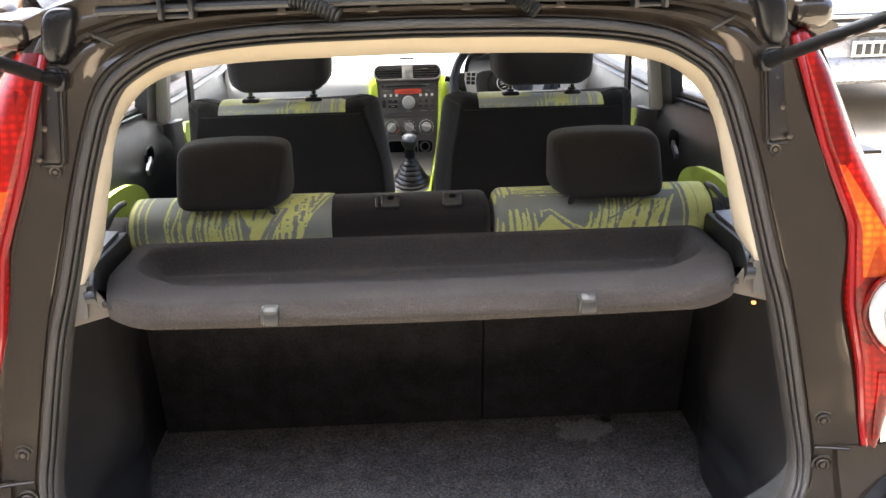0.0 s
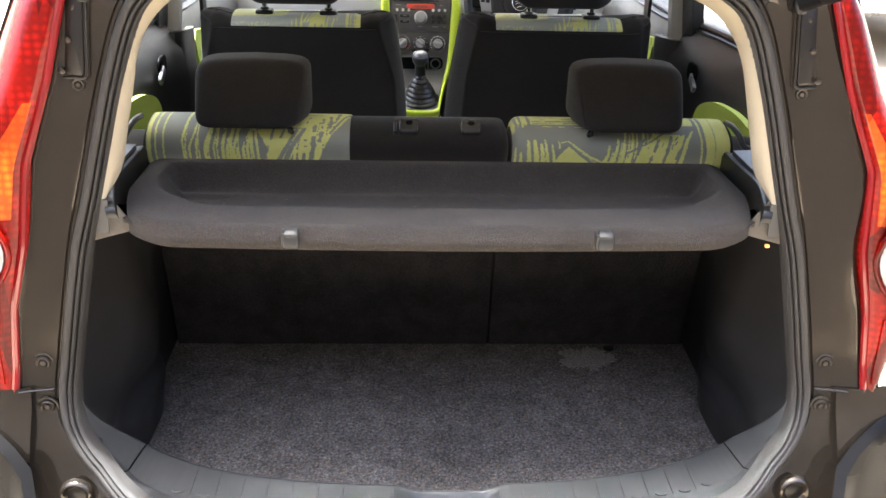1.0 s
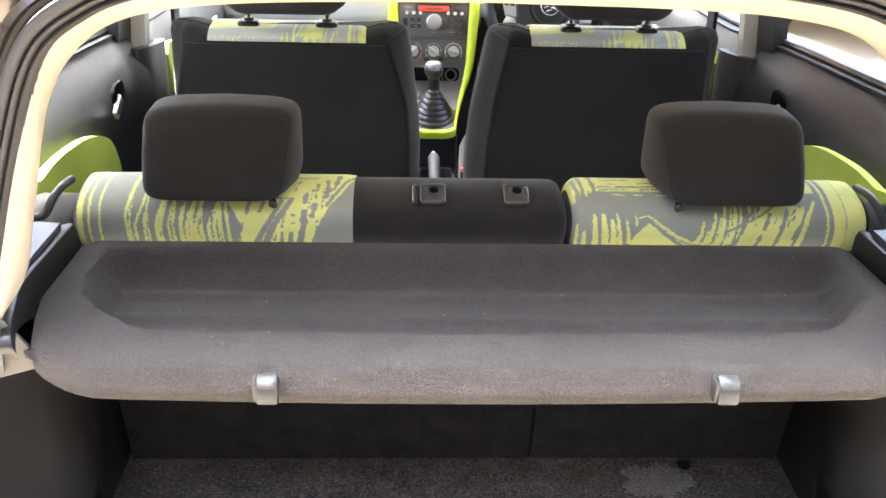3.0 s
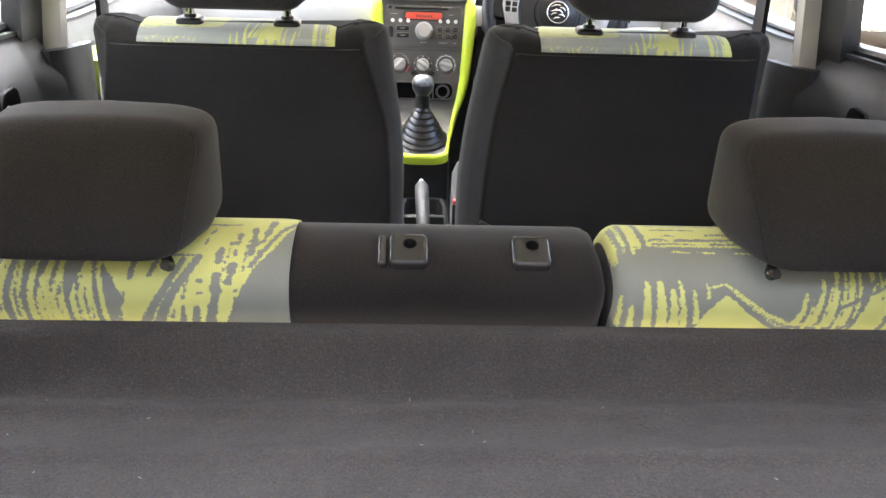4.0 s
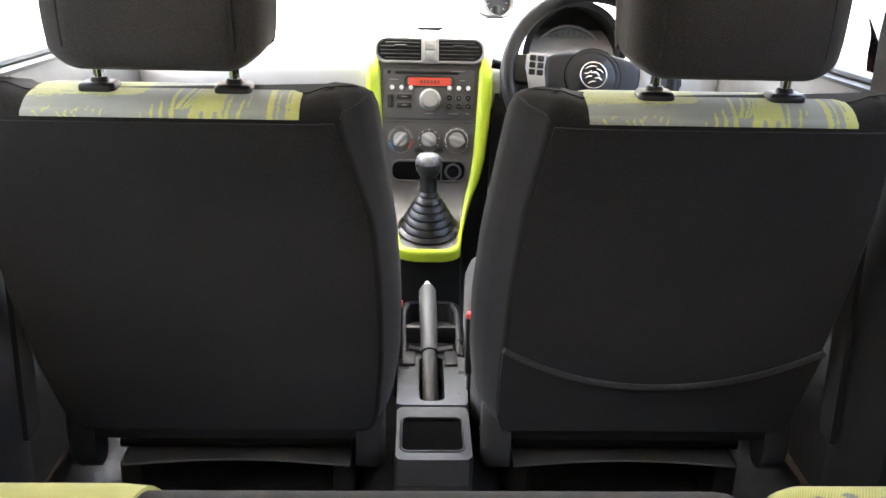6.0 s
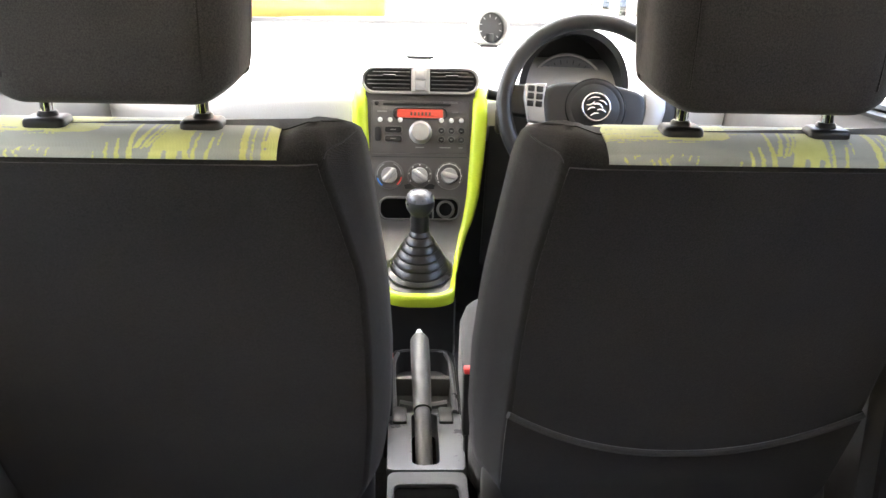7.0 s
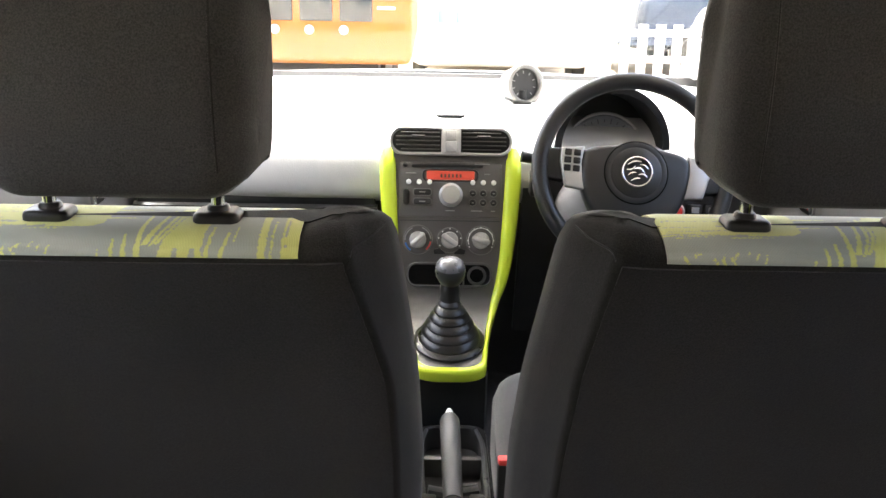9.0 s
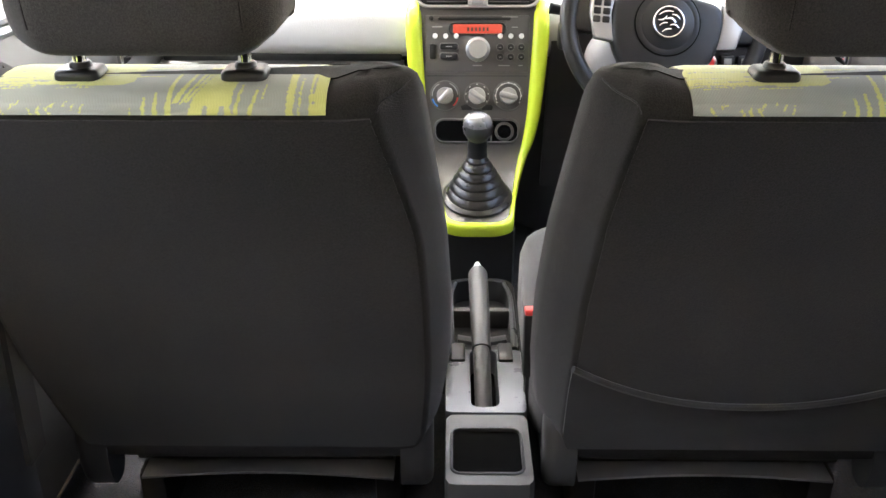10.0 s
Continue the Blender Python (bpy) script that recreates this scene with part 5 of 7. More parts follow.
for s, seat in ((-1, wide), (1, narrow)):
    xs = sorted((s * 0.500, s * 0.58))
    side_prof = [(y + 0.012, 0.64 + (z - 0.64) * 0.93) for y, z in rear_prof]
    part("side_bolster", cushioned(side_prof, lambda f, z, xs=xs: (xs[0] + xs[1]) / 2 + f * (xs[1] - xs[0]) / 2, 0.3, 14, 0.02), M["seat"], seat)
    part("seat_latch", tube(spline([(s * 0.509, 0.520, 1.128), (s * 0.512, 0.492, 1.130), (s * 0.519, 0.474, 1.121), (s * 0.528, 0.466, 1.104), (s * 0.548, 0.464, 1.099)], 16), 0.0052, 10), M["latch"], seat, "grey release latch")
    part("latch_pin", tube([(s * 0.545, 0.464, 1.099), (s * 0.585, 0.470, 1.099)], 0.004, 8), M["chrome"], seat)

# felt on the backs, seen inside the luggage space, with its shade in the colour
for seat, xa, xb in ((wide, -0.50, 0.108), (narrow, 0.114, 0.50)):
    part("back_felt", sheet(lambda u, v, xa=xa, xb=xb: (xa + (xb - xa) * u, interp(0.652 + 0.41 * v, [0.64, 0.75, 0.90, 1.04, 1.07], [0.541, 0.526, 0.501, 0.471, 0.461]), 0.652 + 0.41 * v), 10, 14, 0.004), M["felt"], seat, "grey carpet backing with shade in its colour")


def rear_headrest(xc):
    hr = thing("rear_headrest", "charcoal cloth rear headrest resting low on the backrest", "headrest", (xc, 0.5, 1.12), "rear headrests")
    bend = lambda c, e: math.copysign(abs(c) ** e, c)

    inner = 1 if xc < 0 else -1

    def pad(a, b):                           # rounded box, its pole at the rear face, its inner side slanting away
        p, q = math.cos(b), math.sin(b)
        fx, fz, fy = bend(p, 0.24) * bend(math.cos(a), 0.26), bend(p, 0.24) * bend(math.sin(a), 0.28), bend(q, 0.32)
        low, rear = 0.5 - 0.5 * fz, max(0.0, -fy - 0.1) / 0.9
        z = 1.1785 + 0.0525 * fz - 0.004 * fy * max(0.0, -fz)
        up = 0.5 + 0.5 * fz
        back, front = 0.438 + 0.074 * up ** 1.25, 0.585 - 0.014 * up
        y = (back + front) / 2 + (front - back) / 2 * fy
        w = 0.0970 * (1 - 0.03 * low) if fx * inner < 0 else 0.0925 - (0.004 + 0.018 * low) * rear
        return (xc + w * fx, y, z - 0.006 * fx * fx * max(0.0, fz))
    bm = skin([[pad(2 * math.pi * i / 64, -1.553 + 3.106 * k / 34) for i in range(64)] for k in range(35)], close_u=True, caps=True)
    part("cushion", bm, M["headrest"], hr, sharp=70)
    seam = [Vector(pad(*((0.0 if inner > 0 else math.pi) + inner * (0.72 - 1.44 * k / 16), -0.50))) for k in range(17)]
    part("seam", tube(seam, 0.0010, 6), M["headrest"], hr)
    part("post_clip", tube(spline([(xc + inner * 0.060, 0.470, 1.128), (xc + inner * 0.066, 0.458, 1.124), (xc + inner * 0.064, 0.450, 1.129)], 8), 0.0045, 8), M["socket"], hr, "black plastic post clip")
    for s in (-1, 1):
        part("post", tube([(xc + s * 0.055, 0.525, 1.09), (xc + s * 0.055, 0.525, 1.15)], 0.006, 10), M["chrome"], hr)
    return hr


rear_headrest(-0.311)
rear_headrest(0.321)

# sockets for a middle headrest
for x, tab in ((-0.050, True), (0.056, False)):
    g1 = thing("headrest_socket", "black plastic headrest socket with a post hole", "headrest socket", (x, 0.49, 1.122), "headrest sockets")
    m = pose(x, 0.4945, 1.1158, 20, 0, 0)
    part("collar", prism(pill(0.034, 0.036, 0.006), 0.014, m, 0.0045, 4), M["socket"], g1)
    # black disc on the collar, painted as the dark inside of a hole
    part("post_hole", lathe([(0.0, 0.0), (0.0050, 0.0), (0.0060, 0.0006), (0.0052, 0.0012), (0.0, 0.0009)], 20, m @ pose(0.001, 0.004, 0.0139)), M["void"], g1, "black disc for the dark of a post hole")
    if tab:
        part("release_tab", prism(pill(0.008, 0.034, 0.003), 0.012, m @ pose(-0.0225, 0, 0), 0.003, 3), M["socket"], g1)

# ---- front seats ----
FRONT = [(1.445, 0.56), (1.40, 0.68), (1.365, 0.77), (1.31, 0.93), (1.268, 1.06), (1.250, 1.110), (1.256, 1.122), (1.272, 1.1305), (1.295, 1.134), (1.325, 1.1345), (1.355, 1.127), (1.385, 1.103), (1.43, 1.00), (1.50, 0.80), (1.56, 0.62), (1.55, 0.56)]
front_top = [p for p in spline(FRONT, 160) if p[1] > 1.113 and p[0] < 1.378]
PANEL_W = ([0.55, 0.60, 0.70, 0.86, 0.98, 1.05, 1.112, 1.122, 1.1305, 1.136], [0.215, 0.233, 0.236, 0.235, 0.229, 0.219, 0.209, 0.210, 0.207, 0.198])
SIDE_W = ([0.55, 0.60, 0.70, 0.82, 0.93, 1.03, 1.09, 1.115, 1.128, 1.136], [0.222, 0.262, 0.274, 0.276, 0.270, 0.258, 0.251, 0.247, 0.241, 0.222])
F_REAR = FRONT[:9]
F_FRONT = FRONT[9:15][::-1]


def back_section(z, wide=0.0):
    """Right half of a level cut through a front backrest: (x, y) from the middle of its rear to the middle of its front."""
    y0 = interp(z, [p[1] for p in F_REAR], [p[0] for p in F_REAR])
    y1 = interp(z, [p[1] for p in F_FRONT] + [1.136], [p[0] for p in F_FRONT] + [1.318])
    a, b, d = interp(z, *PANEL_W) + wide * interp(z, [0.6, 0.75, 0.95, 1.1], [0.6, 1.0, 1.0, 0.0]), interp(z, *SIDE_W), max(0.004, y1 - y0)
    r = min(0.010, d * 0.2)
    pts = [(0.0, y0 - 0.003), (a * 0.5, y0 - 0.0025), (0.156, y0 - 0.0018), (0.166, y0 - 0.0016), (a - 2.2 * r, y0 - 0.0008), (a - r, y0), (a - 0.3 * r, y0 + 0.28 * r), (a, y0 + r), (a + (b - a) * 0.45, y0 + 0.26 * d), (a + (b - a) * 0.85, y0 + 0.45 * d), (b, y0 + 0.66 * d), (b - 0.010, y0 + 0.88 * d), (b - 0.030, y0 + d), (b - 0.060, y0 + 0.98 * d), (0.168, y0 + 0.94 * d), (0.156, y0 + 0.90 * d), (b * 0.55, y0 + 0.84 * d), (0.0, y0 + 0.80 * d)]
    return pts


def shoulder(x, z):
    """How far the stuffed black shoulder stands above the printed crest."""
    f = max(0.0, min(1.0, (abs(x) - 0.160) / 0.022))
    return z + 0.009 * f * f * (3 - 2 * f) * max(0.0, min(1.0, (z - 1.085) / 0.045)) * (1 - 0.35 * max(0.0, abs(x) - 0.205) / 0.04)


def front_seat(xc, s, pocket):
    seat = thing("front_seat_unit", "charcoal cloth front seat with a lime-printed shoulder" + (" and a map pocket" if pocket else ""), "front seat", (xc, 1.55, 0.40), "front seats")
    levels = [0.552, 0.560, 0.575, 0.595] + [0.62 + 0.03 * k for k in range(16)] + [1.085, 1.10, 1.108, 1.112, 1.116, 1.12, 1.124, 1.127, 1.130, 1.132, 1.134, 1.1352]
    rows = []
    for z in levels:
        h = back_section(z, 0.0 if pocket else 0.017)
        rows.append([(xc + x, y, shoulder(x, z)) for x, y in h] + [(xc - x, y, shoulder(x, z)) for x, y in h[-2:0:-1]])
    back = part("backrest", skin(rows, close_u=True, caps=True), M["front_seat"], seat, sharp=75)
    # flat rear panel, sewn in
    hp = lambda z: interp(z, *PANEL_W) - 0.009 + (0.0 if pocket else 0.017) * interp(z, [0.6, 0.75, 0.95, 1.1], [0.6, 1.0, 1.0, 0.0])
    rp = [p for p in spline(FRONT[:6], 40) if 0.575 < p[1] < 1.1115]
    part("rear_panel", cover(rp, lambda z: xc - hp(z), lambda z: xc + hp(z), 0, 0.0032, 20, drop=0.9), M["seat_back"], back)
    a, b = (xc - 0.160, xc + 0.156) if s > 0 else (xc - 0.156, xc + 0.160)
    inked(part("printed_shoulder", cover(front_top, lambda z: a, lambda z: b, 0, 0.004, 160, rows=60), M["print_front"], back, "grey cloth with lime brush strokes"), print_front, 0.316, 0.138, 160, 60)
    for e in (-1, 1):                        # mitred seam from the panel's corner over the shoulder
        pts = [(xc + e * back_section(z)[k][0], back_section(z)[k][1], shoulder(back_section(z)[k][0], z)) for z, k in ((1.110, 6), (1.116, 7), (1.121, 8), (1.127, 9))]
        part("shoulder_seam", tube(spline(pts, 10), 0.0009, 6), M["belt"], back)
    if pocket:
        def pk(u, v):
            a2 = 2 * u - 1
            z = 0.575 + (0.755 - 0.072 * (1 - abs(a2) ** 2.2) - 0.575) * v
            p = interp(z, [q[1] for q in FRONT[:6]], [q[0] for q in FRONT[:6]])
            return (xc + a2 * (hp(z) + 0.006), p - 0.006 - 0.010 * math.sin(math.pi * v * 0.8) * (1 - a2 * a2), z)
        pocket_ob = part("map_pocket", sheet(pk, 30, 10, 0.006), M["seat_back"], back)
        edge = [Vector(pk(i / 30, 1.0)) + Vector((0, -0.001, 0)) for i in range(31)]
        part("pocket_edge", tube(edge, 0.0046, 8), M["hem"], pocket_ob, "elastic hem")
    # seat cushion and base
    CUSH = [(1.53, 0.63), (1.56, 0.670), (1.62, 0.692), (1.75, 0.714), (1.86, 0.712), (1.90, 0.67), (1.91, 0.56), (1.85, 0.50), (1.58, 0.48), (1.53, 0.52)]
    part("seat_cushion", cushioned([tuple(p) for p in spline(CUSH, 44, True)], lambda f, z: xc + f * 0.254 - (0.008 if s > 0 else 0.010), 0.3, 26, 0.05), M["cushion"], seat, sharp=70)
    part("side_shield", block((0.03, 0.46, 0.09), 0.012, pose(xc - s * 0.228, 1.72, 0.50)), M["trim"], seat)
    for e in (-1, 1):                        # rounded recliner covers at the foot of the backrest
        cov = [(0.028, 0.004), (0.032, 0.022), (0.026, 0.048), (0.008, 0.060), (-0.014, 0.050), (-0.028, 0.016), (-0.030, -0.030), (-0.018, -0.062), (0.012, -0.064), (0.026, -0.034)]
        m = Matrix(((0, 0, e, xc + e * 0.205), (1, 0, 0, 1.470), (0, 1, 0, 0.555), (0, 0, 0, 1)))
        part("recline_cover", prism([tuple(p) for p in spline(cov, 30, True)], 0.046, m, 0.016, 4), M["trim_mid"] if s > 0 else M["trim"], seat, "rounded plastic recliner cover")
    # added panel; its pale colour stands in for a lit strip of floor
    part("pale_underpanel", sheet(lambda u, v: (xc - 0.19 + 0.38 * u, 1.50 + 0.36 * v, 0.462 + 0.012 * math.sin(math.pi * u)), 12, 8, 0.004), M["pan"], seat, "pale grey panel under the seat")
    part("cross_tube", tube([(xc - 0.19, 1.515, 0.500), (xc + 0.19, 1.515, 0.500)], 0.011, 12), M["steel"], seat)
    for e in (-1, 1):
        part("seat_rail", block((0.04, 0.5, 0.10), 0.008, pose(xc + e * 0.18, 1.76, 0.41)), M["steel"], seat)
    return seat


front_seat(-0.328, -1, False)
front_seat(0.328, 1, True)


def front_headrest(xc):
    hr = thing("front_headrest", "black cloth front headrest on chrome posts", "headrest", (xc, 1.3, 1.14), "front headrests")
    prof = [tuple(p) for p in spline([(1.238, 1.185), (1.232, 1.235), (1.236, 1.30), (1.25, 1.36), (1.272, 1.392), (1.31, 1.40), (1.342, 1.38), (1.352, 1.32), (1.350, 1.25), (1.342, 1.19), (1.325, 1.172), (1.28, 1.167), (1.25, 1.169)], 54, True)]

    def x_of(f, z):
        return xc + f * interp(z, [1.165, 1.18, 1.20, 1.26, 1.33, 1.40], [0.124, 0.130, 0.1325, 0.134, 0.134, 0.122])
    bm = cushioned(prof, x_of, 0.32, 40, 0.036)
    for v in bm.verts:
        v.co.x = xc + (v.co.x - xc) * (1 - 0.10 * max(0, (1.33 - v.co.y) / 0.10))
    part("cushion", bm, M["front_headrest"], hr, sharp=70)
    for s in (-1, 1):
        x = xc + s * 0.079
        part("post", tube([(x, 1.300, 1.10), (x, 1.298, 1.20)], 0.0065, 12), M["chrome"], hr)
        part("post_guide", merged(prism(pill(0.044, 0.036, 0.009), 0.016, pose(x, 1.298, 1.130), 0.006, 4), lathe([(0.011, 0), (0.0105, 0.004), (0.0085, 0.006), (0.0, 0.006)], 20, pose(x, 1.300, 1.145))), M["black"], hr)
        for e in (-1, 1):
            part("seam", tube([(xc + e * 0.094, 1.2335 + 0.01 * ((z - 1.26) / 0.1) ** 2, z) for z in np.linspace(1.195, 1.36, 10)], 0.0012, 6), M["seat_back"], hr) if s > 0 else None
    return hr


front_headrest(-0.328)
front_headrest(0.332)

# ---- centre tunnel: console, handbrake, buckles ----
console = thing("centre_console", "grey plastic tunnel console with cup holders and a rear bin", "console", (0, 1.68, 0.43))


rect = lambda w, l, cx, cy, r: [(cx + x, cy + y) for x, y in pill(w, l, r)]
part("rear_bin", rim(rect(0.122, 0.155, 0, 1.463, 0.012), rect(0.098, 0.094, -0.002, 1.457, 0.012), 0.552, 0.07), M["trim_mid"], console, "grey plastic bin")
loop = lambda k, z: [(x * k + 0.002 * (k - 1), 1.457 + (y - 1.457) * k, z) for x, y in rect(0.096, 0.092, -0.002, 1.457, 0.012)]
# liner blackened to paint the shade inside the bin
part("bin_liner", skin([loop(1.0, 0.549), loop(0.97, 0.53), loop(0.92, 0.490), loop(0.90, 0.487)], close_u=True, caps=True), M["void"], console, "bin lining blackened for the shade inside")
part("bin_edge", tube(loop(1.04, 0.5525), 0.0022, 8, True), M["ledge"], console, "satin rolled edge")
part("brake_surround", rim(rect(0.124, 0.172, 0, 1.626, 0.004), rect(0.043, 0.150, -0.001, 1.632, 0.012), 0.554, 0.06), M["satin"], console, "satin grey brake surround")
# black floors put the shade of brake slot and cup holder into colour
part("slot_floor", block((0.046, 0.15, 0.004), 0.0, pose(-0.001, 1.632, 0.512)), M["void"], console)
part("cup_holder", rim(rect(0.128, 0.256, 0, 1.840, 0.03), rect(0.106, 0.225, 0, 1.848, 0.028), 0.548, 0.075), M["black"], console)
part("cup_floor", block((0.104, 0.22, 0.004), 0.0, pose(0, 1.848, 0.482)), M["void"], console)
part("cup_divider", block((0.108, 0.018, 0.05), 0.006, pose(0, 1.866, 0.516)), M["trim_mid"], console)
part("cup_ramp", sheet(lambda u, v: (-0.043 + 0.084 * u, 1.732 + 0.062 * v, 0.5535 - 0.006 * v - 0.030 * v * v - 0.006 * math.sin(math.pi * u)), 8, 8, -0.006), M["satin"], console, "satin grey slope behind the cup holders")
for e in (-1, 1):                            # satin cheeks beside the lever
    part("side_cheek", tube(spline([(e * 0.052, 1.715, 0.552), (e * 0.0535, 1.78, 0.552), (e * 0.0545, 1.84, 0.551), (e * 0.0540, 1.90, 0.550), (e * 0.046, 1.945, 0.549)], 20), [0.0062 - 0.00012 * k for k in range(20)], 8), M["satin"], console)
for s in (-1, 1):
    part("switch_blank", block((0.024, 0.05, 0.012), 0.003, pose(s * 0.039 - 0.003, 1.700, 0.553)), M["trim"], console)
part("console_base", block((0.118, 0.62, 0.10), 0.01, pose(0, 1.675, 0.455)), M["trim"], console)
part("console_front", sheet(lambda u, v: (-0.062 + 0.124 * u, 1.97 + 0.01 * math.sin(math.pi * u), 0.44 + 0.21 * v), 8, 6, 0.02), M["black"], console)

brake = thing("handbrake", "grey leather-grained handbrake lever with a pale button", "handbrake", (-0.004, 1.56, 0.52))
b0, b1 = Vector((-0.003, 1.545, 0.535)), Vector((-0.008, 1.822, 0.642))
pts = [b0.lerp(b1, f) + Vector((0, 0, 0.014 * math.sin(math.pi * f))) for f in (0, 0.2, 0.36, 0.40, 0.75, 0.97)]
part("lever", tube(pts[:4], [0.013, 0.0135, 0.0135, 0.0125], 14), M["trim_mid"], brake)
part("grip", tube(pts[3:] + [b1], [0.0152, 0.0165, 0.0165, 0.013], 16), M["trim_mid"], brake)
part("grip_collar", tube([b1.lerp(b0, 0.085), b1.lerp(b0, 0.07), b1.lerp(b0, 0.055)], [0.0165, 0.0172, 0.0165], 16), M["trim"], brake)
part("button", tube([b1.lerp(b0, 0.02), b1.lerp(b0, -0.035), b1.lerp(b0, -0.06)], [0.0075, 0.0070, 0.004], 14), M["white_print"], brake, "pale release button")
for x, y, z in ((0.066, 1.600, 0.668), (-0.064, 1.703, 0.640)):
    bk = thing("belt_buckle", "black belt buckle with a red button", "belt buckle", (x, y, 0.55), "belt buckles")
    part("housing", block((0.022, 0.030, 0.10), 0.005, pose(x, y, z - 0.03, -12, 0, 0)), M["black"], bk)
    part("release_button", block((0.020, 0.022, 0.010), 0.003, pose(x, y + 0.006, z + 0.024, -12, 0, 0)), M["red_clip"], bk, "red release button")
    part("stalk", tube([(x, y - 0.01, z - 0.16), (x, y, z - 0.06)], 0.007, 8), M["black"], bk)

# ---- dashboard ----
dash = thing("dashboard", "pale grey plastic dashboard with a grey centre panel and lime surround", "dashboard", (0, 2.4, 0.6))
XC = -0.005
TOP = [(2.245, 0.905), (2.215, 0.925), (2.205, 0.96), (2.21, 1.0), (2.235, 1.04), (2.30, 1.071), (2.42, 1.086), (2.6, 1.093), (2.9, 1.085)]
dash_top = spline(TOP, 40)


def dash_fn(u, v):
    x = -0.66 + 1.32 * u
    p = dash_top[round(v * 39)]
    back = 0.05 * abs(x / 0.66) ** 4
    return (x, p[0] + back * (p[0] < 2.6), p[1] - 0.012 * abs(x / 0.66) ** 3)


part("dash_pad", sheet(dash_fn, 44, 39, 0.02), M["pale"], dash)
part("lid_seam", tube(spline([(XC - 0.105, 2.255, 1.0575), (XC - 0.098, 2.32, 1.0765), (XC - 0.086, 2.45, 1.0895), (XC + 0.086, 2.45, 1.0895), (XC + 0.098, 2.32, 1.0765), (XC + 0.105, 2.255, 1.0575)], 60), 0.0020, 6), M["trim_mid"], dash, "dark lid seam")
part("dash_step", tube(spline([(XC - 0.36, 2.50, 1.0895), (XC - 0.22, 2.495, 1.0915), (XC - 0.13, 2.47, 1.0915), (XC - 0.09, 2.452, 1.0905)], 30), [0.0015 + 0.0001 * k for k in range(30)], 6), M["pale"], dash)
# black wedge on the lid, its colour giving the slot's shade
part("lid_slot", prism([(-0.030, 0.004), (0.030, 0.004), (0.022, -0.005), (-0.022, -0.005)], 0.006, pose(XC, 2.296, 1.068, 20, 0, 0), 0.001), M["void"], dash, "dark finger slot")
part("glovebox", sheet(lambda u, v: (-0.64 + 0.49 * u, 2.235 + 0.05 * v, 0.90 - 0.32 * v), 10, 10, 0.02), M["trim"], dash, "dark grey glovebox")
# solid black block painting the shade of the gap below the dash pad
part("gap_shade_block", block((0.48, 0.03, 0.02), 0.005, pose(-0.395, 2.245, 0.905)), M["black"], dash)
part("driver_lower", sheet(lambda u, v: (0.14 + 0.50 * u, 2.225 + 0.08 * v, 0.95 - 0.34 * v), 10, 10, 0.02), M["trim"], dash, "dark grey knee panel")
part("footwell_back", sheet(lambda u, v: (-0.66 + 1.32 * u, 2.40 + 0.2 * v, 0.90 - 0.55 * v), 6, 6, 0.02), M["trim"], dash)

# curve that the centre panel follows, from the vents down over the gear lever's plinth
STACK = [(2.235, 1.075), (2.222, 1.05), (2.190, 0.95), (2.157, 0.849), (2.133, 0.775), (2.115, 0.735), (2.075, 0.704), (2.02, 0.684), (1.965, 0.668), (1.935, 0.657)]
stack_pts = spline(STACK, 90)
OUT_W = ([0, 0.10, 0.22, 0.38, 0.54, 0.66, 0.78, 0.88, 0.95, 1.0], [0.128, 0.136, 0.139, 0.124, 0.100, 0.084, 0.073, 0.068, 0.066, 0.064])
IN_W = ([0, 0.10, 0.22, 0.38, 0.54, 0.66, 0.78, 0.85, 0.88, 0.895, 0.905], [0.112, 0.111, 0.106, 0.097, 0.082, 0.072, 0.064, 0.056, 0.047, 0.030, 0.0])


def stack_at(f):
    i = f * 89
    j = min(int(i), 88)
    return stack_pts[j] + (stack_pts[j + 1] - stack_pts[j]) * (i - j)


def stack_n(f):
    a, b = stack_at(max(0, f - 0.01)), stack_at(min(1, f + 0.01))
    t = (b - a) / np.linalg.norm(b - a)
    return np.array((t[1], -t[0]))           # out of the panel, to the rear and up


def on_stack(x, f, lift=0.0):
    p = stack_at(f) + stack_n(f) * lift
    return Vector((XC + x, p[0], p[1]))


F_OF_Z = lambda z: float(np.interp(-z, [-p[1] for p in stack_pts], np.linspace(0, 1, 90)))
PF0 = F_OF_Z(1.016)
panel_fn = lambda u, v: on_stack((2 * u - 1) * (interp(PF0 + (0.94 - PF0) * v, *IN_W) + 0.004), PF0 + (0.94 - PF0) * v)
part("centre_panel", sheet(panel_fn, 20, 80, -0.02), M["panel"], dash, "dark grey centre panel")

# lime surround: two side strips and the lower bar, one bent loop
F_TOP = F_OF_Z(1.024)


def lime_edge(side, f_side, f_low, width, x_low):
    """One half of an edge of the surround: down the side, round the corner, to the middle."""
    pts = [(interp(f, *width), f) for f in np.linspace(F_TOP, f_side, 44)]
    x0 = pts[-1][0]
    for a in np.linspace(0, math.pi / 2, 13)[1:]:
        pts.append((x_low + (x0 - x_low) * math.cos(a), f_side + (f_low - f_side) * math.sin(a)))
    pts += [(x_low * (1 - k / 6), f_low) for k in range(1, 7)]
    return [(side * x, f) for x, f in pts]


def lime_loop(f_side, f_low, width, x_low):
    right = lime_edge(1, f_side, f_low, width, x_low)
    return [(-x, f) for x, f in right] + right[-2::-1]


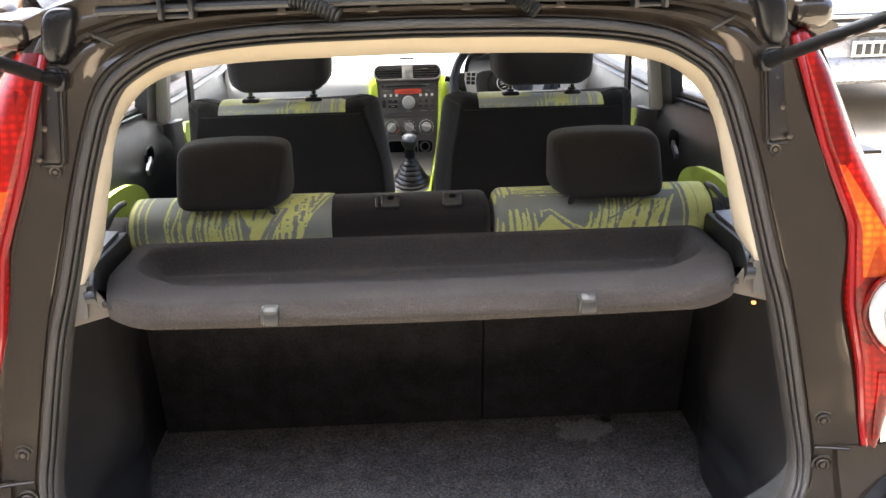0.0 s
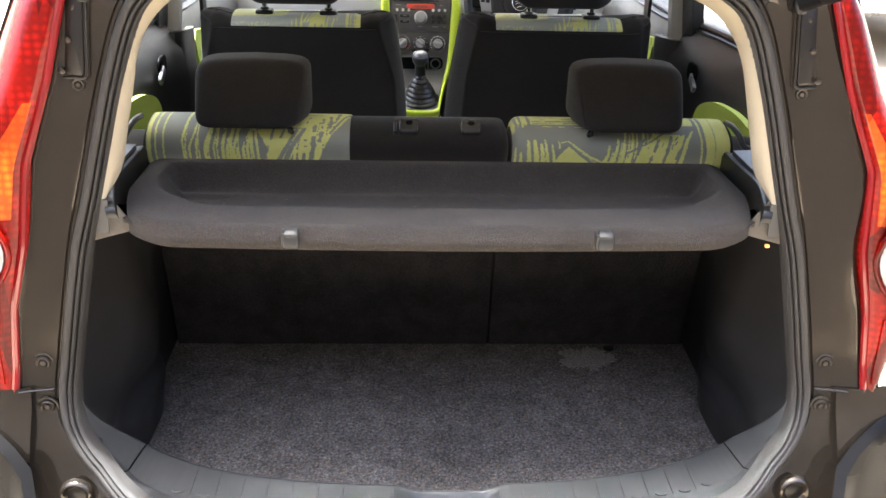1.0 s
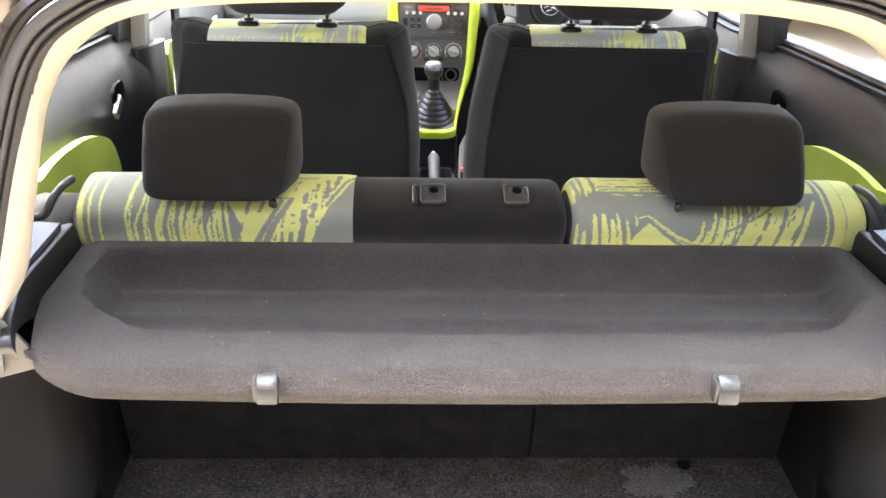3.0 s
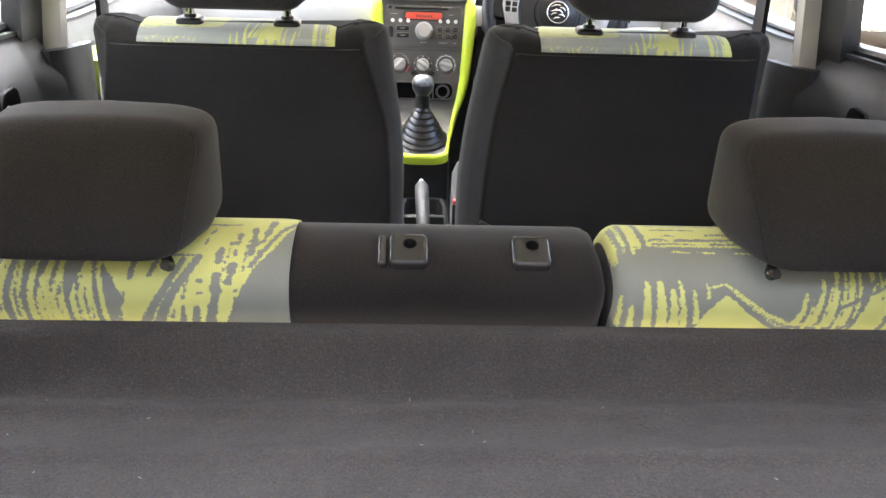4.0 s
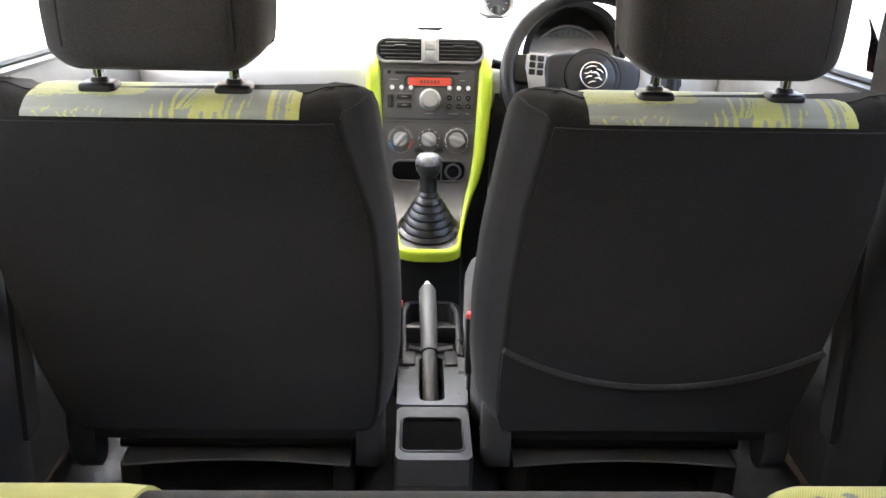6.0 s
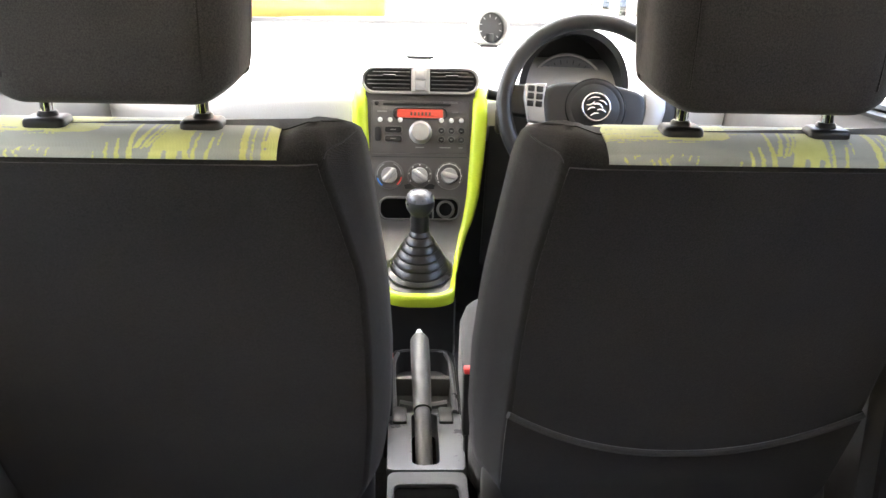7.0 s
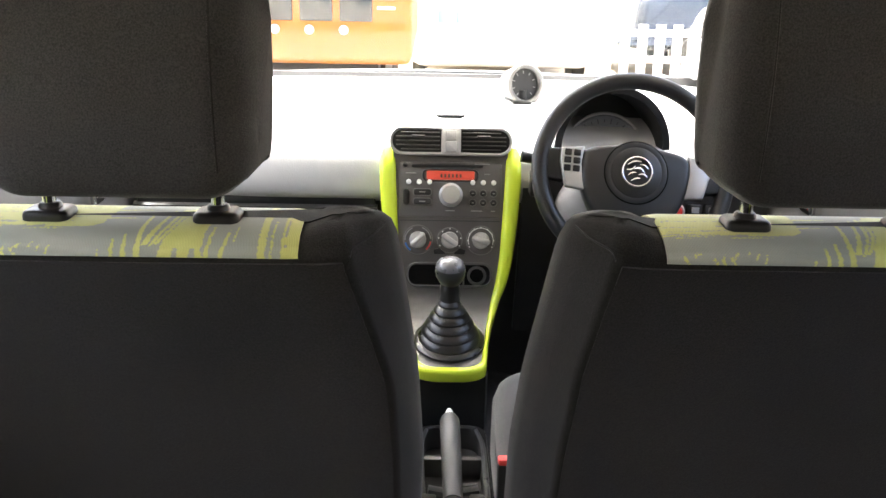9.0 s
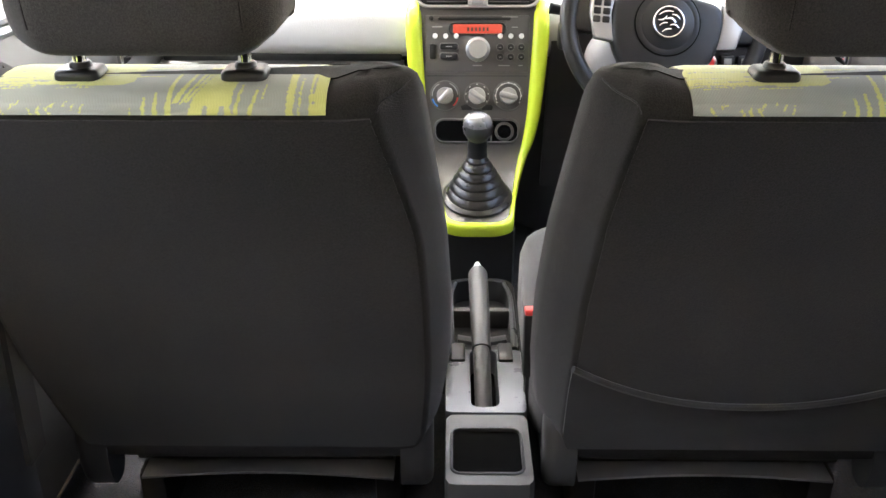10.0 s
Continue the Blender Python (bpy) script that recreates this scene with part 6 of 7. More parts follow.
IN_EDGE = ([0, 0.10, 0.22, 0.38, 0.54, 0.66, 0.78, 0.86], [0.112, 0.111, 0.106, 0.097, 0.082, 0.072, 0.064, 0.057])
lime_out, lime_in = lime_loop(0.880, 0.975, OUT_W, 0.020), lime_loop(0.840, 0.907, IN_EDGE, 0.020)
rows = []
for g, lift in ((0.0, -0.014), (0.0, 0.004), (0.12, 0.0095), (0.3, 0.0115), (0.55, 0.0118), (0.8, 0.0095), (0.95, 0.005), (1.0, -0.004)):
    row = []
    for k, ((xo, fo), (xi, fi)) in enumerate(zip(lime_out, lime_in)):
        end = min(k, len(lime_out) - 1 - k)
        row.append(on_stack(xo + (xi - xo) * g, fo + (fi - fo) * g, lift if end > 1 else lift - 0.009 * (2 - end)))
    rows.append(row)
part("lime_surround", skin(rows), M["lime"], dash, "glossy lime green surround", 60)



def on_panel(x, z, lift=0.0, spin=0.0):
    """A pose on the centre panel: local x right, y up the panel, z out of it."""
    f = F_OF_Z(z)
    p, n = stack_at(f), stack_n(f)
    out = Vector((0, n[0], n[1]))
    right = Vector((1, 0, 0))
    up = out.cross(right)
    m = Matrix(((right.x, up.x, out.x, XC + x), (right.y, up.y, out.y, p[0]), (right.z, up.z, out.z, p[1]), (0, 0, 0, 1)))
    return m @ pose(0, 0, lift, 0, 0, spin)


# air vents
vents = thing("centre_vents", "pair of slatted centre air vents in a dark oval surround", "air vent", (XC, 2.215, 1.01))
vm = on_panel(0, 1.034, 0.004)
part("vent_rim", tube([vm @ Vector((x, y, 0.006)) for x, y in pill(0.236, 0.050, 0.024, 8)], 0.0034, 8, True), M["silver"], vents, "silver-grey oval rim")
part("vent_housing", prism(pill(0.240, 0.054, 0.026), 0.05, vm @ pose(0, 0, -0.047), 0.0), M["pale"], vents)
part("vent_back", prism(pill(0.232, 0.046, 0.022), 0.004, vm, 0.0), M["black"], vents, "black vent throat")
for side in (-1, 1):
    for k in range(5):
        y = -0.0165 + 0.00825 * k
        w = 0.086 if abs(y) < 0.012 else 0.076
        part("slat", block((w, 0.0016, 0.010), 0.0005, vm @ pose(side * (0.020 + w / 2 + 0.002), y, 0.007, 18, 0, 0)), M["trim_mid"], vents)
    part("vent_thumb", block((0.026, 0.0045, 0.012), 0.0012, vm @ pose(side * 0.064, 0.0085, 0.012, 18, 0, 0)), M["trim"], vents)
part("vent_divider", prism(pill(0.038, 0.049, 0.003), 0.012, vm, 0.0015), M["silver"], vents, "silver divider with switches")
for y in (0.0105, -0.0115):
    part("divider_button", prism(pill(0.022, 0.020, 0.002), 0.003, vm @ pose(0, y, 0.0115), 0.001), M["grey_print"] if y < 0 else M["silver"], vents)

# radio
radio = thing("car_radio", "grey built-in car radio with a red display and silver knob", "car radio", (XC, 2.18, 0.89))
part("fascia", prism(pill(0.200, 0.108, 0.004), 0.003, on_panel(0, 0.944, -0.001), 0.0015), M["panel"], radio)
rk = on_panel(0.001, 0.934, 0.002)
part("volume_knob", lathe([(0.0235, 0), (0.0235, 0.004), (0.021, 0.006), (0.0195, 0.016), (0.0175, 0.019), (0.0, 0.0195)], 40, rk), M["silver"], radio, "silver volume knob")
part("display", prism(pill(0.094, 0.017, 0.003), 0.002, on_panel(0, 0.971, 0.0018), 0.0006), M["lcd"], radio, "red lit display")
part("display_rim", tube([on_panel(0, 0.971, 0.003) @ Vector((x, y, 0)) for x, y in pill(0.108, 0.021, 0.009, 6)], 0.0018, 8, True), M["panel_dark"], radio)
for i in range(6):
    part("display_digit", block((0.004, 0.007, 0.0006), 0.0, on_panel(-0.018 + 0.0075 * i, 0.970, 0.004)), M["panel_dark"], radio)
part("disc_slot", prism(pill(0.140, 0.006, 0.0028), 0.002, on_panel(-0.006, 0.989, 0.0015), 0.0006), M["black"], radio)
part("eject_button", lathe([(0.0045, 0), (0.0045, 0.003), (0.003, 0.004), (0, 0.004)], 18, on_panel(-0.089, 0.990, 0.0015)), M["black"], radio)
for s in (-1, 1):
    for i in range(3):
        x = s * (0.044 + 0.0205 * i) if s < 0 else 0.044 + 0.0205 * i
        part("preset_button", lathe([(0.0050, 0), (0.0050, 0.003), (0.0040, 0.0040), (0, 0.0040)], 18, on_panel(x + (0.003 if s < 0 else 0), 0.958, 0.0018)), M["white_print"], radio, "round white button")
for i in range(3):
    for j in range(2):
        part("number_button", lathe([(0.0062, 0), (0.0062, 0.003), (0.005, 0.004), (0, 0.004)], 18, on_panel(0.044 + 0.0205 * i, 0.938 - 0.0175 * j, 0.0018)), M["black"], radio)
        part("button_edge", tube([on_panel(0.044 + 0.0205 * i, 0.938 - 0.0175 * j, 0.0026) @ Vector((0.0070 * math.cos(q), 0.0070 * math.sin(q), 0)) for q in np.linspace(0, 2 * math.pi, 21)[:-1]], 0.0006, 5, True), M["rim"], radio)
        part("button_mark", block((0.0045, 0.0014, 0.0004), 0, on_panel(0.044 + 0.0205 * i, 0.9375 - 0.0175 * j, 0.0060)), M["grey_print"], radio)
for j, nm in enumerate(("band_button", "source_button")):
    part(nm, prism(pill(0.034, 0.012, 0.004), 0.004, on_panel(-0.055, 0.939 - 0.0175 * j, 0.0018), 0.0015), M["black"], radio)
    part("button_edge", tube([on_panel(-0.055, 0.939 - 0.0175 * j, 0.0032) @ Vector((x, y, 0)) for x, y in pill(0.036, 0.0136, 0.0048, 5)], 0.0007, 5, True), M["rim"], radio)
    part("button_mark", block((0.012, 0.0016, 0.0004), 0, on_panel(-0.055, 0.939 - 0.0175 * j, 0.0060)), M["grey_print"], radio)
part("rocker_button", prism(pill(0.013, 0.030, 0.005), 0.004, on_panel(-0.0865, 0.930, 0.0018), 0.0015), M["black"], radio)
for x, z, w in ((0.062, 0.9925, 0.030), (-0.058, 0.9905, 0.012), (-0.078, 0.9745, 0.020), (0.072, 0.974, 0.012), (0.052, 0.905, 0.022), (0.0, 0.905, 0.018), (0.084, 0.905, 0.008)):
    part("lettering_bar", block((w, 0.0016, 0.0004), 0, on_panel(x, z, 0.0022)), M["grey_print"], radio)
part("panel_joint", block((0.196, 0.0016, 0.001), 0, on_panel(0, 0.886, 0.0005)), M["panel_dark"], radio)

# heater controls
heater = thing("heater_controls", "three silver rotary heater knobs with printed scales", "heater controls", (XC, 2.15, 0.82))
for x, r, turn in ((-0.0625, 0.0295, 45), (0.0, 0.0255, -35), (0.061, 0.0290, -15)):
    hm = on_panel(x, 0.850, 0.0005)
    dial = part("dial_ring", lathe([(r, 0), (r, 0.002), (r - 0.002, 0.003), (r - 0.005, 0.003), (0.0, 0.003)], 36, hm), M["panel"], heater)
    part("dial_edge", tube([hm @ Vector(((r - 0.001) * math.cos(q), (r - 0.001) * math.sin(q), 0.0024)) for q in np.linspace(0, 2 * math.pi, 37)[:-1]], 0.0008, 6, True), M["rim"], dial, "thin pale ring")
    part("knob", merged(lathe([(0.0165, 0.002), (0.0165, 0.010), (0.0145, 0.013), (0, 0.013)], 30, hm), block((0.036, 0.011, 0.013), 0.004, hm @ pose(0, 0, 0.0135, 0, 0, turn))), M["silver"], dial, "silver rotary knob")
    if x > 0.05:
        part("scale_arc", tube([hm @ Vector(((r - 0.0045) * math.cos(radians(90 - q)), (r - 0.0045) * math.sin(radians(90 - q)), 0.0032)) for q in range(-110, 111, 10)], 0.0007, 5), M["white_print"], dial)
    if x < -0.05:
        for q0, q1, mm in ((-146, -98, "blue_print"), (-92, -20, "grey_print"), (20, 92, "grey_print"), (98, 146, "red_print")):
            part("scale_arc", tube([hm @ Vector(((r - 0.0045) * math.cos(radians(90 - q)), (r - 0.0045) * math.sin(radians(90 - q)), 0.0032)) for q in range(q0, q1, 6)], 0.0017 if mm in ("blue_print", "red_print") else 0.0009, 5), M[mm], dial)
    for a in range(-120, 121, 30 if x else 40):
        t = radians(90 - a)
        col = M["white_print"]
        if x < -0.05:
            continue
        part("scale_mark", block((0.0075 if x < -0.05 else 0.0032, 0.0016, 0.0006), 0, hm @ pose((r - 0.0035) * math.cos(t), (r - 0.0035) * math.sin(t), 0.0033, 0, 0, 90 - a + 90)), col, dial)
for s in (-1, 1):
    part("heater_button", prism([(-0.012, -0.006), (0.010, -0.006), (0.012, 0.003), (-0.006, 0.008)] if s > 0 else [(0.012, -0.006), (-0.010, -0.006), (-0.012, 0.003), (0.006, 0.008)], 0.003, on_panel(s * 0.020, 0.829, 0.0005), 0.001), M["black"], heater)

# open pocket with a socket
pocket = thing("dash_pocket", "dark open pocket with a round power socket", "dash pocket", (XC, 2.12, 0.76))
pm = on_panel(0, 0.785, 0.0005)
part("pocket_rim", tube([pm @ Vector((x, y, 0.002)) for x, y in pill(0.164, 0.044, 0.018, 8)], 0.0026, 8, True), M["trim_mid"], pocket)
# black sheet on the panel in place of the pocket's shaded inside
part("pocket_shade", prism(pill(0.160, 0.040, 0.016), 0.0012, pm @ pose(0, 0, 0.002), 0.0), M["void"], pocket)
part("socket", lathe([(0.019, 0), (0.019, 0.003), (0.014, 0.004), (0.013, 0.0015), (0, 0.0015)], 28, on_panel(0.054, 0.784, 0.001)), M["trim"], pocket, "round power socket")
part("pocket_divider", block((0.004, 0.040, 0.004), 0.001, on_panel(0.028, 0.785, 0.002)), M["trim_mid"], pocket)

# gear lever with its ribbed gaiter
gear = thing("gear_lever", "black gear lever with a glossy ball knob and ribbed rubber gaiter", "gear lever", (XC, 2.02, 0.68))
f_g = float(np.interp(-2.035, [-p[0] for p in stack_pts], np.linspace(0, 1, 90)))
gp = on_stack(0, f_g)
lean = Vector((-0.002, -0.020, 0.150))
rings = [(0.066, 0.0), (0.0665, 0.004), (0.060, 0.009)]
for i in range(6):                           # overlapping skirts, each turned out at its lower edge
    r, h = 0.0575 - 0.0062 * i - 0.00025 * i * i, 0.009 + 0.0138 * i
    rings += [(r - 0.006, h + 0.0005), (r, h), (r + 0.0012, h + 0.0022), (r - 0.0010, h + 0.0060), (r - 0.0075, h + 0.0118)]
rings += [(0.0150, 0.092), (0.014, 0.102)]
rows = []
for r, h in rings:
    c = gp + lean * (h / 0.150)
    rows.append([c + Vector((r * math.cos(2 * math.pi * j / 36), r * 1.0 * math.sin(2 * math.pi * j / 36) * 0.95, r * math.sin(2 * math.pi * j / 36) * 0.25 * (1 - h / 0.15))) for j in range(36)])
part("gaiter", skin(rows, close_u=True, caps=True), M["gaiter"], gear, "ribbed black rubber gaiter", 50)
k0 = gp + lean * 0.64
kp = [(0.0, -0.004), (0.0125, -0.004), (0.0130, 0.006), (0.0120, 0.014), (0.0135, 0.022), (0.0190, 0.029), (0.0245, 0.039), (0.0262, 0.049), (0.0258, 0.056)]
cap = [(0.0258, 0.056), (0.0240, 0.0625), (0.0195, 0.0685), (0.011, 0.0725), (0.0, 0.0740)]
km = Matrix.Translation(k0) @ pose(0, 0, 0, 8, 0, 0)
ball = part("knob", lathe([(r * 1.06, h * 1.06) for r, h in kp + [(0.0, 0.057)]], 36, km), M["knob"], gear, "glossy black ball knob")
# top of the ball in paler grey, its highlight put into colour
part("knob_highlight", lathe([(r * 1.06, h * 1.06) for r, h in cap], 36, km), M["knob_highlight"], ball, "grey top carrying the ball's highlight")
part("lever_collar", tube([k0 - lean * 0.04, k0 + lean * 0.02, k0 + lean * 0.10, k0 + lean * 0.18], [0.0190, 0.0178, 0.0185, 0.0165], 20), M["gaiter"], gear)

# ---- steering wheel and instruments ----
WC = Vector((0.322, 2.060, 1.015))
wm = Matrix.Translation(WC) @ pose(0, 0, 0, 90 - 25, 0, 0) @ pose(0, 0, 0, 0, 0, -5)
hm_w = wm @ pose(0, -0.007, 0)      # local z points to the driver
wheel = thing("steering_wheel", "black leather steering wheel with silver spoke inserts", "steering wheel", WC)
part("wheel_rim", tube([wm @ Vector((0.170 * math.cos(a), 0.170 * math.sin(a), 0)) for a in np.linspace(0, 2 * math.pi, 73)[:-1]], 0.0155, 14, True), M["wheel"], wheel)
hub_out = [tuple(p) for p in spline([(-0.090, 0.036), (-0.048, 0.048), (0, 0.051), (0.048, 0.048), (0.090, 0.036), (0.098, 0.0), (0.088, -0.05), (0.055, -0.094), (0, -0.108), (-0.055, -0.094), (-0.088, -0.05), (-0.098, 0.0)], 60, True)]
part("airbag_cover", prism(hub_out, 0.030, hm_w @ pose(0, 0, -0.004), 0.012, 4), M["wheel"], wheel, "black airbag cover")
part("hub_groove", tube([hm_w @ Vector((0.0565 * math.cos(a), 0.0565 * math.sin(a), 0.0262)) for a in np.linspace(0, 2 * math.pi, 49)[:-1]], 0.0014, 6, True), M["void"], wheel)
part("hub_ring", lathe([(0.056, 0.0), (0.056, 0.0035), (0.053, 0.005), (0.046, 0.0042), (0.044, 0.0055), (0.0, 0.0065)], 48, hm_w @ pose(0, 0, 0.0235)), M["wheel"], wheel)
badge = part("badge", lathe([(0.0275, 0), (0.0275, 0.003), (0.0255, 0.004), (0.0245, 0.0025), (0, 0.0025)], 36, hm_w @ pose(0, 0, 0.033)), M["black"], wheel)
part("badge_ring", tube([hm_w @ Vector((0.0262 * math.cos(a), 0.0262 * math.sin(a), 0.0365)) for a in np.linspace(0, 2 * math.pi, 41)[:-1]], 0.0017, 8, True), M["chrome"], badge, "plain chrome ring")
for (x0, y0), (x1, y1), bow, w in (((-0.018, 0.011), (0.006, 0.018), 0.003, 0.0022), ((-0.019, 0.002), (-0.004, 0.010), -0.003, 0.0020), ((0.004, 0.013), (0.019, 0.006), 0.002, 0.0020), ((-0.006, 0.004), (0.012, -0.001), 0.004, 0.0028), ((-0.016, -0.008), (-0.002, -0.002), 0.002, 0.0018), ((0.002, -0.006), (0.018, -0.009), 0.003, 0.0022), ((-0.010, -0.018), (0.006, -0.012), 0.002, 0.0020)):
    a, b = Vector((x0, y0, 0.0362)), Vector((x1, y1, 0.0362))
    side = Vector((y0 - y1, x1 - x0, 0)).normalized()
    part("badge_stroke", tube([hm_w @ (a.lerp(b, t / 9) + side * bow * math.sin(math.pi * t / 9)) for t in range(10)], [w * (0.35 + 0.65 * math.sin(math.pi * (t + 0.5) / 10)) for t in range(10)], 6), M["chrome"], badge, "plain chrome stroke")
for s in (-1, 1):
    part("spoke", prism([(s * x, y) for x, y in ((0.07, -0.035), (0.158, -0.028), (0.166, 0.012), (0.155, 0.030), (0.07, 0.032))][::s], 0.020, wm @ pose(0, 0, -0.012), 0.006, 3), M["wheel"], wheel)
    ins = part("spoke_insert", prism([(s * x, y) for x, y in ((0.088, -0.046), (0.124, -0.042), (0.136, 0.004), (0.135, 0.028), (0.094, 0.034), (0.097, 0.0))][::s], 0.012, wm @ pose(0, 0, 0.009), 0.004, 3), M["silver"], wheel, "silver spoke insert")
    if s < 0:
        for i in range(2):
            for j in range(3):
                part("wheel_button", block((0.0130, 0.0115, 0.005), 0.002, wm @ pose(-0.1065 - 0.0165 * i, 0.020 - 0.0145 * j, 0.0220)), M["black"], ins)
part("lower_spoke", prism([(-0.035, -0.08), (0.035, -0.08), (0.045, -0.165), (-0.045, -0.165)], 0.018, wm @ pose(0, 0, -0.014), 0.005), M["wheel"], wheel)
part("column", tube([wm @ Vector((0, 0, -0.01)), wm @ Vector((0, -0.02, -0.16))], [0.045, 0.06], 20), M["black"], wheel)
for s in (-1, 1):
    stalk = [wm @ Vector((s * 0.05, 0.01, -0.06)), wm @ Vector((s * 0.15, 0.016, -0.055)), wm @ Vector((s * 0.20, 0.020, -0.05))]
    part("stalk", tube(stalk, [0.008, 0.008, 0.011], 12), M["black"], wheel)
shroud = lambda u, v: wm @ Vector((math.cos(2 * math.pi * u) * (0.086 + 0.030 * v), -0.020 - 0.020 * v + math.sin(2 * math.pi * u) * (0.062 + 0.020 * v), -0.030 - 0.125 * v))
part("column_shroud", skin([[shroud(i / 32, v) for i in range(32)] for v in (0.0, 0.06, 0.3, 0.65, 1.0)], close_u=True, caps=True), M["pan"], wheel, "grey column shroud")
part("hazard_switch", lathe([(0.017, 0), (0.017, 0.004), (0.014, 0.006), (0.0125, 0.005), (0, 0.005)], 24, Matrix.Translation((0.447, 2.196, 0.905)) @ pose(0, 0, 0, 80, 0, 0)), M["bezel"], dash, "round silver switch ring")
part("hazard_button", lathe([(0.0120, 0), (0.0110, 0.004), (0, 0.005)], 24, Matrix.Translation((0.447, 2.192, 0.905)) @ pose(0, 0, 0, 80, 0, 0)), M["red_clip"], dash, "red switch button")
for i in range(2):
    sw = part("switch", block((0.028, 0.012, 0.028), 0.003, pose(0.487 + 0.034 * i, 2.205, 0.903, -10, 0, 0)), M["panel_dark"], dash)
    part("switch_mark", block((0.015, 0.002, 0.012), 0.0005, pose(0.487 + 0.034 * i, 2.199, 0.907, -10, 0, 0)), M["grey_print"], sw)
part("door_mirror_stub", block((0.02, 0.03, 0.05), 0.006, pose(0.16, 2.19, 0.96)), M["black"], dash)

cluster = thing("instrument_cluster", "dark hooded instrument cluster with a pale dial", "instrument cluster", (0.305, 2.3, 1.03))
hood = lambda u, v: (0.308 + (0.113 - 0.01 * v) * math.cos(math.pi * (1 - u)) * 1.0, 2.19 + 0.15 * v, 1.03 + (0.122 - 0.02 * v) * math.sin(math.pi * u))
part("hood", sheet(hood, 36, 8, 0.014), M["black"], cluster)
cm = Matrix.Translation((0.306, 2.262, 1.004)) @ pose(0, 0, 0, 78, 0, 0)
part("binnacle_floor", block((0.235, 0.11, 0.10), 0.012, pose(0.300, 2.245, 0.945)), M["black"], cluster)
part("dial_hood_wall", lathe([(0.11, 0), (0.11, 0.004), (0, 0.004)], 40, Matrix.Translation((0.307, 2.31, 1.035)) @ pose(0, 0, 0, 75, 0, 0)), M["panel_dark"], cluster)
dial_m = grained("grey_dial_face", (0.17, 0.18, 0.195), 0.4, 0.03)
part("dial_rim", tube([cm @ Vector((0.083 * math.cos(a), 0.083 * math.sin(a), 0.004)) for a in np.linspace(0, 2 * math.pi, 49)[:-1]], 0.003, 8, True), M["bezel"], cluster, "silver dial rim")
dialp = part("dial", lathe([(0.082, -0.004), (0.082, 0.002), (0.078, 0.004), (0.076, 0.001), (0, 0.001)], 48, cm), dial_m, cluster, "grey speedometer face")
part("dial_centre", lathe([(0.050, 0.001), (0.049, 0.003), (0, 0.003)], 40, cm), M["rim"], dialp, "paler grey dial centre")
part("dial_inner_ring", tube([cm @ Vector((0.0505 * math.cos(a), 0.0505 * math.sin(a), 0.003)) for a in np.linspace(0, 2 * math.pi, 41)[:-1]], 0.0012, 6, True), M["panel_dark"], dialp)
for i in range(11):                          # figures on the inner scale
    a = radians(205 - 230 * i / 10)
    part("figure_bar", block((0.0065, 0.0085, 0.0005), 0.0, cm @ pose(0.0405 * math.cos(a), 0.0405 * math.sin(a), 0.0034, 0, 0, 0)), M["panel_dark"], dialp)
part("warning_light", lathe([(0.004, 0), (0.004, 0.002), (0, 0.002)], 12, cm @ pose(-0.088, -0.005, 0.006)), M["red_clip"], cluster, "small red warning light")
for i in range(23):
    a = radians(215 - 250 * i / 22)
    part("dial_mark", block((0.010 if i % 2 == 0 else 0.006, 0.0014, 0.0006), 0, cm @ pose(0.068 * math.cos(a), 0.068 * math.sin(a), 0.0018, 0, 0, math.degrees(a))), M["panel_dark"], dialp)
part("needle", block((0.06, 0.002, 0.002), 0.0005, cm @ pose(-0.022, -0.018, 0.005, 0, 0, 40)), M["red_print"], dialp)

rev = thing("rev_counter", "small pod gauge with a silver rim standing on the dashboard", "gauge", (0.155, 2.43, 1.085))
rm = Matrix.Translation((0.155, 2.42, 1.122)) @ pose(0, 0, 0, 80, 0, 24)
part("pod", lathe([(0.020, -0.06), (0.036, -0.045), (0.0415, -0.01), (0.0415, 0.006), (0.036, 0.006), (0.0345, -0.004), (0, -0.004)], 40, rm), M["rim"], rev)
part("bezel", tube([rm @ Vector((0.0395 * math.cos(a), 0.0395 * math.sin(a), 0.006)) for a in np.linspace(0, 2 * math.pi, 41)[:-1]], 0.0058, 10, True), M["rim"], rev, "silver bezel")
face = part("face", lathe([(0.035, -0.003), (0.034, -0.001), (0, -0.001)], 36, rm), M["panel_dark"], rev)
for i in range(9):
    a = radians(230 - 280 * i / 8)
    part("face_mark", block((0.006, 0.0018, 0.0005), 0, rm @ pose(0.026 * math.cos(a), 0.026 * math.sin(a), -0.0006, 0, 0, math.degrees(a))), M["grey_print"], face)
part("foot", merged(lathe([(0.026, 0), (0.024, 0.006), (0.014, 0.012), (0.012, 0.03)], 24, pose(0.150, 2.425, 1.080)), block((0.040, 0.030, 0.016), 0.004, pose(0.150, 2.402, 1.082))), M["black"], rev, "black plastic foot")

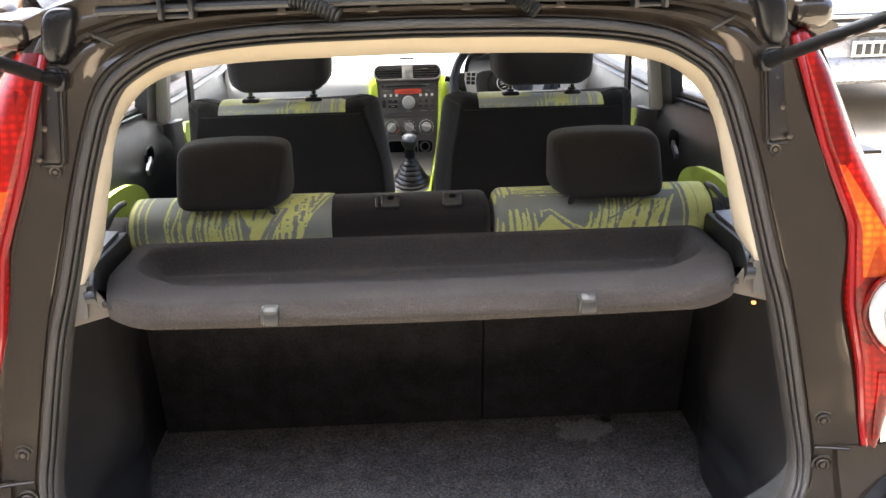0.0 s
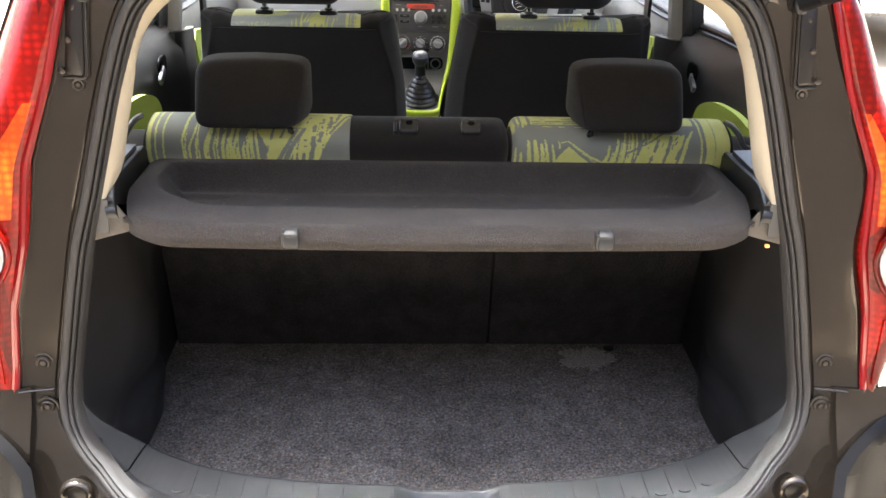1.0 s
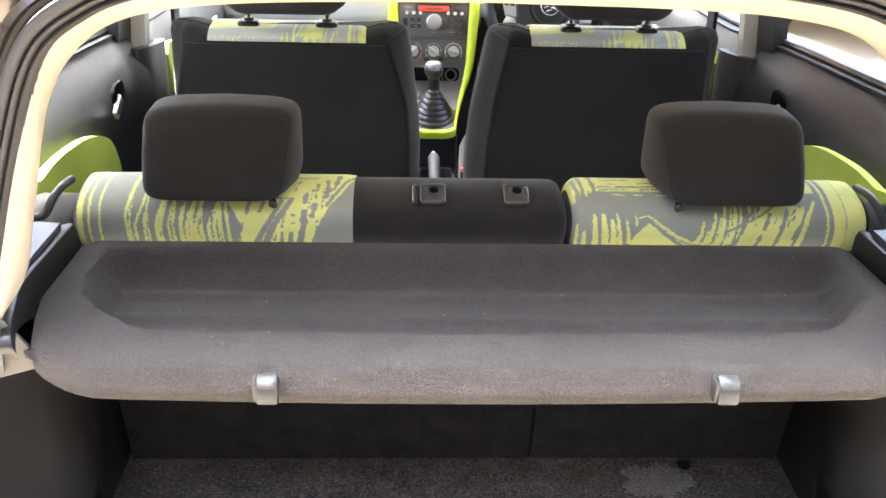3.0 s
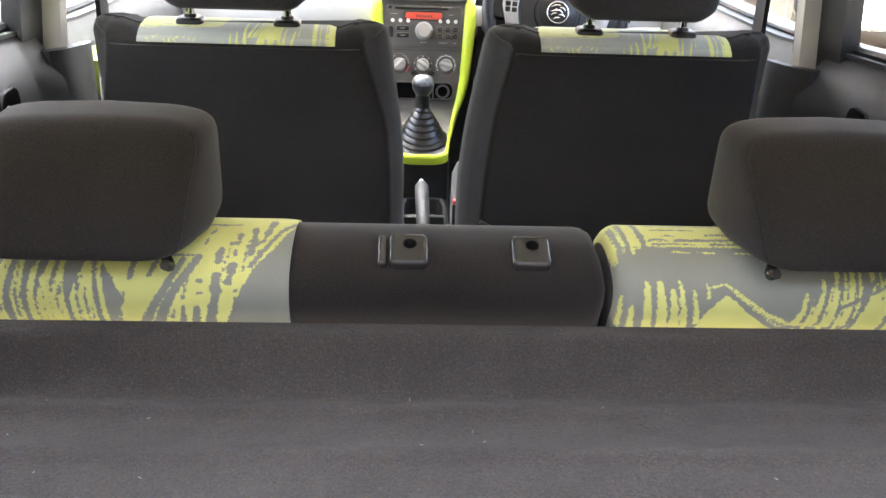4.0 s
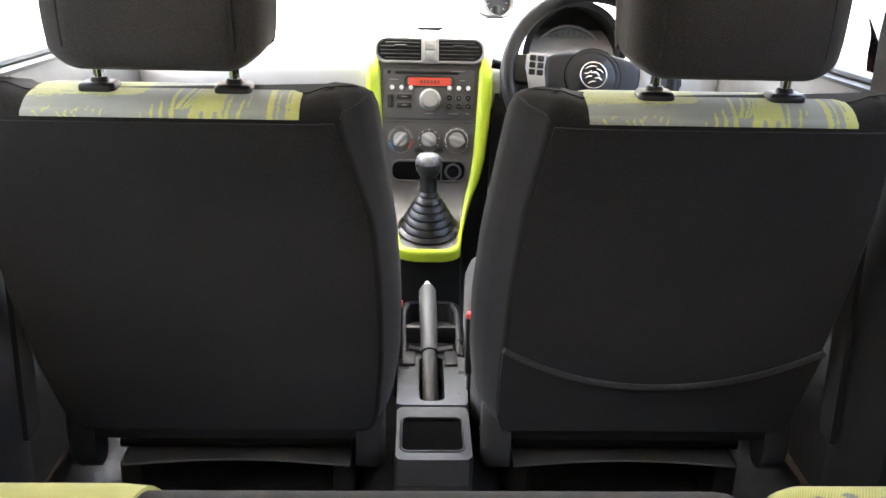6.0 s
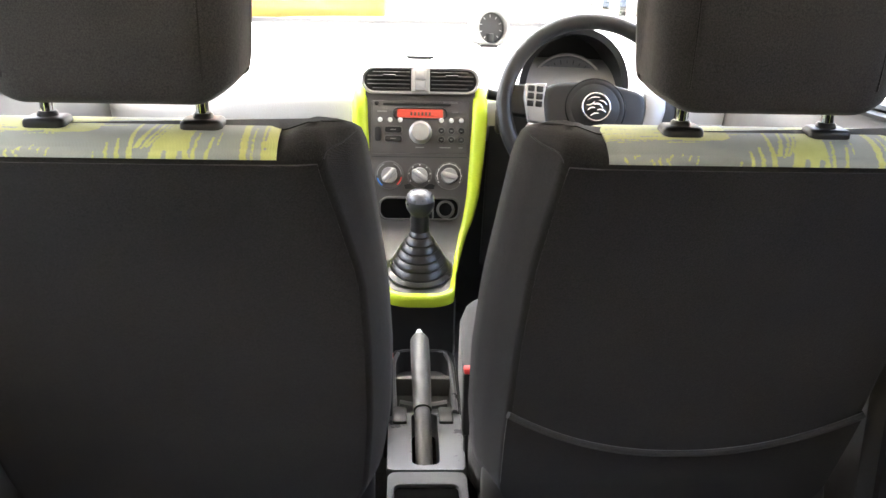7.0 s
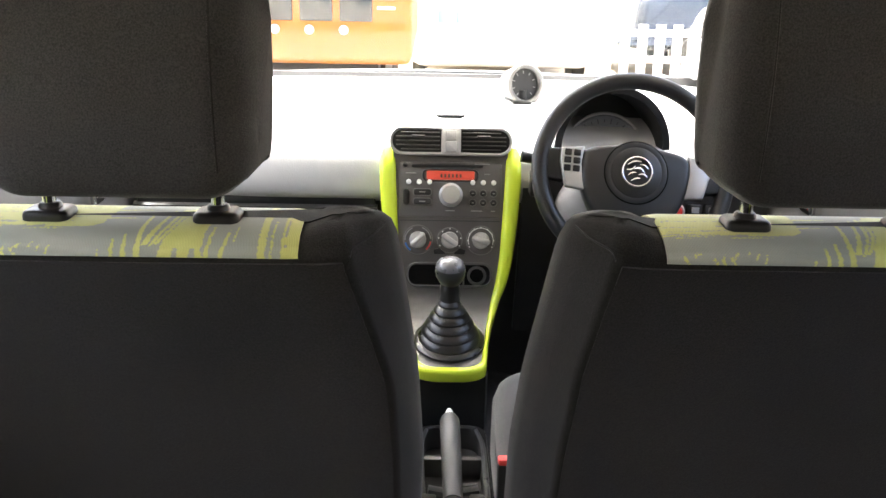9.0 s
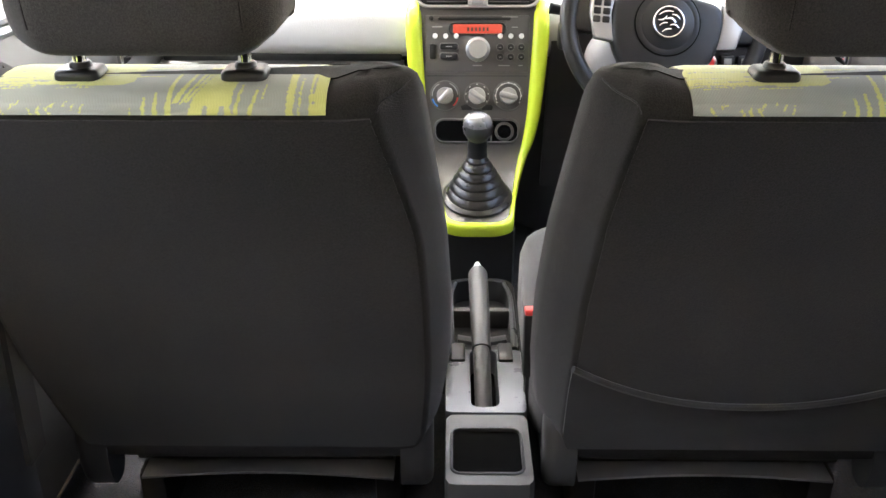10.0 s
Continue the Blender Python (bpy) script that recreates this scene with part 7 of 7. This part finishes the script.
# ---- doors, pillars, belts ----
for s in (-1, 1):
    door = thing("rear_door", "dark grey plastic rear door lining with a lime insert", "car door", (s * 0.64, 0.9, 0.4), "car doors")

    def door_fn(u, v, s=s):
        y = 0.46 + 0.80 * u
        top = SILL_Z(y)
        z = 0.42 + (top - 0.42) * v
        e = top - z
        x = 0.612 + 0.05 * max(0, 1 - e / 0.10) ** 2 - 0.012 * math.exp(-((e - 0.16) / 0.06) ** 2) + 0.012 * max(0, (e - 0.3))
        x -= 0.030 * max(0, 1 - u / 0.25) ** 2
        return (s * x, y, z)
    part("door_lining", sheet(door_fn, 26, 36, -0.015 * s), M["door"], door)
    part("window_channel", tube([(s * 0.672, y, SILL_Z(y) + 0.006) for y in np.linspace(0.44, 1.27, 12)], 0.009, 8), M["black"], door)
    arch = [(0.56, 0.93), (0.56, 1.085), (0.60, 1.093), (0.66, 1.096), (0.72, 1.091), (0.79, 1.080), (0.85, 1.060), (0.89, 1.036), (0.914, 0.995), (0.928, 0.93)]
    part("lime_insert", prism([tuple(p) for p in spline(arch, 40)], 0.016, Matrix(((0, 0, s, s * 0.580), (1, 0, 0, 0), (0, 1, 0, 0), (0, 0, 0, 1))), 0.004), M["lime_matt"], door, "lime green door insert")
    # thin black pad; the recess's shade is only its colour
    hp = part("handle_recess", prism(pill(0.062, 0.040, 0.018), 0.006, Matrix(((0, 0, -s, s * 0.603), (1, 0, 0, 1.02), (0, 1, 0, 1.078), (0, 0, 0, 1))), 0.002), M["void"], door, "black handle recess")
    part("door_handle", block((0.010, 0.046, 0.020), 0.005, pose(s * 0.595, 0.992, 1.062, 32, 0, 0)), M["satin"], hp, "dull grey door handle")

    fdoor = thing("front_door", "dark grey front door lining with a lime insert", "car door", (s * 0.66, 1.9, 0.4), "car doors")
    part("door_lining", sheet(lambda u, v, s=s: (s * (0.655 + 0.02 * max(0, v - 0.9) / 0.1 - 0.012 * math.exp(-((v - 0.75) / 0.1) ** 2)), 1.40 + 0.98 * u, 0.42 + (SILL_Z(1.40 + 0.98 * u) - 0.42) * v), 20, 20, -0.015 * s), M["trim_mid"], fdoor)
    part("lime_insert", prism([(1.52, 0.92), (1.48, 1.02), (1.50, 1.042), (1.57, 1.03), (1.60, 0.97), (1.57, 0.90)], 0.02, Matrix(((0, 0, s, s * 0.628), (1, 0, 0, 0), (0, 1, 0, 0), (0, 0, 0, 1))), 0.005), M["lime_matt"], fdoor, "lime green door insert")
    part("window_channel", tube([(s * 0.685, y, SILL_Z(y) + 0.004) for y in np.linspace(1.36, 2.4, 12)], 0.008, 8), M["black"], fdoor)
    part("door_handle", block((0.014, 0.05, 0.024), 0.006, pose(s * 0.632, 2.02, 0.965)), M["chrome"], fdoor, "chrome door handle")

    pillar = thing("centre_pillar", "dark lower and pale upper centre pillar trim", "pillar trim", (s * 0.65, 1.32, 0.4), "pillar trims")
    part("lower_trim", sheet(lambda u, v, s=s: (s * (0.608 + 0.012 * abs(2 * u - 1) ** 3), 1.235 + 0.20 * u - 0.03 * u * (1 - v), 0.42 + (1.098 - 0.03 * u - 0.42) * v), 10, 14, -0.02 * s), M["trim"], pillar)
    post = [[(s * (px - 0.042 * v), py, 1.085 + 0.375 * v) for px, py in ((0.636, 1.293), (0.624, 1.300), (0.622, 1.325), (0.632, 1.336), (0.652, 1.336), (0.652, 1.293))] for v in (0, 0.25, 0.5, 0.75, 1.0)]
    part("upper_trim", skin(post, close_u=True, caps=True), M["pillar"], pillar, "pale grey upper trim")
    for y0, y1 in ((1.205, 1.292), (1.337, 1.395)):
        part("door_rubber", sheet(lambda u, v, s=s, y0=y0, y1=y1: (s * (0.650 - 0.045 * v), y0 + (y1 - y0) * u, 1.09 + 0.37 * v), 4, 8, -0.03 * s), M["black"], pillar)
    strap = thing("seat_belt", "black webbing front seat belt hanging at the pillar", "seat belt", (s * 0.60, 1.39, 0.5), "seat belts")
    bx = [(s * 0.585, 1.395, 1.42), (s * 0.578, 1.395, 1.20), (s * 0.580, 1.39, 1.05), (s * 0.60, 1.385, 0.60)]
    rows = [[Vector(p) + Vector((e * 0.004, e2 * 0.022, 0)) for e, e2 in ((1, -1), (1, 1), (-1, 1), (-1, -1))] for p in bx]
    part("webbing", skin(rows, close_u=True, caps=True), M["belt"], strap)
    part("belt_clip", block((0.012, 0.03, 0.022), 0.004, pose(s * 0.576, 1.385, 1.105)), M["clip"], strap)
    # front pillar trim inside
    part("front_pillar_trim", tube(spline([(s * 0.575, 2.02, 1.44), (s * 0.605, 2.45, 1.27), (s * 0.635, 2.86, 1.09)], 12), 0.032, 10), M["pillar"], body, "pale grey front pillar trim")

# ---- outside ----
def parked_car(name, label, cx, cy, turn, paint_m, group):
    """A plain parked hatchback, its nose along local -y."""
    car = thing(name, label, "car", (cx, cy, 0), group)
    pm2 = pose(cx, cy, 0, 0, 0, turn)
    side = [(-1.95, 0.32), (-2.02, 0.50), (-1.98, 0.72), (-1.85, 0.84), (-1.10, 0.98), (-0.45, 1.40), (0.25, 1.48), (1.05, 1.44), (1.60, 1.05), (1.90, 0.98), (1.98, 0.60), (1.92, 0.32)]
    prof2 = [tuple(p) for p in spline(side, 60, True)]
    bm = cushioned(prof2, lambda f, z: f * interp(z, [0.3, 0.7, 1.0, 1.45], [0.82, 0.86, 0.80, 0.60]), 0.2, 20, 0.10)
    bm.transform(pm2)
    part("car_shell", bm, paint_m, car)
    for fx in (-1, 1):
        part("side_glass", prism([(-0.85, 1.0), (-0.40, 1.36), (0.95, 1.38), (1.30, 1.04)], 0.01, pm2 @ Matrix(((0, 0, fx, fx * 0.77), (1, 0, 0, 0), (0, 1, 0, 0), (0, 0, 0, 1))) @ pose(0, 0, 0), 0), M["dark_glass"], car)
        for fy in (-1.25, 1.20):
            tyre = part("tyre", lathe([(0.18, -0.09), (0.29, -0.085), (0.315, -0.05), (0.315, 0.05), (0.29, 0.085), (0.18, 0.09)], 32, pm2 @ pose(fx * 0.78, fy, 0.315, 0, 90, 0)), M["black"], car)
            part("rim", lathe([(0.0, -0.06), (0.05, -0.08), (0.14, -0.07), (0.20, -0.085), (0.20, 0.085), (0.14, 0.07), (0.05, 0.08), (0, 0.06)], 28, pm2 @ pose(fx * 0.785, fy, 0.315, 0, 90, 0)), M["silver"], tyre, "silver wheel rim")
        part("headlamp", block((0.34, 0.16, 0.14), 0.05, pm2 @ pose(fx * 0.56, -1.90, 0.74)), M["clear_lens"], car)
    part("windscreen_glass", prism([(-0.62, 0.0), (0.62, 0.0), (0.52, 0.68), (-0.52, 0.68)], 0.01, pm2 @ pose(0, -1.06, 1.01, 33, 0, 0)), M["dark_glass"], car)
    grille = part("grille", block((1.10, 0.06, 0.17), 0.02, pm2 @ pose(0, -2.01, 0.72)), M["black"], car)
    for dz in (-0.04, 0.012, 0.06):
        part("grille_bar", block((1.05, 0.02, 0.022), 0.004, pm2 @ pose(0, -2.045, 0.72 + dz)), M["bezel"], grille)
    part("lower_grille", block((1.5, 0.10, 0.17), 0.03, pm2 @ pose(0, -2.0, 0.40)), M["black"], car, "black lower bumper")
    plate = part("number_plate", block((0.52, 0.014, 0.112), 0.003, pm2 @ pose(0, -2.045, 0.555)), M["yellow"], car, "pale number plate")
    for i in range(7):
        part("plate_bar", block((0.045, 0.004, 0.075), 0.001, pm2 @ pose(-0.21 + 0.065 * i + (0.03 if i > 3 else 0), -2.053, 0.555)), M["panel_dark"], plate)
    return car


parked_car("parked_car", "silver parked hatchback facing the camera beyond the open boot", 3.35, 7.35, 2, M["silver_paint"], "parked cars")
parked_car("parked_car", "dark parked car standing side-on beyond a white fence", 4.55, 12.9, 90, M["dark_paint"], "parked cars")

van = thing("white_van", "white van with faint turquoise lettering bars", "van", (0.75, 11.0, 0))
part("van_body", block((2.0, 4.4, 1.7), 0.16, pose(0.75, 12.4, 1.12), 4), M["white_paint"], van)
part("van_glass", block((1.6, 0.04, 0.55), 0.03, pose(0.75, 10.19, 1.52)), M["dark_glass"], van)
for i in range(7):
    part("lettering_bar", block((0.10, 0.012, 0.13), 0.004, pose(0.10 + 0.19 * i, 10.195, 0.80)), M["turquoise"], van)
    part("lettering_bar", block((0.08, 0.012, 0.08), 0.004, pose(0.10 + 0.19 * i, 10.195, 0.58)), M["turquoise"], van)
for s in (-1, 1):
    for y in (11.0, 13.8):
        part("van_wheel", lathe([(0.0, -0.09), (0.2, -0.09), (0.32, -0.07), (0.32, 0.07), (0.2, 0.09), (0, 0.09)], 28, pose(0.75 + s * 0.9, y, 0.32, 0, 90, 0)), M["black"], van)

truck = thing("orange_truck", "orange works truck with dark openings and white marker lamps", "truck", (-1.6, 7.2, 0))
part("truck_body", block((2.9, 3.0, 1.7), 0.06, pose(-1.62, 8.7, 1.47), 3), M["orange_paint"], truck)
for i in range(3):
    part("dark_opening", block((0.24, 0.03, 0.5), 0.03, pose(-1.16 + 0.29 * i, 7.195, 1.18)), M["dark_glass"], truck)
    part("marker_lamp", lathe([(0.035, 0), (0.03, 0.03), (0, 0.04)], 16, pose(-1.17 + 0.25 * i, 7.19, 0.87, 90, 0, 0)), M["white_print"], truck)
for i in range(2):
    part("lettering_bar", block((0.13, 0.01, 0.02), 0.003, pose(-0.36, 7.19, 1.03 + 0.07 * i)), M["white_print"], truck)
part("chassis", block((2.4, 2.8, 0.2), 0.02, pose(-1.62, 8.7, 0.55)), M["black"], truck)
for s in (-1, 1):
    for y in (7.9, 9.5):
        part("truck_wheel", lathe([(0.0, -0.12), (0.25, -0.12), (0.40, -0.09), (0.40, 0.09), (0.25, 0.12), (0, 0.12)], 28, pose(-1.62 + s * 1.15, y, 0.40, 0, 90, 0)), M["black"], truck)

fence = thing("white_fence", "white railing fence with gaps between its boards", "fence", (3.0, 10.4, 0))
for i in range(22):
    part("fence_post", block((0.10, 0.03, 0.75), 0.006, pose(1.9 + 0.19 * i, 10.4, 0.375)), M["fence"], fence)
for z in (0.10, 0.38, 0.66):
    part("fence_rail", block((4.2, 0.03, 0.07), 0.006, pose(3.9, 10.37, z)), M["fence"], fence)

wall = thing("boundary_wall", "pale rendered building wall beyond the parking area", "wall", (0, 24, 0), kind="structure")
wall_m = grained("pale_render", (0.66, 0.62, 0.55), 0.85, 0.08, 60.0, 0.3)
part("wall_face", block((60, 0.3, 6.0), 0.02, pose(0, 24, 3.0)), wall_m, wall)
for s in (-1, 1):
    part("wall_side", block((0.3, 50, 2.6), 0.02, pose(s * 14, 0, 1.3)), wall_m, wall)
# unseen dark wall added behind the camera to cut low sky light
part("sky_block_wall", block((40, 0.3, 6.0), 0.02, pose(0, -4.6, 3.0)), grained("dark_sky_block", (0.060, 0.056, 0.052), 0.9, 0.25, 40.0, 0.4), wall)
